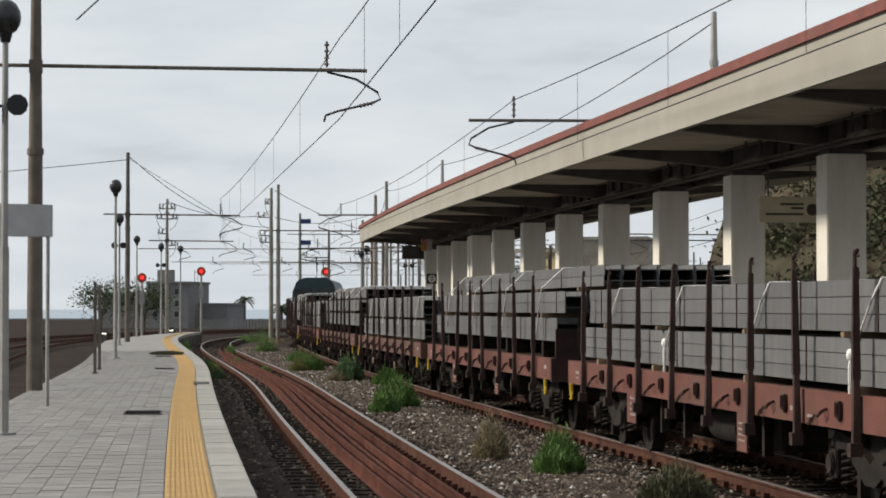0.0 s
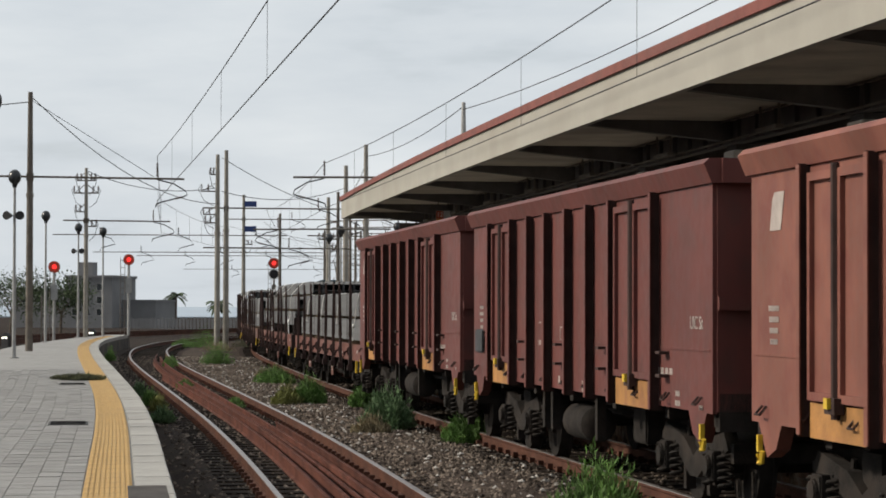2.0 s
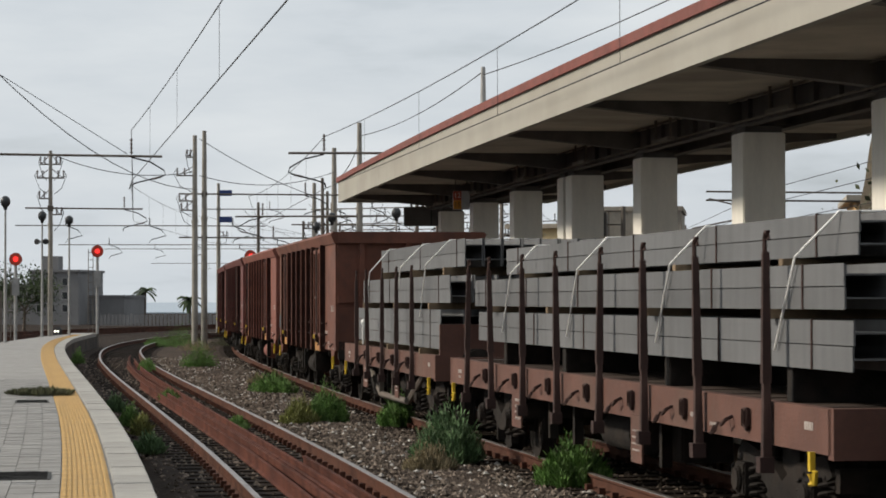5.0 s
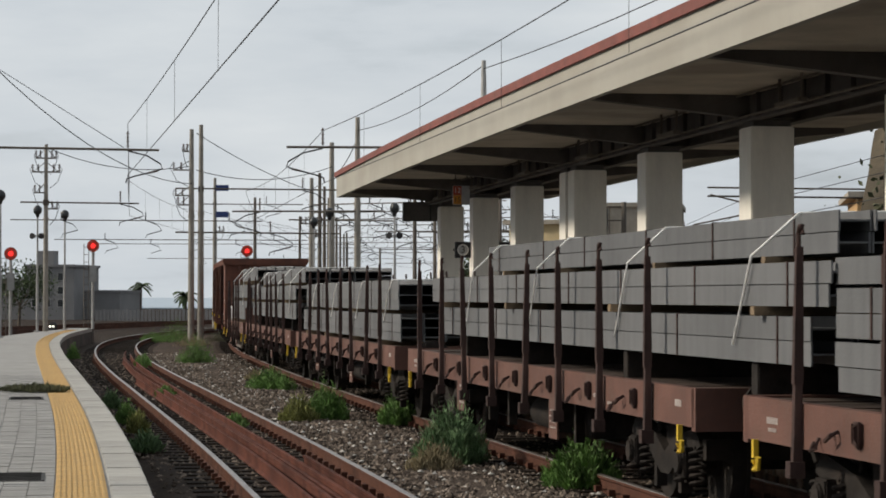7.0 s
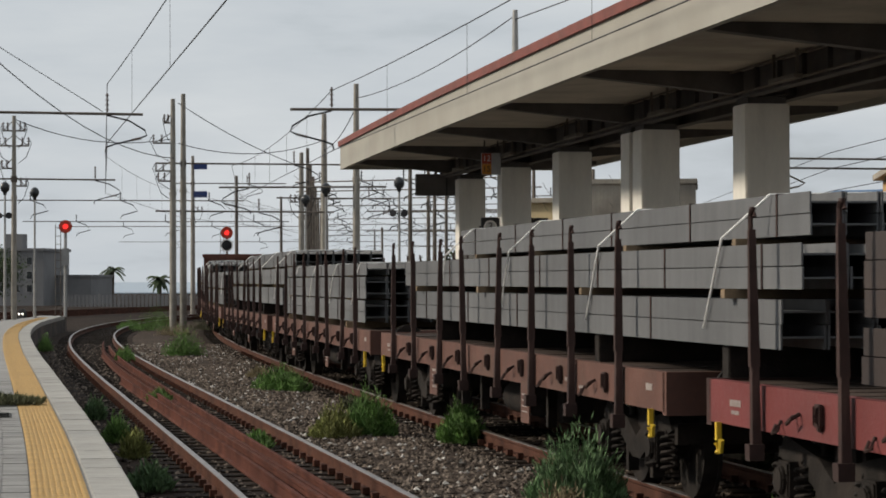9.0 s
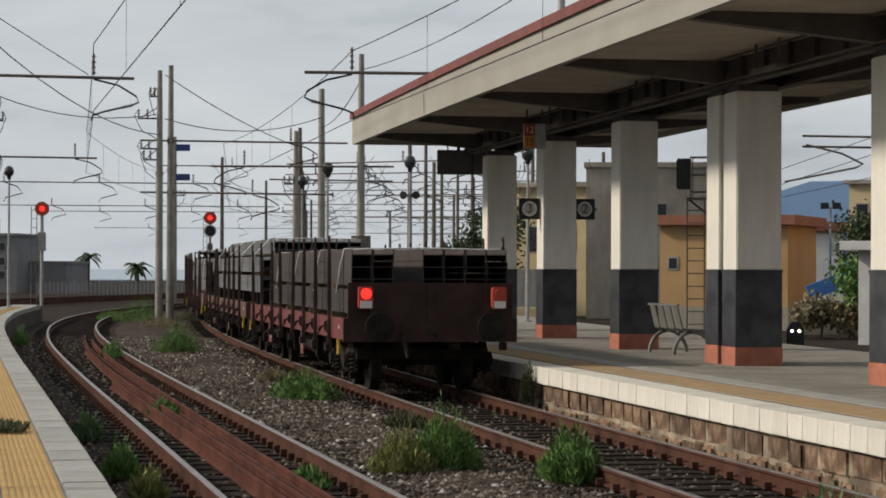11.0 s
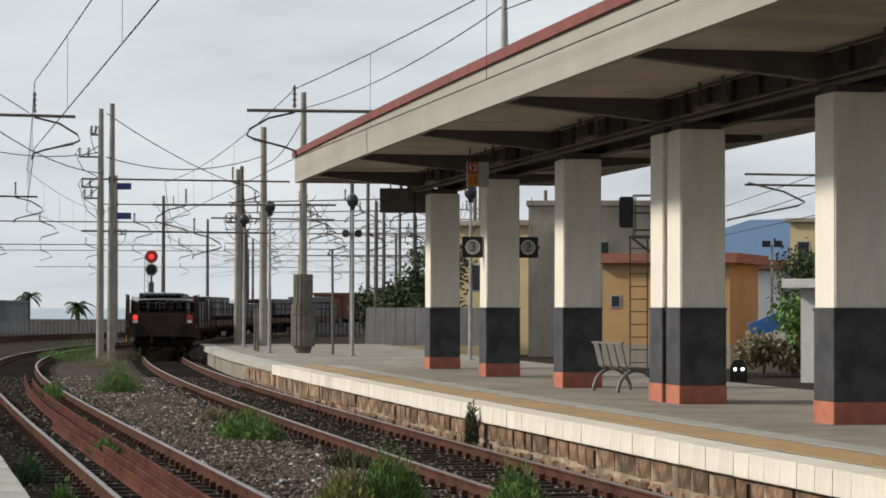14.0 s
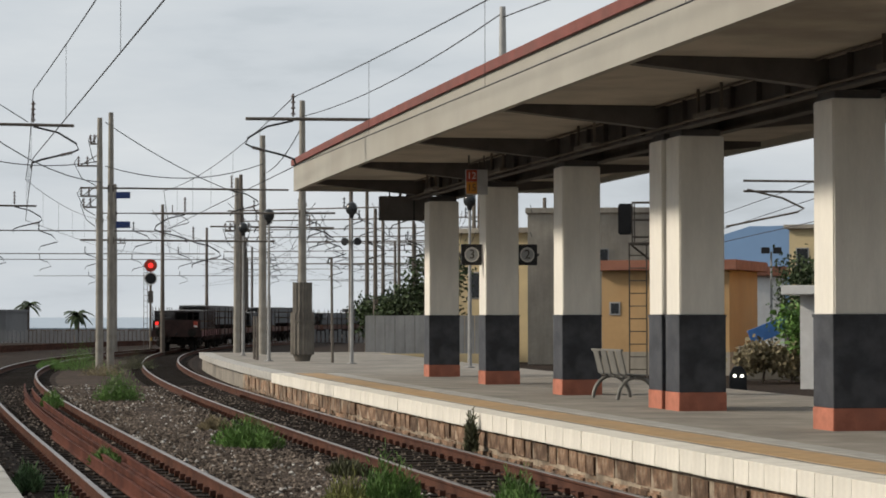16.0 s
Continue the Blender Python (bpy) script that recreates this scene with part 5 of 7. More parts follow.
def build_bushes():
    spots = (  # line, s, o, spread x, spread y, height, material, blades, label
        (LA, 96.5, 2.1, 1.5, 1.1, 0.95, "leaf_green", 900, "green bush"), (LA, 99.0, 4.2, 1.1, 0.8, 0.7, "leaf_olive", 500, "olive bush"),
        (LA, 61.8, 2.3, 0.75, 0.55, 0.72, "leaf_green", 900, "round green bush"), (LA, 40.0, 2.55, 1.05, 0.5, 0.42, "leaf_green", 1400, "low spreading green weed"),
        (LA, 26.0, 2.05, 0.42, 0.42, 0.52, "leaf_green", 1500, "green weed bush"), (LA, 25.7, 1.55, 0.45, 0.40, 0.38, "leaf_yellow", 900, "yellowish weed bush"),
        (LA, 15.0, 2.3, 0.62, 0.55, 0.62, "leaf_blue", 2600, "dense grey-green weed bush"), (LA, 24.5, 3.05, 0.6, 0.32, 0.45, "leaf_green", 1700, "green weed bush"), (LA, 11.0, 3.1, 0.62, 0.4, 0.48, "leaf_green", 2000, "bright green weed bush"), (LA, 13.6, 1.85, 0.35, 0.3, 0.30, "leaf_dry", 600, "dry straw weed"),
        (LA, -4.5, 2.0, 0.55, 0.5, 0.62, "leaf_green", 2200, "bright green weed bush"), (LA, -7.0, 1.55, 0.4, 0.36, 0.45, "leaf_green", 1300, "green weed bush"),
        (LA, -22.5, 1.8, 0.35, 0.3, 0.55, "leaf_dry", 700, "dry straw weed"), (LA, -25.5, 2.3, 0.5, 0.35, 0.5, "leaf_green", 1400, "green weed bush"),
        (LA, -30.0, 2.9, 0.5, 0.4, 0.35, "leaf_olive", 900, "olive weed"), (LA, 35.5, -0.1, 0.55, 0.16, 0.2, "leaf_green", 400, "grass tuft between the rails"),
        (LA, 24.0, 0.35, 0.5, 0.14, 0.16, "leaf_green", 350, "grass tuft between the rails"), (LA, 58.0, 0.5, 0.8, 0.3, 0.35, "leaf_green", 400, "green tuft between the rails"),
        (LA, 31.0, -1.4, 0.4, 0.2, 0.25, "leaf_blue", 400, "weed by the platform wall"), (LA, 25.5, -1.35, 0.3, 0.2, 0.3, "leaf_green", 500, "weed by the platform wall"),
        (LA, 22.5, -1.3, 0.22, 0.15, 0.3, "leaf_yellow", 350, "yellow-green weed by the platform wall"), (LA, 68.0, -1.5, 0.9, 0.2, 0.45, "leaf_green", 500, "weed by the platform wall"),
        (LA, 18.0, -1.4, 0.5, 0.2, 0.22, "leaf_blue", 400, "weed by the platform wall"),
        (LA, 23.5, -2.85, 0.5, 0.6, 0.08, "leaf_olive", 1100, "flat moss and weeds grown over the paving"),
        (LB, 39.0, 1.42, 0.14, 0.1, 0.55, "leaf_olive", 350, "weed on the stone wall"), (LB, 20.5, 1.4, 0.3, 0.15, 0.4, "leaf_olive", 450, "weed at the foot of the stone wall"),
        (LB, 17.0, 1.38, 0.3, 0.15, 0.55, "leaf_dry", 350, "dry weed at the foot of the stone wall"), (LA, 88.0, 3.0, 1.2, 0.7, 0.5, "leaf_dry", 500, "dry weeds round the mast"),
        (LA, 101, 0.8, 1.5, 0.6, 0.4, "leaf_green", 400, "green weeds"), (LA, 46, 2.8, 0.4, 0.3, 0.2, "leaf_dry", 350, "dry weed"), (LA, 33, 2.9, 0.5, 0.3, 0.16, "leaf_olive", 350, "low olive weed"),
    )
    for i, (line, s, o, sx, sy, h, mat, n, lab) in enumerate(spots):
        z = (PZ if "paving" in lab else (-0.20 if abs(o) < 1.2 and line is LA else GZ + 0.02))
        t = thing("weed", lab + (" growing in the ballast" if "paving" not in lab and "wall" not in lab else ""), "weed", "weeds along the tracks", at=line.frame_at(s, o, z))
        me = leaf_cloud("leaves", mat, int(n * 4.2), 20 + i, (sx * 1.15, sy * 1.15), h * (1.0 if "paving" in lab else 1.3), 0.074 if n > 450 else 0.095)
        ob = new("leaves", me)
        ob.parent = t
        bm = bmesh.new()
        rr = random.Random(i)
        for k in range(14):
            a, q = rr.uniform(0, 6.28), rr.random() ** 0.5
            bm_tube(bm, (math.cos(a) * q * sx * 0.3, math.sin(a) * q * sy * 0.3, -0.04), (math.cos(a) * q * sx * 0.6, math.sin(a) * q * sy * 0.6, h * rr.uniform(0.4, 0.85) * (1 - 0.6 * q)), 0.006, 0.003, 4)
        part("stems", bm, "leaf_dry" if mat == "leaf_dry" else "leaf_olive", t)


def tree(x, y, z, h, crown, mat, seed, label, n=3200, leaf=0.2):
    t = thing("tree", label, "tree", "trees", at=pose(x, y, z))
    rng = random.Random(seed)
    bm = bmesh.new()
    bm_tube(bm, (0, 0, -0.3), (0.1, 0, h * 0.45), 0.05 * h ** 0.7, 0.03 * h ** 0.7, 8)
    tips = []
    for k in range(7):
        a = k * 0.9 + rng.uniform(-0.3, 0.3)
        e = Vector((math.cos(a) * crown * rng.uniform(0.3, 0.65), math.sin(a) * crown * rng.uniform(0.3, 0.65), h * rng.uniform(0.6, 0.92)))
        bm_tube(bm, (0.1, 0, h * rng.uniform(0.3, 0.45)), e, 0.016 * h ** 0.7, 0.005 * h ** 0.7, 6)
        tips.append(e)
    part("trunk", bm, "bark", t)
    r = np.random.default_rng(seed)
    V, F = [], []
    centres = tips + [Vector((rng.uniform(-1, 1) * crown * 0.7, rng.uniform(-1, 1) * crown * 0.7, h * rng.uniform(0.45, 0.95))) for _ in range(9)]
    for k in range(n):
        c = centres[int(r.integers(len(centres)))]
        p = np.array(c) + r.normal(size=3) * np.array([1, 1, 0.75]) * crown * 0.24
        d, w = r.normal(size=3), r.normal(size=3)
        d /= np.linalg.norm(d)
        w = np.cross(d, w)
        w /= np.linalg.norm(w)
        L = leaf * r.uniform(0.5, 1.3)
        b = len(V)
        V += [p, p + d * L * 0.5 + w * L * 0.3, p + d * L, p + d * L * 0.5 - w * L * 0.3]
        F.append((b, b + 1, b + 2, b + 3))
    me = bpy.data.meshes.new("crown")
    me.from_pydata([tuple(v) for v in V], [], F)
    me.materials.append(M[mat])
    ob = new("crown", me)
    ob.parent = t


def palm(x, y, z, h, seed):
    t = thing("palm_tree", "small distant palm tree with drooping fronds", "palm tree", "palms", at=pose(x, y, z))
    bm = bmesh.new()
    bm_tube(bm, (0, 0, -0.3), (0.1, 0, h), 0.22, 0.16, 8)
    part("trunk", bm, "bark", t, smooth=True)
    bm = bmesh.new()
    rng = random.Random(seed)
    for k in range(26):
        a, e = rng.uniform(0, 6.28), rng.uniform(-0.3, 1.2)
        L = rng.uniform(1.1, 1.6)
        d = Vector((math.cos(a), math.sin(a), 0))
        n = Vector((-d.y, d.x, 0))
        pr = None
        for i in range(6):
            f = i / 5
            p = Vector((0.1, 0, h)) + d * L * f * math.cos(e * 0.6) + Vector((0, 0, L * (math.sin(e) * f - 0.75 * f * f)))
            wd = 0.2 * math.sin(math.pi * (0.15 + 0.85 * f)) + 0.02
            cur = (bm.verts.new(p + n * wd), bm.verts.new(p + Vector((0, 0, 0.08))), bm.verts.new(p - n * wd))
            if pr:
                bm.faces.new((pr[0], pr[1], cur[1], cur[0])), bm.faces.new((pr[1], pr[2], cur[2], cur[1]))
            pr = cur
    part("fronds", bm, "leaf_tree", t)


def building(name, x0, x1, y, depth, z1, mat, label, roof=None, over=0.15, wins=(), base=GZ, rot=0.0, roof_h=0.25, lower=None):
    """A house with its front towards -y; wins: (x, z, w, h)."""
    cx = (x0 + x1) / 2
    t = thing(name, label, "building", at=pose(cx, y, base, 0, 0, rot))
    w = (x1 - x0) / 2
    bm = bmesh.new()
    bm_box(bm, -w, w, 0, depth, -0.2, z1 - base)
    wall = part("wall", bm, mat, t)
    bm = bmesh.new()
    bm_box(bm, -w - over, w + over, -over, depth + over, z1 - base, z1 - base + roof_h)
    part("roof", bm, roof or mat, t, bevel=0.02)
    if lower:
        bm = bmesh.new()
        bm_box(bm, -w - 0.02, w + 0.02, -0.02, depth + 0.02, -0.2, lower)
        part("base_course", bm, "stucco_grey", t)
    for wx, wz, ww, wh in wins:
        bm = bmesh.new()
        bm_box(bm, wx - cx - ww / 2, wx - cx + ww / 2, -0.03, 0.06, wz - base - wh / 2, wz - base + wh / 2)
        f = part("window", bm, "steel_grey", wall, "window with grey frame")
        bm = bmesh.new()
        bm_box(bm, wx - cx - ww / 2 + 0.06, wx - cx + ww / 2 - 0.06, -0.036, 0.0, wz - base - wh / 2 + 0.06, wz - base + wh / 2 - 0.06)
        g = part("pane", bm, "glass_dark", t)
    return t


def build_background():
    # right side: houses behind the island platform
    building("station_hut", -0.75, 4.1, 92, 5.5, 3.62, "stucco_yellow", "small ochre station hut with red-brown flat roof", "roof_red", 0.35, ((-0.25, 2.2, 0.42, 0.5),), rot=-14, roof_h=0.38, lower=0.8)
    building("yellow_house", -8.0, -3.6, 118, 7, 5.9, "stucco_cream", "cream yellow trackside house with a low roof", "stucco_grey", 0.3, ((-7.0, 3.4, 0.7, 1.3), (-5.2, 3.4, 0.7, 1.3)), rot=-16)
    building("grey_building", -4.2, 1.6, 112, 8, 6.6, "stucco_grey", "weathered grey concrete building", "stucco_grey", 0.1, ((-0.9, 4.5, 0.8, 1.0),))
    building("kiosk", 5.35, 8.6, 74, 3.5, 2.55, "kiosk_white", "white kiosk with glass front and flat roof", "kiosk_white", 0.5, ((7.2, 1.5, 0.9, 1.2),), roof_h=0.28, rot=-12)
    building("beige_house", 10.2, 15.0, 150, 7, 7.2, "stucco_cream", "tall beige house with roof terrace", "stucco_grey", 0.3, ((11.0, 5.4, 0.8, 1.3), (12.6, 5.4, 0.8, 1.3)), rot=-15)
    building("yellow_building", 9.5, 21, 88, 9, 6.1, "stucco_yellow", "bright ochre two-storey station building", "stucco_grey", 0.4, ((11.2, 4.7, 0.8, 1.5), (13.2, 4.7, 0.8, 1.5), (15.2, 4.7, 0.8, 1.5)))
    building("red_roof_house", 6.3, 8.6, 130, 5, 4.0, "kiosk_white", "white house with red tiled roof", "roof_red", 0.3, (), roof_h=0.5)
    # grey corrugated fence and low wall
    t = thing("metal_fence", "grey corrugated metal fence", "fence")
    for k in range(14):
        bm = bmesh.new()
        x = -10.5 + 0.42 * k
        bm_box(bm, x - 0.2, x + 0.2, 103 - 0.02, 103.02 + 0.05 * (k % 2), GZ, 1.95)
        part("fence_panel", bm, "fence_grey", t)
    bm = bmesh.new()
    bm_box(bm, -9.4, -4.5, 96, 96.5, GZ, 0.45)
    solo("low_wall", bm, "stucco_cream", "low pale stone wall beside the yard", "wall", bevel=0.05)
    bm = bmesh.new()
    bm_box(bm, 3.9, 6.2, 82, 82.3, GZ, 0.92)
    solo("low_wall", bm, "stucco_grey", "low weathered wall behind the island platform", "wall", bevel=0.04)
    bm = bmesh.new()
    bm_prism(bm, [(84, 0.0), (84.4, 0.0), (84.4, 0.5), (84, 0.5)], 4.4, 7.2, "x")
    ob = solo("blue_slide", bm, "tarp_blue", "bright blue sloping sheet behind the wall", "cover sheet")
    ob.matrix_world = pose(0, -1.9, 0.95) @ pose(4.4, 84, 0, 0, -22) @ pose(-4.4, -84, -0.0)
    t = thing("floodlight", "twin floodlight on a slim grey pole", "floodlight", at=pose(7.2, 118, GZ))
    bm = bmesh.new()
    bm_tube(bm, (0, 0, 0), (0, 0, 5.2), 0.07, 0.05, 7)
    part("pole", bm, "steel_grey", t)
    for x in (-0.28, 0.28):
        bm = bmesh.new()
        bm_box(bm, x - 0.2, x + 0.2, -0.12, 0.05, 5.1, 5.4)
        part("lamp_head", bm, "black_plastic", t, bevel=0.02)
    for i, (x, y, h, c, m, lab) in enumerate(((8.6, 112, 4.6, 1.7, "leaf_tree", "dark leafy tree beside the houses"), (6.2, 80, 2.3, 1.2, "leaf_green", "green shrub tree behind the wall"), (4.6, 80.6, 1.1, 0.75, "leaf_dry", "dry brown shrub before the low wall"), (5.5, 80.4, 0.9, 0.6, "leaf_dry", "dry brown shrub before the low wall"),
                                           (-8.5, 112, 5.0, 1.9, "leaf_tree", "dark tree behind the metal fence"), (-10.5, 118, 3.2, 1.6, "leaf_tree", "dark shrub behind the metal fence"),
                                           (-12.0, 122, 3.0, 1.3, "leaf_tree", "dark shrub by the yard"), (-45, 150, 4.0, 2.6, "leaf_tree", "dark tree across the yard"), (-52, 160, 4.4, 3.0, "leaf_tree", "dark tree across the yard"))):
        tree(x, y, GZ, h, c, m, 60 + i, lab)
    # wooded slope beyond the station building
    bm = bmesh.new()
    nx, ny = 26, 10
    G = [[None] * nx for _ in range(ny)]
    for j in range(ny):
        for i in range(nx):
            f = j / (ny - 1)
            x, y = 7.8 + i * 2.0 + f * 1.5, 62 + f * 9 - i * 1.1
            G[j][i] = bm.verts.new((x, y, GZ - 0.2 + f ** 0.8 * (11 + 1.2 * noise.noise((i * 0.5, j * 0.5, 1))) * min(1, 0.75 + i * 0.08)))
    for j in range(ny - 1):
        for i in range(nx - 1):
            bm.faces.new((G[j][i], G[j][i + 1], G[j + 1][i + 1], G[j + 1][i]))
    solo("hillside", bm, "hill_soil", "steep earthy hillside with scrub", "hillside", kind="structure", smooth=True)
    r = np.random.default_rng(8)
    V, F = [], []
    for k in range(560):
        i, f = r.uniform(0.4, nx - 1), r.uniform(0, 0.97)
        x, y = 7.8 + i * 2.0 + f * 1.5, 62 + f * 9 - i * 1.1
        z = GZ + f ** 0.8 * 11 * min(1, 0.75 + i * 0.08)
        R = r.uniform(0.5, 1.5)
        for q in range(110):
            p = np.array([x, y, z]) + r.normal(size=3) * np.array([1, 0.8, 0.7]) * R * 0.6 + np.array([0, 0, R * 0.4])
            d, w = r.normal(size=3), r.normal(size=3)
            d /= np.linalg.norm(d)
            w = np.cross(d, w)
            w /= np.linalg.norm(w)
            L = r.uniform(0.13, 0.32)
            b = len(V)
            V += [p, p + d * L * 0.5 + w * L * 0.3, p + d * L, p + d * L * 0.5 - w * L * 0.3]
            F.append((b, b + 1, b + 2, b + 3))
    me = bpy.data.meshes.new("hillside_scrub")
    me.from_pydata([tuple(v) for v in V], [], F)
    me.materials.append(M["leaf_scrub"])
    tagged(new("hillside_scrub", me), "dense dark green scrub on the hillside", "scrub", kind="stuff")
    # left side: concrete works, fence and palms across the yard
    building("concrete_works", -68.5, -62.3, 213, 12, 3.4, "far_concrete", "old grey concrete industrial building", None, 0.1, tuple((-67.6 + 1.5 * i, 2.6, 0.7, 0.8) for i in range(4)))
    building("concrete_works", -62.3, -57.6, 210, 9, 4.7, "far_concrete", "grey concrete block of the works with broken windows", None, 0.15, tuple((-61.4 + 1.25 * i, z, 0.6, 0.75) for i in range(3) for z in (1.3, 2.5, 3.8)))
    building("concrete_works", -57.6, -54.2, 214, 8, 2.3, "far_concrete", "low grey shed beside the works", None, 0.1, ())
    bm = bmesh.new()
    bm_box(bm, -62.0, -60.4, 213, 214.6, 4.6, 6.3)
    solo("water_tank", bm, "far_concrete", "small concrete tank on the roof of the works", "tank")
    t = thing("yard_fence", "grey-blue picket fence across the yard", "fence")
    for k in range(110):
        bm = bmesh.new()
        x = -52 + 0.34 * k
        bm_box(bm, x - 0.12, x + 0.12, 196, 196.05, GZ, 0.75 + 0.12 * (k % 3 == 0))
        part("fence_picket", bm, "far_concrete", t)
    palm(-45.6, 204, GZ, 2.2, 1)
    palm(-54.6, 223.5, GZ, 3.1, 2)
    # side tracks to the left
    for dx in (-9.5, -14.0):
        t = thing("side_track", "rusty side track beyond the platform", "railway track", kind="structure")
        for off in (-0.75, 0.75):
            bm = bmesh.new()
            LA.sweep(bm, rail_profile(dx + off), -20, 200, 4)
            part("rail", bm, "rail_rust", t)
    # standing dark tank wagons far to the right of the curve
    t = thing("tank_wagon", "dark tank wagon standing far off in the yard", "wagon", at=pose(-13.5, 232, 0, 0, 0, 18))
    bm = bmesh.new()
    bm_tube(bm, (-5, 0, 2.0), (5, 0, 2.0), 1.2, n=14)
    part("tank", bm, "tank_dark", t, smooth=True)
    bm = bmesh.new()
    bm_box(bm, -6, 6, -1.2, 1.2, 0.7, 1.0)
    part("frame", bm, "bogie", t)
    for x in (-4, 4):
        bm = bmesh.new()
        bm_box(bm, x - 1.0, x + 1.0, -1.0, 1.0, 0.0, 0.7)
        part("bogie", bm, "bogie", t)


# ---- the goods train ----
def wheelset(parent, x):
    w = bmesh.new()
    for y in (-0.75, 0.75):
        sg = 1 if y > 0 else -1
        bm_tube(w, (x, y - 0.065, 0.46), (x, y + 0.065, 0.46), 0.46, n=22)
        bm_tube(w, (x, y - sg * 0.095, 0.46), (x, y - sg * 0.065, 0.46), 0.488, n=22)
        bm_tube(w, (x, y + sg * 0.065, 0.46), (x, y + sg * 0.10, 0.46), 0.14, n=12)
    bm_tube(w, (x, -1.0, 0.46), (x, 1.0, 0.46), 0.075, n=10)
    return part("wheelset", w, "bogie", parent, "dark steel wheelset", smooth=True)


def bogie(parent, x):
    """Two-axle bogie with pressed side frames, springs and axle boxes."""
    bm = bmesh.new()
    for y in (-1.02, 1.02):
        prof = [(x - 1.25, 0.62), (x - 1.1, 0.78), (x - 0.35, 0.66), (x, 0.50), (x + 0.35, 0.66), (x + 1.1, 0.78), (x + 1.25, 0.62), (x + 1.05, 0.56), (x + 0.5, 0.46), (x + 0.15, 0.30), (x - 0.15, 0.30), (x - 0.5, 0.46), (x - 1.05, 0.56)]
        r0 = [bm.verts.new((a, y - 0.06, z)) for a, z in prof]
        r1 = [bm.verts.new((a, y + 0.06, z)) for a, z in prof]
        n = len(prof)
        for i in range(n):
            bm.faces.new((r0[i], r0[(i + 1) % n], r1[(i + 1) % n], r1[i]))
        bm.faces.new(r0[::-1]), bm.faces.new(r1)
    bm_box(bm, x - 0.22, x + 0.22, -1.0, 1.0, 0.5, 0.82)
    for sg in (-1, 1):
        bm_box(bm, x + sg * 1.28 - 0.06, x + sg * 1.28 + 0.06, -1.05, 1.05, 0.5, 0.68)
    f = part("bogie_frame", bm, "bogie", parent, "grimy steel bogie frame")
    wheelset(parent, x - 0.9), wheelset(parent, x + 0.9)
    for y in (-1.08, 1.08):
        for sg in (-1, 1):
            bm = bmesh.new()
            bm_box(bm, x + sg * 0.9 - 0.13, x + sg * 0.9 + 0.13, y - 0.09, y + 0.09, 0.33, 0.60)
            bm_tube(bm, (x + sg * 0.9, y, 0.46), (x + sg * 0.9, y + (0.13 if y > 0 else -0.13), 0.46), 0.11, n=10)
            part("axle_box", bm, "bogie", f, bevel=0.015)
            for dx in (-0.26, 0.26):
                xx = x + sg * 0.9 + dx
                bm = bmesh.new()
                bm_path(bm, [Vector((xx + 0.07 * math.cos(k * 0.9), y + 0.07 * math.sin(k * 0.9), 0.27 + 0.0095 * k)) for k in range(36)], 0.019, 4)
                part("coil_spring", bm, "bogie", f, "dark coil spring")
    for y in (-1.0, 1.0):
        for dx in (-0.42, 0.42):
            bm = bmesh.new()
            bm_tube(bm, (x + dx, y, 0.75), (x + dx * 1.25, y, 0.25), 0.03, n=6)
            bm_box(bm, x + dx * 1.05 - 0.05, x + dx * 1.05 + 0.05, y - 0.05, y + 0.05, 0.15, 0.42)
            part("brake_hanger", bm, "bogie", f)


def buffers(parent, xe, sg):
    for y in (-0.875, 0.875):
        bm = bmesh.new()
        bm_tube(bm, (xe, y, 1.04), (xe + sg * 0.32, y, 1.04), 0.10, n=10)
        bm_tube(bm, (xe + sg * 0.32, y, 1.04), (xe + sg * 0.60, y, 1.04), 0.075, n=10)
        bm_tube(bm, (xe + sg * 0.57, y, 1.04), (xe + sg * 0.61, y, 1.04), 0.23, n=14)
        part("buffer", bm, "bogie", parent, "dark round buffer", smooth=True)
    bm = bmesh.new()
    bm_tube(bm, (xe, 0, 1.0), (xe + sg * 0.55, 0, 0.92), 0.05, n=7)
    bm_tube(bm, (xe + sg * 0.05, 0.45, 0.95), (xe + sg * 0.35, 0.4, 0.55), 0.03, n=6)
    part("coupling", bm, "bogie", parent)


def marks(parent, mat, items, y):
    """Small painted marks as plain bars: (x, z, w, h)."""
    for x, z, w, h in items:
        bm = bmesh.new()
        n = max(1, int(w / max(0.04, h * 0.8))) if h < 0.1 else 1
        for k in range(n):
            a = x - w / 2 + w * k / n
            bm_box(bm, a + 0.006, a + w / n - (0.012 if n > 1 else 0.0), y, y + 0.004, z - h / 2, z + h / 2)
        part("marking", bm, mat, parent)


def hook(parent, x, y, z, mat="yellow_paint"):
    bm = bmesh.new()
    bm_box(bm, x - 0.025, x + 0.025, y, y + 0.04, z + 0.02, z + 0.16)
    bm_path(bm, [Vector((x, y + 0.03, z)), Vector((x - 0.02, y + 0.03, z - 0.07)), Vector((x - 0.09, y + 0.03, z - 0.06)), Vector((x - 0.11, y + 0.03, z + 0.03))], 0.025, 6)
    part("tow_hook", bm, mat, parent, "yellow tow hook")


LETTER = pose(0, 0, 0, 90, 0, 180)    # letters turned to face the wagon's left side


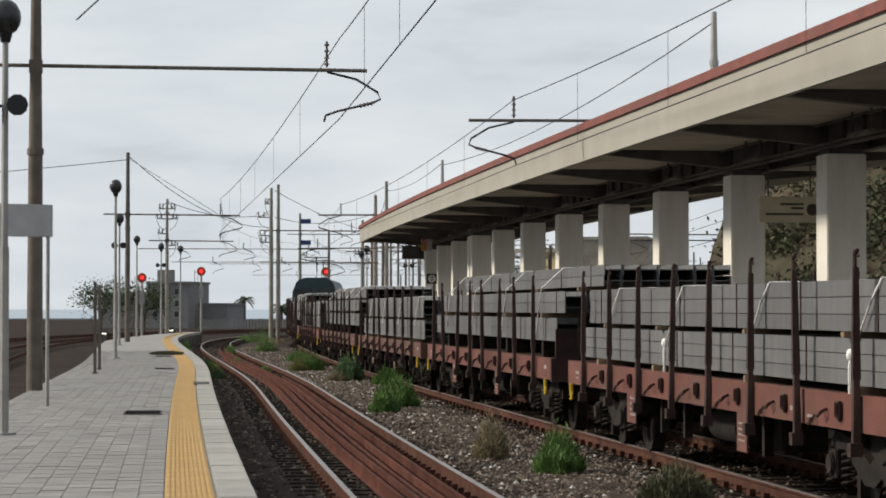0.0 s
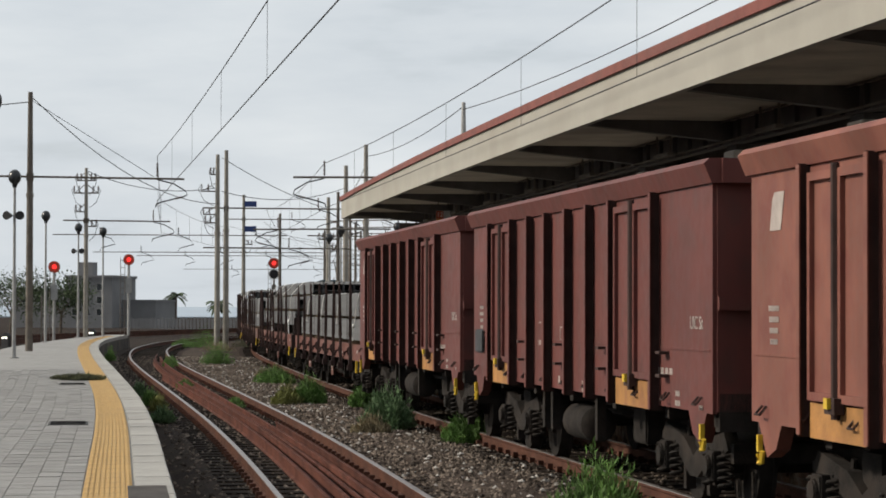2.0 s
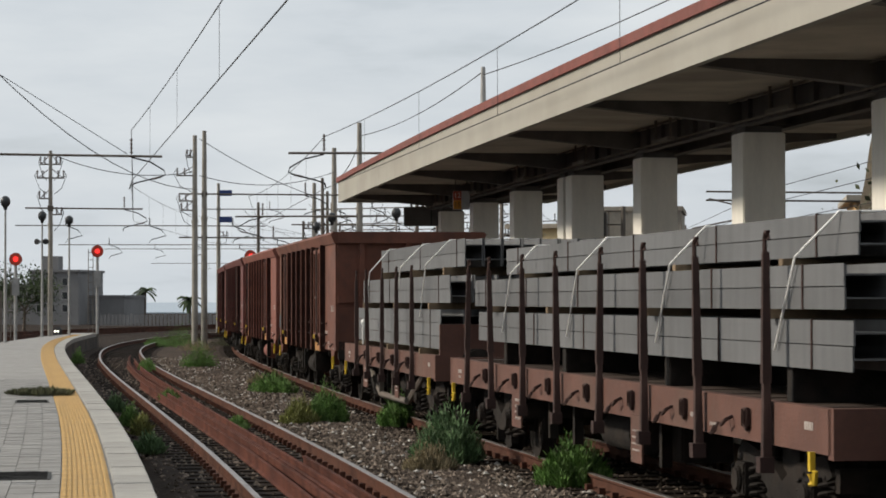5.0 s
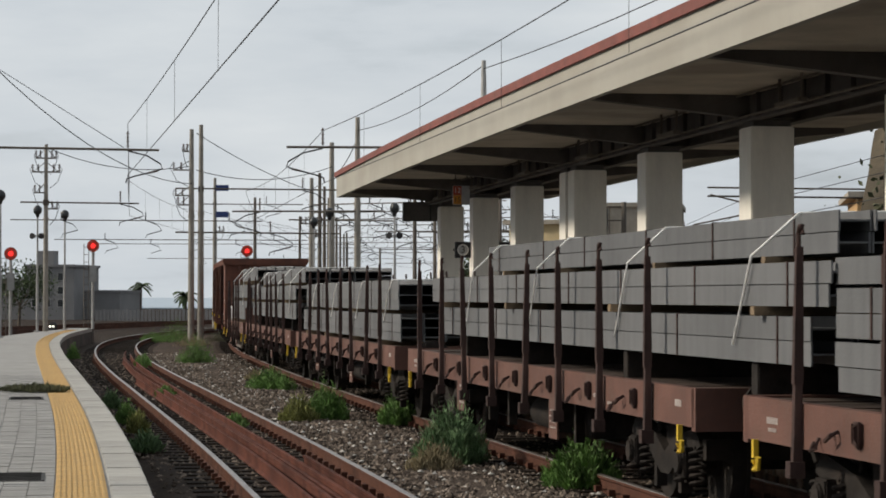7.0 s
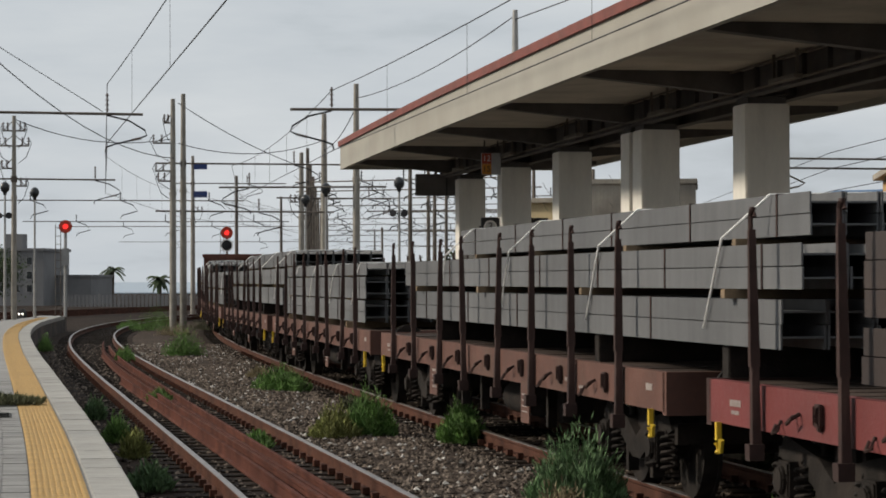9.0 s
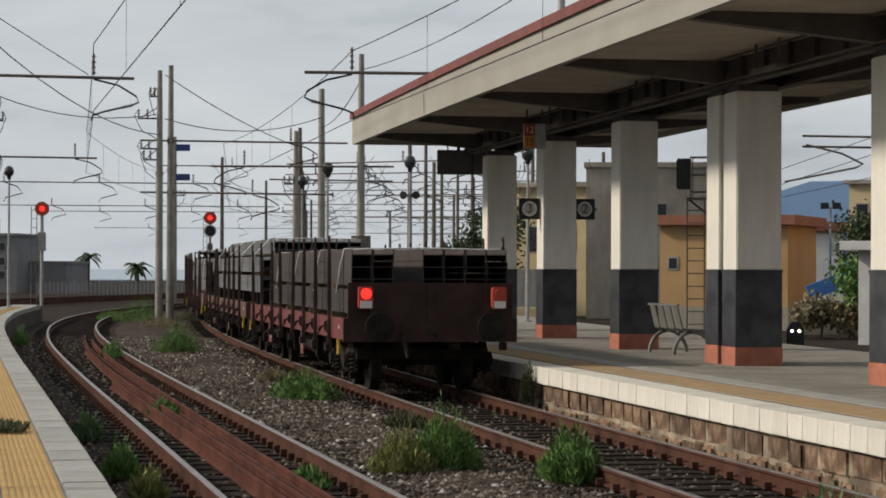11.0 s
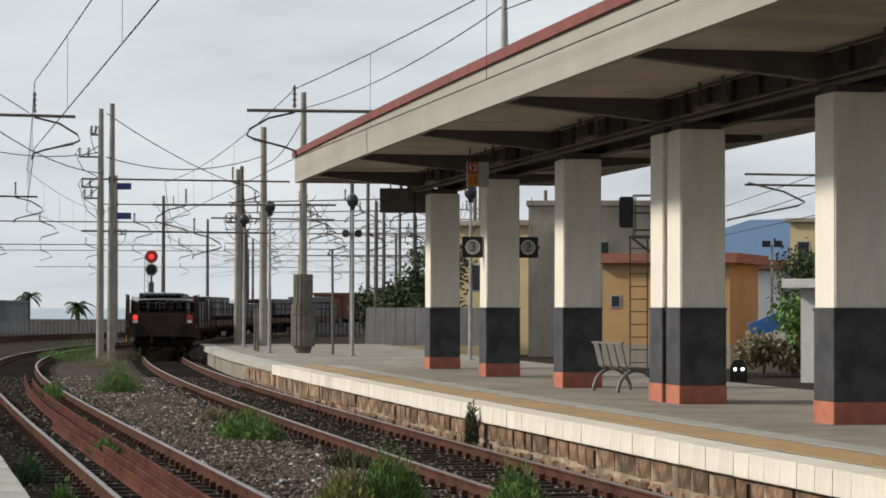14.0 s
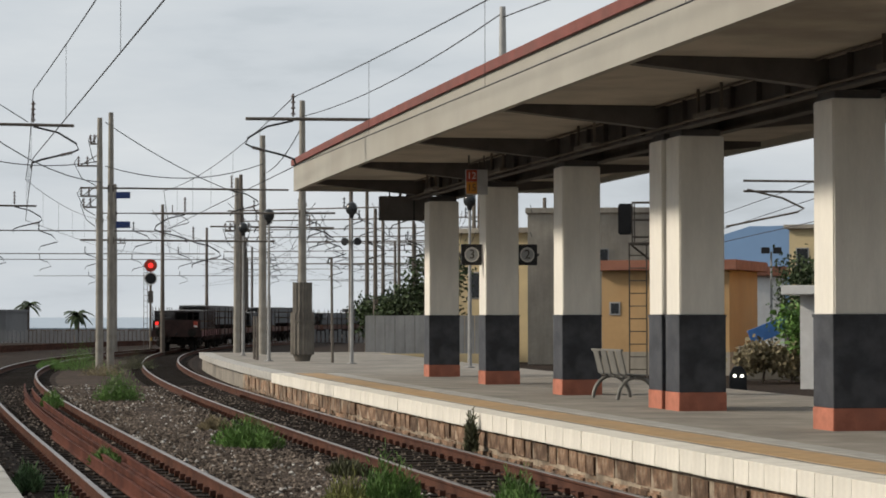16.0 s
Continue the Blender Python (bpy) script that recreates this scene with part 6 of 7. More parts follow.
def open_wagon(mat, label, seed, underframe="bogie"):
    t = thing("open_wagon", label, "goods wagon", "open goods wagons")
    rng = random.Random(seed)
    for y in (-1.38, 1.38):
        bm = bmesh.new()
        bm_box(bm, -6.4, 6.4, y - 0.02, y + 0.02, 0.98, 3.05)
        part("side_wall", bm, mat, t)
    for x in (-6.4, 6.4):
        sg = 1 if x > 0 else -1
        bm = bmesh.new()
        bm_box(bm, x - 0.02, x + 0.02, -1.36, 1.36, 1.0, 3.05)
        end = part("end_wall", bm, mat, t, "ribbed steel end wall")
        for y in (-0.9, 0, 0.9):
            bm = bmesh.new()
            bm_box(bm, min(x, x + sg * 0.1), max(x, x + sg * 0.1), y - 0.05, y + 0.05, 1.15, 3.05)
            part("end_rib", bm, mat, end)
        bm = bmesh.new()
        bm_box(bm, min(x, x + sg * 0.08), max(x, x + sg * 0.08), -1.36, 1.36, 1.9, 2.02)
        part("end_rail", bm, mat, end)
    bm = bmesh.new()
    bm_box(bm, -6.38, 6.38, -1.36, 1.36, 1.12, 1.22)
    part("floor", bm, "deck_wood", t)
    # sloping top rail all round
    for sg in (1, -1):
        bm = bmesh.new()
        bm_prism(bm, [(sg * 1.34, 3.03), (sg * 1.43, 3.03), (sg * 1.50, 3.20), (sg * 1.45, 3.25), (sg * 1.34, 3.25)], -6.48, 6.48, "x")
        part("top_rail", bm, mat, t, "broad pressed top rail")
    for x in (-6.43, 6.43):
        bm = bmesh.new()
        bm_box(bm, x - 0.09, x + 0.09, -1.34, 1.34, 3.03, 3.25)
        part("top_rail", bm, mat, t)
    # side posts: rear shade put into the webs' dark colour, flanges in wagon paint
    posts = (4.75, 3.14, 1.97, 0.86, -0.33, -1.47, -2.6, -4.45)
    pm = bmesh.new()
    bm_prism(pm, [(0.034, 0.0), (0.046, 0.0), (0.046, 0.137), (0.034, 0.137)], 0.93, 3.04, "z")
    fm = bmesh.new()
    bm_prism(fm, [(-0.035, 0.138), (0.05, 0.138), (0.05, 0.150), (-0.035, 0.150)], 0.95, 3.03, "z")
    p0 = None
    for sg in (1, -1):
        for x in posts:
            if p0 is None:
                p0 = part("side_post", pm, "stake_shade_dark", t, "side post web, coloured dark for its shaded rear face")
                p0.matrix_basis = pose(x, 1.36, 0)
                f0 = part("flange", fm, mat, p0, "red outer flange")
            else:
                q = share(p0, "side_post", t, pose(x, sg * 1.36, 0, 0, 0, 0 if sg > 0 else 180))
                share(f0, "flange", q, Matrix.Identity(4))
    # doors: framed leaves, lock bar, ochre sill
    for a, b in ((3.2, 4.69), (-4.39, -2.66)):
        c = (a + b) / 2
        for x0, x1 in ((a + 0.03, c - 0.03), (c + 0.03, b - 0.03)):
            bm = bmesh.new()
            bm_box(bm, x0, x1, 1.40, 1.425, 1.22, 2.96)
            leaf = part("door", bm, mat, t, "framed side door leaf")
            bm = bmesh.new()
            bm_frame(bm, x0, x1, 1.22, 2.96, 0.065, 1.424, 1.465)
            part("door_frame", bm, mat, leaf)
        bm = bmesh.new()
        bm_tube(bm, (c, 1.47, 1.1), (c, 1.47, 3.0), 0.035, n=7)
        bm_box(bm, c - 0.12, c + 0.12, 1.44, 1.52, 1.14, 1.26)
        part("lock_bar", bm, "stake_shade_dark", t, "dark vertical lock bar")
        bm = bmesh.new()
        bm_box(bm, c - 0.045, c + 0.045, 1.52, 1.55, 1.18, 1.26)
        part("lock_handle", bm, "yellow_paint", t, "yellow lock handle")
        bm = bmesh.new()
        bm_box(bm, a, b, 1.402, 1.43, 0.93, 1.20)
        part("door_sill", bm, "ochre_panel", t, "ochre worn sill panel")
    for a, b in zip((6.38,) + posts, posts + (-6.38,)):
        if a - b < 1.5 or a > 6 or b < -6:
            bm = bmesh.new()
            bm_box(bm, b + 0.06, a - 0.06, 1.399, 1.408, 1.53, 1.55)
            part("weld_seam", bm, mat, t)
    # lashing rings and bent brackets along the bottom
    for k in range(11):
        x = -6.0 + 1.2 * k
        bm = bmesh.new()
        bm_path(bm, [Vector((x - 0.06, 1.41, 1.12)), Vector((x - 0.06, 1.47, 1.05)), Vector((x + 0.06, 1.47, 1.05)), Vector((x + 0.06, 1.41, 1.12))], 0.012, 5)
        part("lashing_ring", bm, "stake_shade_dark", t)
    for x in (2.55, 0.25, -2.05, -4.75):
        for z0 in (1.26, 1.48):
            bm = bmesh.new()
            bm_box(bm, x - 0.08, x + 0.08, 1.40, 1.50, z0, z0 + 0.03)
            part("step_bracket", bm, "stake_shade_dark", t)
    # underframe
    bm = bmesh.new()
    for y in (-0.35, 0.35):
        bm_box(bm, -6.3, 6.3, y - 0.08, y + 0.08, 0.72, 1.12)
    for x in (-6.3, -4.5, -2.2, 0, 2.2, 4.5, 6.3):
        bm_box(bm, x - 0.07, x + 0.07, -1.34, 1.34, 0.86, 1.12)
    bm_box(bm, -6.42, -6.28, -1.34, 1.34, 0.82, 1.16), bm_box(bm, 6.28, 6.42, -1.34, 1.34, 0.82, 1.16)
    part("underframe", bm, underframe, t, "grimy underframe")
    bm = bmesh.new()
    tank = bmesh.new()
    bm_tube(tank, (0.1, 1.0, 0.58), (1.15, 1.0, 0.58), 0.21, n=16)
    bm_ball(tank, (0.1, 1.0, 0.58), 0.21, 0.35, 1, 1), bm_ball(tank, (1.15, 1.0, 0.58), 0.21, 0.35, 1, 1)
    part("air_reservoir", tank, mat if seed == 3 else "bogie", t, "rusty brake air reservoir", smooth=True)
    bm_box(bm, -1.8, -1.2, 0.4, 0.9, 0.45, 0.85)
    part("valve_box", bm, "bogie", t, bevel=0.02)
    bm = bmesh.new()
    bm_tube(bm, (-2.5, 0.5, 0.7), (2.6, 0.5, 0.66), 0.03, n=6)
    part("brake_rod", bm, "bogie", t)
    for x in (1.6, 2.1, -0.9):
        bm = bmesh.new()
        bm_box(bm, x - 0.06, x + 0.06, 1.15, 1.25, 0.45, 0.95)
        part("hanger", bm, "bogie", t)
    for sg in (1, -1):
        bm = bmesh.new()
        bm_prism(bm, [(sg * 5.55, 0.98), (sg * 6.2, 0.98), (sg * 5.95, 0.70), (sg * 5.7, 0.78)], 1.28, 1.40, "y")
        part("corner_bracket", bm, mat, t)
    hook(t, 6.1, 1.40, 0.72), hook(t, -6.1, 1.40, 0.72)
    bogie(t, 4.5), bogie(t, -4.5)
    buffers(t, 6.42, 1), buffers(t, -6.42, -1)
    # painted marks
    if seed % 2:
        bm = bmesh.new()
        bm_prism(bm, [(5.55, 2.55), (5.85, 2.55), (5.78, 2.80), (5.72, 2.86), (5.45, 2.86)], 1.401, 1.406, "y")
        part("logo_shape", bm, "marking_white", t, "pale slanted shape painted on the side")
    marks(t, "marking_white", [(5.75, 1.92 - 0.09 * i, 0.30 - 0.03 * i, 0.045) for i in range(4)], 1.401)
    marks(t, "marking_white", [(1.32, 1.62, 0.16, 0.02), (1.32, 1.54, 0.16, 0.02), (1.32, 1.58, 0.16, 0.02), (1.58, 1.50, 0.14, 0.06), (1.58, 1.74, 0.14, 0.02)], 1.401)
    for x, z, s_ in ((0.25, 1.62, 0.09),):
        bm = bmesh.new()
        for (p, q, r, w) in ((x - s_, x + s_, z + s_ * 0.8, 0.009), (x - s_, x + s_, z - s_ * 0.8, 0.009)):
            bm_box(bm, p, q, 1.401, 1.405, r - w, r + w)
        for p in (x - s_, x + s_):
            bm_box(bm, p - 0.006, p + 0.006, 1.401, 1.405, z - s_ * 0.8, z + s_ * 0.8)
        part("volume_box_mark", bm, "marking_white", t)
    lettering("lettering", "UIC St", 0.17, "marking_white", t, pose(-5.85, 1.404, 1.78) @ LETTER)
    marks(t, "marking_white", [(-5.15, 1.12, 0.16, 0.05), (-5.15, 1.03, 0.2, 0.05), (-6.0, 1.02, 0.14, 0.04), (2.3, 1.05, 0.2, 0.035), (0.4, 1.08, 0.08, 0.1), (-0.9, 1.05, 0.06, 0.12)], 1.401)
    marks(t, "marking_white", [(-4.9 + 0.17 * i, 1.32, 0.12, 0.06) for i in range(5)], 1.401)
    if seed % 2 == 0:
        bm = bmesh.new()
        bm_box(bm, 5.5, 6.1, 1.401, 1.44, 1.3, 1.62)
        part("hatch_box", bm, "tank_dark", t, "grey-green side box", bevel=0.02)
    if seed == 4:
        marks(t, "marking_white", [(-3.50, 1.9, 0.035, 0.75), (-3.22, 2.0, 0.16, 0.05), (-3.25, 1.55, 0.12, 0.03)], 1.475)
    return t


def beam_row(bm, x0, x1, y, z, h, w):
    """One H-beam on its side: two upright flanges and a level web, slightly uneven ends."""
    e0, e1 = x0 + random.uniform(-0.05, 0.05), x1 + random.uniform(-0.05, 0.05)
    t = 0.014
    g = 0.004
    prof = [(y - w / 2, z + g), (y - w / 2 + t, z + g), (y - w / 2 + t, z + h / 2 - t / 2), (y + w / 2 - t, z + h / 2 - t / 2), (y + w / 2 - t, z + g), (y + w / 2, z + g),
            (y + w / 2, z + h - g), (y + w / 2 - t, z + h - g), (y + w / 2 - t, z + h / 2 + t / 2), (y - w / 2 + t, z + h / 2 + t / 2), (y - w / 2 + t, z + h - g), (y - w / 2, z + h - g)]
    bm_prism(bm, prof, e0, e1, "x")


def beam_stack(x0, x1, z, rows, h, half, label, ways=7, gap_mid=0.0, mat="steel_beam"):
    """A tier of steel beams: its own thing, riding on the wagon below it."""
    t = thing("beam_bundle", label, "steel beams", "bundles of steel beams")
    w = (2 * half - gap_mid) / ways
    for r in range(rows):
        for k in range(ways):
            y = -half + w * (k + 0.5) + (gap_mid if k >= ways // 2 + 1 else 0)
            bm = bmesh.new()
            beam_row(bm, x0, x1, y, z + r * h, h, w - 0.012)
            part("beam", bm, mat, t)
    # thin straps round the bundle
    n = max(2, int((x1 - x0) / 2.4))
    for k in range(n):
        bm = bmesh.new()
        x = x0 + 0.9 + (x1 - x0 - 1.8) * k / (n - 1) + random.uniform(-0.2, 0.2)
        bm_box(bm, x - 0.016, x + 0.016, half - 0.004, half + 0.004, z, z + rows * h)
        bm_box(bm, x - 0.016, x + 0.016, -half, half, z + rows * h - 0.002, z + rows * h + 0.004)
        part("steel_strap", bm, "stake_shade_dark", t, "thin dark steel strap")
    return t


def flat_wagon(mat, label, half_len, stakes, seed, end_board=None, truss=False, shaded_end_mat=None):
    t = thing("flat_wagon", label, "goods wagon", "flat goods wagons")
    H = half_len
    for y in (-1.32, 1.32):
        bm = bmesh.new()
        bm_prism(bm, [(y - 0.05, 0.83), (y + 0.05, 0.83), (y + 0.05, 1.16), (y - 0.05, 1.16)], -H, H, "x")
        part("side_sill", bm, mat, t, "riveted steel side sill")
    # shade on the end faces is put into the darker colour, where given
    for x in (-H, H):
        bm = bmesh.new()
        bm_box(bm, x - 0.06, x + 0.06, -1.37, 1.37, 0.80, 1.165)
        part("headstock", bm, shaded_end_mat or mat, t)
    n = int(2 * H / 0.28)
    bm = bmesh.new()
    bm_box(bm, -0.13, 0.13, -1.26, 1.26, 1.10, 1.15)
    d0 = part("deck_plank", bm, "deck_wood", t)
    d0.matrix_basis = pose(-H + 0.2, 0, 0)
    for k in range(1, n):
        share(d0, "deck_plank", t, pose(-H + 0.2 + (2 * H - 0.4) * k / (n - 1), 0, random.uniform(-0.006, 0.004)))
    # stakes with hooked tops and pockets
    sm = bmesh.new()
    for z0, z1, w0, w1 in ((0.66, 1.30, 0.046, 0.046), (1.30, 2.30, 0.046, 0.028)):
        r0 = [sm.verts.new((x, y, z0)) for x, y in ((-w0, 0.0), (w0, 0.0), (w0 * 0.7, 0.07), (-w0 * 0.7, 0.07))]
        r1 = [sm.verts.new((x, y, z1)) for x, y in ((-w1, 0.01), (w1, 0.01), (w1 * 0.7, 0.06), (-w1 * 0.7, 0.06))]
        for i in range(4):
            sm.faces.new((r0[i], r0[(i + 1) % 4], r1[(i + 1) % 4], r1[i]))
        sm.faces.new(r0[::-1]), sm.faces.new(r1)
    bm_path(sm, [Vector((0, 0.04, 2.29)), Vector((0, 0.04, 2.40)), Vector((-0.03, 0.04, 2.45)), Vector((-0.08, 0.04, 2.45)), Vector((-0.10, 0.04, 2.39))], 0.02, 6)
    bm_prism(sm, [(-0.07, -0.01), (0.07, -0.01), (0.055, 0.10), (-0.055, 0.10)], 0.62, 0.74, "z")
    s0 = None
    for sg in (1, -1):
        for x in stakes:
            if s0 is None:
                s0 = part("stake", sm, "stake_shade_dark", t, "dark hooked steel stake")
                s0.matrix_basis = pose(x, 1.385, 0)
            else:
                share(s0, "stake", t, pose(x, sg * 1.385, 0, random.uniform(-1.2, 1.2) * sg, random.uniform(-0.6, 0.6), 0 if sg > 0 else 180))
    # pockets, rings and rivet plates on the sill
    bm = bmesh.new()
    bm_frame(bm, -0.06, 0.06, 0.93, 1.09, 0.025, 0, 0.05)
    bm_box(bm, -0.03, 0.03, 0.0, 0.035, 0.90, 0.94)
    k0 = part("stake_pocket", bm, "stake_shade_dark", t, "dark folded stake pocket", bevel=0.012)
    xs = [x + 0.62 for x in stakes[:-1]]
    k0.matrix_basis = pose(xs[0], 1.372, 0)
    for x in xs[1:]:
        share(k0, "stake_pocket", t, pose(x, 1.372, 0))
    for x in xs:
        bm = bmesh.new()
        bm_path(bm, [Vector((x + 0.45, 1.38, 1.0)), Vector((x + 0.42, 1.45, 0.97)), Vector((x + 0.52, 1.45, 0.93)), Vector((x + 0.55, 1.39, 0.98))], 0.016, 5)
        part("lashing_ring", bm, "stake_shade_dark", t)
        bm = bmesh.new()
        bm_path(bm, [Vector((x + 0.86, 1.38, 0.93)), Vector((x + 0.80, 1.43, 0.86)), Vector((x + 0.90, 1.43, 0.84)), Vector((x + 0.94, 1.39, 0.90))], 0.014, 5)
        part("lashing_hook", bm, "stake_shade_dark", t)
    bm = bmesh.new()
    for y in (-0.4, 0.4):
        bm_box(bm, -H + 0.06, H - 0.06, y - 0.09, y + 0.09, 0.66, 1.10)
    for k in range(9):
        x = -H + 0.3 + (2 * H - 0.6) * k / 8
        bm_box(bm, x - 0.06, x + 0.06, -1.27, 1.27, 0.86, 1.10)
    part("underframe", bm, "bogie", t)
    bm = bmesh.new()
    bm_tube(bm, (-0.5, 0.8, 0.56), (0.8, 0.8, 0.56), 0.19, n=12)
    part("air_reservoir", bm, "bogie", t, smooth=True)
    bm = bmesh.new()
    bm_box(bm, -2.6, -1.9, 0.5, 1.0, 0.42, 0.80)
    part("valve_box", bm, "bogie", t, bevel=0.02)
    for x in (-2.2, 1.6, 2.9):
        bm = bmesh.new()
        bm_box(bm, x - 0.05, x + 0.05, 1.0, 1.1, 0.36, 0.85)
        part("hanger", bm, "bogie", t)
    if truss:
        bm = bmesh.new()
        for y in (-1.2, 1.2):
            bm_path(bm, [Vector((-H + 2.0, y, 0.86)), Vector((-1.6, y, 0.36)), Vector((1.6, y, 0.36)), Vector((H - 2.0, y, 0.86))], 0.05, 6)
            for x in (-1.6, 0, 1.6):
                bm_box(bm, x - 0.04, x + 0.04, y - 0.04, y + 0.04, 0.36, 0.84)
        part("truss_rods", bm, "pole_brown", t, "grey-brown truss bracing under the sill")
    # plates on the sill
    for x, w, h, mk in ((H * 0.42, 0.55, 0.34, True), (-H * 0.30, 0.42, 0.38, False)):
        bm = bmesh.new()
        bm_box(bm, x - w / 2, x + w / 2, 1.372, 1.39, 0.80 - h, 0.86)
        pl = part("data_plate", bm, mat, t, "small plate hung under the sill")
        marks(t, "marking_white", [(x - 0.1, 0.78 - 0.07 * i, w * 0.6, 0.03) for i in range(4)] if mk else [(x, 0.72 - 0.06 * i, w * 0.7, 0.018) for i in range(4)], 1.391)
    marks(t, "marking_white", [(-H + 0.5, 1.02, 0.22, 0.06), (H - 0.7, 1.0, 0.28, 0.05), (H - 0.7, 0.93, 0.2, 0.03), (-H * 0.55, 0.96, 0.3, 0.04), (-H * 0.62, 0.91, 0.2, 0.03)], 1.3715)
    hook(t, H - 0.35, 1.38, 0.68), hook(t, -H + 0.35, 1.38, 0.68)
    bogie(t, H - 2.1), bogie(t, -H + 2.1)
    buffers(t, H, 1), buffers(t, -H, -1)
    for sg, hgt in (end_board or ()):
        bm = bmesh.new()
        bm_box(bm, sg * (H + 0.02) - 0.03, sg * (H + 0.02) + 0.03, -1.3, 1.3, 1.165, hgt)
        for y in (-0.9, 0, 0.9):
            bm_box(bm, sg * (H + 0.06) - 0.03, sg * (H + 0.06) + 0.03, y - 0.06, y + 0.06, 1.165, hgt)
        part("end_board", bm, shaded_end_mat or mat, t, "dark red folding end board, on two wagons darkened for shade")
    return t


def timbers(xs, zs):
    out = []
    for z, hh, half in zs:
        for x in xs:
            bm = bmesh.new()
            if z < 1.2 and hh > 0.15:
                bm_box(bm, x - 0.09, x + 0.09, -half + 0.15, half - 0.15, z, z + hh)
                t = solo("bolster", bm, "bogie", "dark steel bolster carrying the beam load", "bolster", "load bolsters", bevel=0.01)
            else:
                bm_box(bm, x - 0.055, x + 0.055, -half, half, z, z + hh)
                t = solo("dunnage_timber", bm, "timber", "pale wooden spacer timber between beam layers", "timber", "spacer timbers", bevel=0.006)
            out.append(t)
    return out


def lashing(x0, x1, z0, z1, half0, half1, tail=False):
    bm = bmesh.new()
    pts = [Vector((x0, half0 + 0.02, z0)), Vector((x0 + (x1 - x0) * 0.68, half0 + 0.015, z0 + (z1 - z0) * 0.68)), Vector((x1, half1 + 0.01, z1)), Vector((x1, 0, z1 + 0.02)), Vector((x1, -half1, z1))]
    bm_path(bm, pts, 0.011, 6)
    if tail:
        bm_path(bm, [Vector((x0, half0 + 0.03, z0)), Vector((x0 - 0.03, half0 + 0.06, z0 - 0.15)), Vector((x0 + 0.01, half0 + 0.05, z0 - 0.42))], 0.02, 6)
        bm_ball(bm, (x0, half0 + 0.05, z0 - 0.04), 0.05, 1, 0.8, 1.2, 8, 6)
    return solo("lashing_strap", bm, "strap_white", "white textile lashing strap over the beams", "strap", "lashing straps", smooth=True)


def locomotive():
    t = thing("locomotive", "dark teal electric locomotive at the head of the train", "locomotive")
    bm = bmesh.new()
    bm_prism(bm, [(-1.45, 1.0), (1.45, 1.0), (1.45, 3.0), (1.15, 3.75), (0.6, 3.95), (-0.6, 3.95), (-1.15, 3.75), (-1.45, 3.0)], -8.5, 8.5, "x")
    part("body", bm, "loco_teal", t, bevel=0.08)
    bm = bmesh.new()
    bm_box(bm, -8.56, 8.56, -1.47, 1.47, 1.0, 1.5)
    part("skirt_band", bm, "loco_white", t, "pale lower band")
    bm = bmesh.new()
    for y in (-0.72, 0.72):
        bm_box(bm, -8.54, -8.45, y - 0.55, y + 0.55, 2.55, 3.2)
    part("windscreen", bm, "glass_dark", t)
    bm = bmesh.new()
    bm_box(bm, -8.3, 8.3, -1.3, 1.3, 0.5, 1.0)
    part("underframe", bm, "bogie", t)
    bogie(t, -5.6), bogie(t, 5.6)
    bm = bmesh.new()
    for x in (-5.5, 5.5):
        bm_path(bm, [Vector((x - 0.8, 0, 4.0)), Vector((x + 0.7, 0, 4.4)), Vector((x - 0.4, 0, 5.3))], 0.04, 6)
        bm_box(bm, x - 0.5, x - 0.3, -0.8, 0.8, 5.28, 5.34)
    part("pantograph", bm, "pole_brown", t)
    buffers(t, -8.56, -1)
    return t


V_TRAIN = 19.3
KEYED = []       # (object, distance of its middle from the leading open wagon's nose at the start, half wheelbase)


def ride(obs, u, hw):
    for o in obs:
        KEYED.append((o, u, hw))


STAKES8 = [-6.65 + 1.9 * k for k in range(8)]
STAKES5 = [-3.5 + 1.7 * k for k in range(5)]
GREY = "bundle of grey steel beams stacked on the wagon"


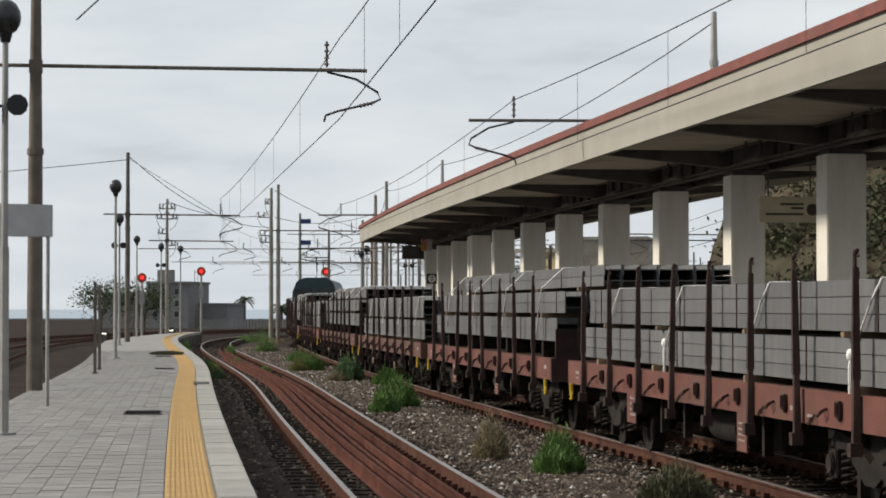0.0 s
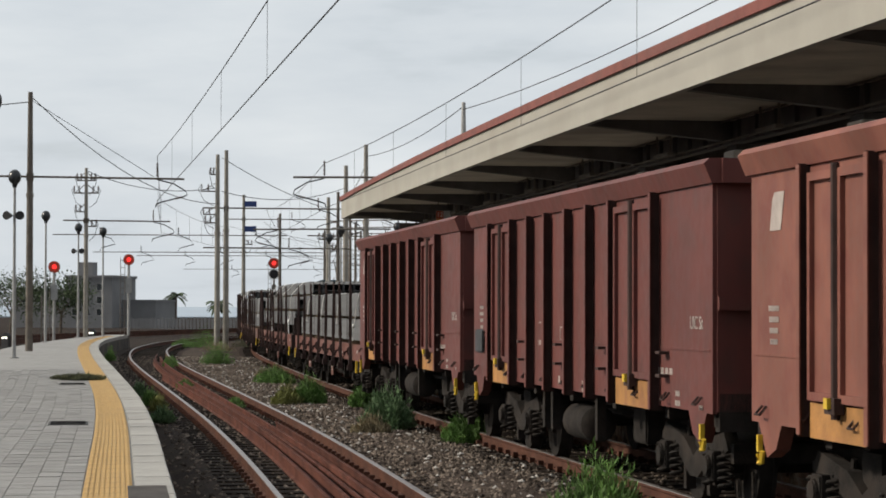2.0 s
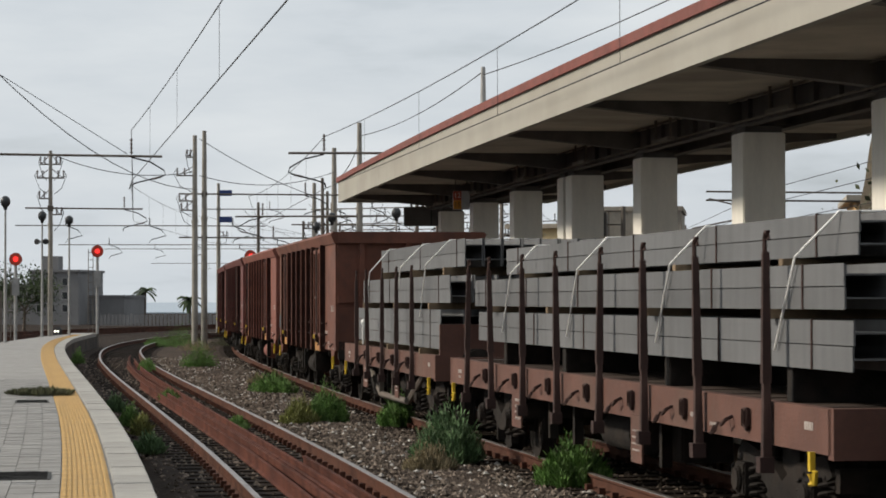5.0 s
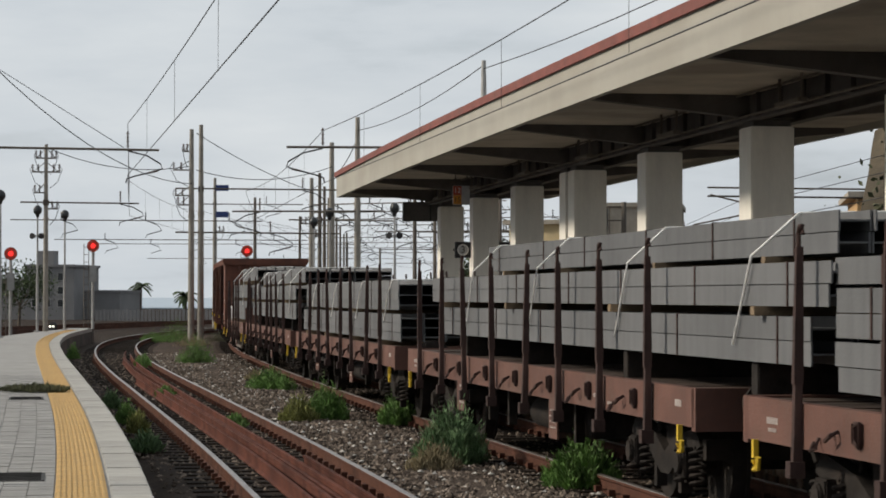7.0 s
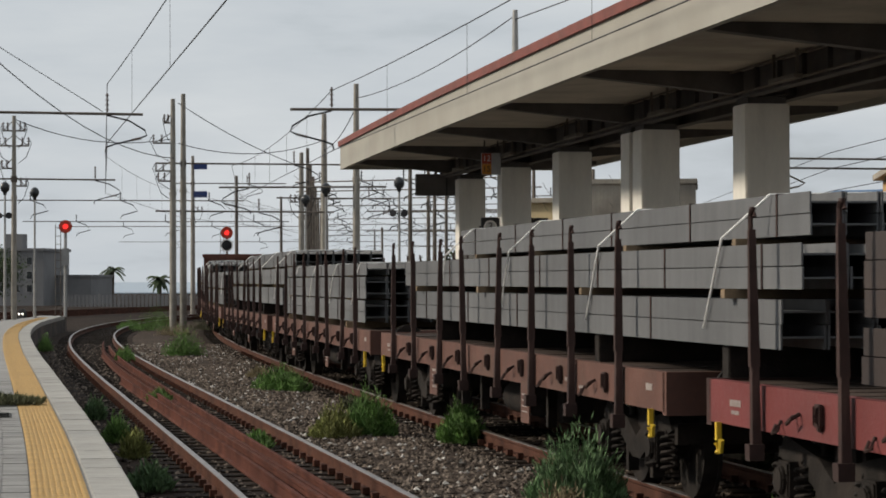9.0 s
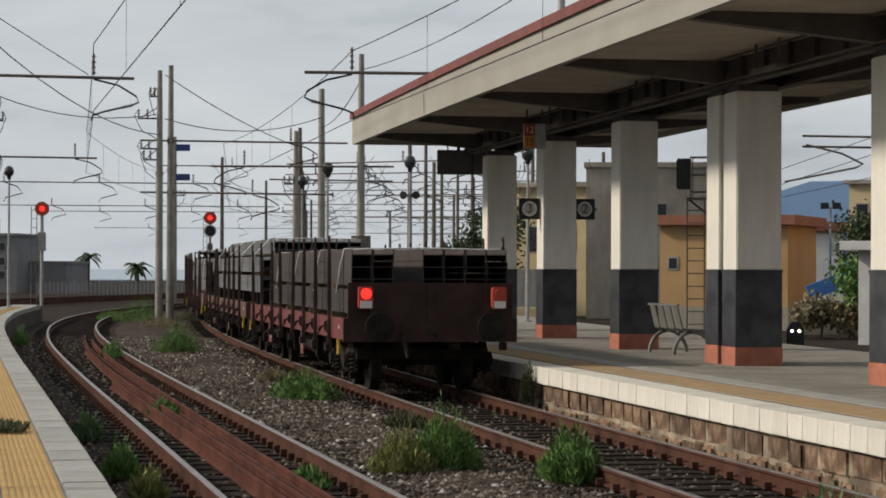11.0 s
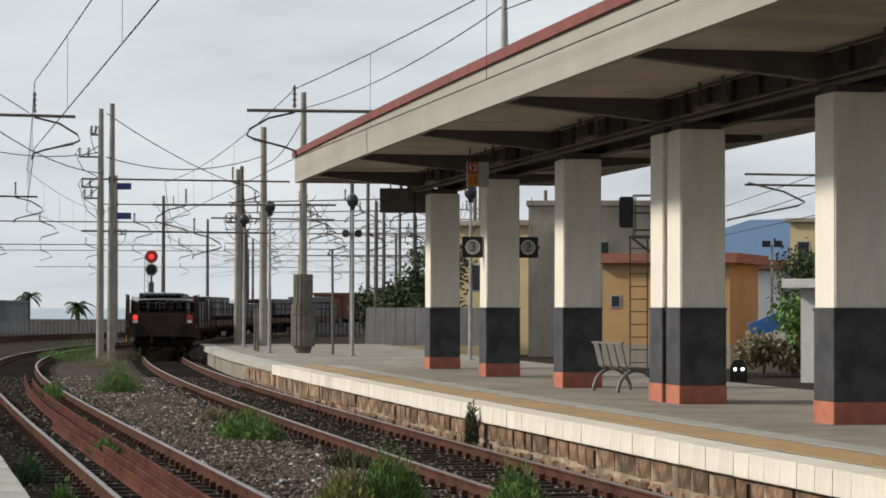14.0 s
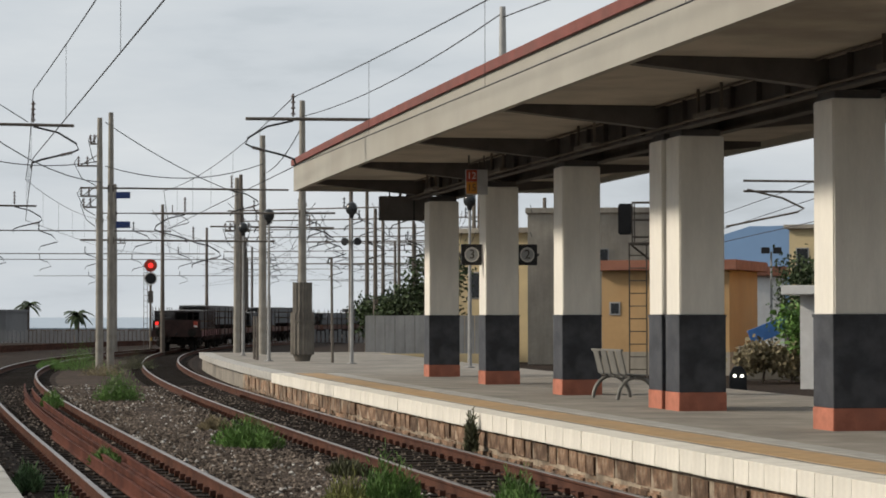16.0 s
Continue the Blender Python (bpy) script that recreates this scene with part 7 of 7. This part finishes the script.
def build_train():
    for k, (mt, lab) in enumerate((("wagon_red", "oxide red open goods wagon with ribbed steel sides"), ("wagon_red", "oxide red open goods wagon with scuffed sides"),
                                   ("wagon_faded", "faded red open goods wagon with peeling paint"), ("wagon_rust", "rust brown open goods wagon with worn doors"))):
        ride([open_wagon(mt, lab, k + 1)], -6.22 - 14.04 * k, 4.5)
    # flat wagons: middle, half length, material, tiers (x0, x1, z, rows, row height, half width)
    two3 = [(-8.0, 7.4, 1.23, 3, 0.145, 1.27), (-7.6, 7.0, 1.72, 3, 0.16, 1.25)]
    three2 = [(-8.2, 6.6, 1.42, 2, 0.185, 1.26), (-8.0, 6.9, 1.86, 2, 0.17, 1.25), (-7.6, 6.0, 2.26, 2, 0.165, 1.0)]
    over = [(-10.9, 5.6, 1.42, 2, 0.185, 1.26), (-11.3, 6.6, 1.86, 2, 0.17, 1.25), (-10.6, 3.8, 2.26, 2, 0.165, 0.95)]
    solid = [(-6.6, 6.2, 1.26, 2, 0.18, 1.26), (-6.6, 6.2, 1.64, 2, 0.18, 1.25), (-6.5, 6.3, 2.02, 1, 0.20, 1.22)]
    spec = [
        (8.5, 8.05, "flat_red", two3, None), (26.2, 8.05, "flat_red", [(-7.9, 7.3, 1.42, 2, 0.185, 1.26), (-8.6, 6.6, 1.86, 2, 0.17, 1.25), (-10.2, 5.0, 2.26, 2, 0.16, 0.95)], ((-1, 1.62),)),
        (43.7, 8.05, "flat_brown", two3, None), (61.3, 8.05, "flat_brown", three2, None), (78.8, 8.05, "flat_red", two3, None), (96.4, 8.05, "flat_brown", three2, None), (114.0, 8.05, "flat_brown", two3, None), (131.5, 8.05, "flat_red", three2, None),
        (-76.4, 8.05, "flat_brown", three2, None), (-94.0, 8.05, "flat_brown", two3, None), (-111.6, 8.05, "flat_brown", over, None),
        (-129.2, 8.05, "flat_brown", solid, None), (-146.6, 8.05, "flat_brown", over, None), (-164.0, 8.05, "flat_new", [(-8.0, 4.9, 1.24, 2, 0.19, 1.26), (-8.0, 4.9, 1.68, 3, 0.19, 1.24)], ((-1, 1.72),)),
    ]
    for k, (u, H, mt, tiers, eb) in enumerate(spec):
        # wagons with end boards get their end shade as a dark colour
        w = flat_wagon(mt, {"flat_red": "oxide red flat wagon with stakes and plank deck", "flat_brown": "weathered brown flat wagon with stakes and plank deck",
                            "flat_new": "freshly painted red flat wagon with stakes at the train's tail"}[mt], H, STAKES8, k, eb, shaded_end_mat="stake_shade_dark" if eb else None)
        obs = [w]
        top_prev = 1.15
        for i, (x0, x1, z, rows, h, half) in enumerate(tiers):
            last = mt == "flat_new"
            obs.append(beam_stack(x0, x1, z, rows, h, half, "bundle of dark brown steel beams on the last wagon" if last else GREY if i < 2 else "upper narrow bundle of grey steel beams", 7 if not last else 6, 0.45 if last else 0.0, "beam_brown_dark" if last else "steel_beam"))
            obs += timbers([x0 + 1.6, x0 + (x1 - x0) * 0.36, x0 + (x1 - x0) * 0.66, x1 - 1.6], [(top_prev, z - top_prev, half + 0.10)])
            top_prev = z + rows * h
        zt = top_prev
        lo = tiers[0]
        for j, f in enumerate((0.12, 0.37, 0.63, 0.88)):
            x = lo[0] + (lo[1] - lo[0]) * f
            obs.append(lashing(x, x - 0.75, 1.55, zt, lo[5], tiers[-1][5], tail=(k in (0, 1) and j % 2 == 0)))
        ride(obs, u, H - 2.1)
        if mt == "flat_new":
            for y in (-1.05, 1.05):
                t = thing("tail_lamp", "red tail lamp on the last wagon", "tail lamp", "tail lamps")
                bm = bmesh.new()
                bm_box(bm, -8.36, -8.16, y - 0.11, y + 0.11, 1.32, 1.66)
                part("case", bm, "sign_red", t, bevel=0.02)
                bm = bmesh.new()
                bm_tube(bm, (-8.39, y, 1.55), (-8.36, y, 1.55), 0.085, n=12)
                part("lens", bm, "red_glow" if y > 0 else "sign_red", t)
                bm = bmesh.new()
                bm_box(bm, -8.37, -8.358, y - 0.09, y + 0.09, 1.33, 1.44)
                part("reflector", bm, "sign_white", t)
                ride([t], u, H - 2.1)
    # short wagon with truss bracing
    w = flat_wagon("flat_brown", "short brown flat wagon with truss bracing and tall beam load", 5.4, STAKES5, 20, ((-1, 1.6),), True)
    obs = [w]
    prev = 1.15
    for i, (x0, x1, z, rows, h, half) in enumerate(((-5.2, 4.3, 1.24, 3, 0.19, 1.26), (-5.7, 4.1, 1.90, 2, 0.20, 1.2), (-5.5, 3.5, 2.42, 2, 0.20, 0.95))):
        obs.append(beam_stack(x0, x1, z, rows, h, half, GREY))
        obs += timbers([x0 + 1.2, (x0 + x1) / 2, x1 - 1.0], [(prev, z - prev, half + 0.12)])
        prev = z + rows * h
    obs += [lashing(3.2, 2.3, 1.6, prev, 1.26, 0.95, True), lashing(-0.6, -1.6, 1.7, prev, 1.26, 0.95), lashing(-3.4, -4.2, 1.7, prev, 1.26, 0.95)]
    ride(obs, -61.5, 3.4)
    ride([locomotive()], 149.3, 5.6)


PACE = ((0.0, -36.0), (0.5, -31.0), (1.0, -23.6), (1.5, -19.0), (2.0, -16.2), (2.5, -15.8), (3.0, -15.7), (3.5, -14.4), (4.0, -11.5), (6.5, -9.2), (7.0, -9.8), (7.5, -9.9), (8.0, -8.6), (8.5, -6.8), (9.0, -4.9), (11.3, 0.0), (16.0, 0.0))


def train_pose(u, hw, t):
    s = u + V_TRAIN * t + float(np.interp(t, [p[0] for p in PACE], [p[1] for p in PACE]))
    a, b = LB.at(s + hw), LB.at(s - hw)
    d = a - b
    return Matrix.Translation((a + b) / 2) @ Matrix.Rotation(math.atan2(d.y, d.x), 4, "Z")


def motions():
    """The train rolls away along its track at a steady pace."""
    times = [0.5 * k for k in range(33)]
    for ob, u, hw in KEYED:
        walk(ob, [(t, train_pose(u, hw, t)) for t in times])


build_ground()
build_ballast()
build_track(LA, "near_track", "near railway track with rusty rails curving away", -95, 190, 60)
build_track(LB, "train_track", "railway track of the goods train beside the island platform", -95, 260, 60)
build_scrap_rails()
build_canopy()
build_train()
build_signs()
build_bench()
build_poles()
build_wires()
build_background()
build_bushes()
build_near_platform()
build_far_platform()
motions()
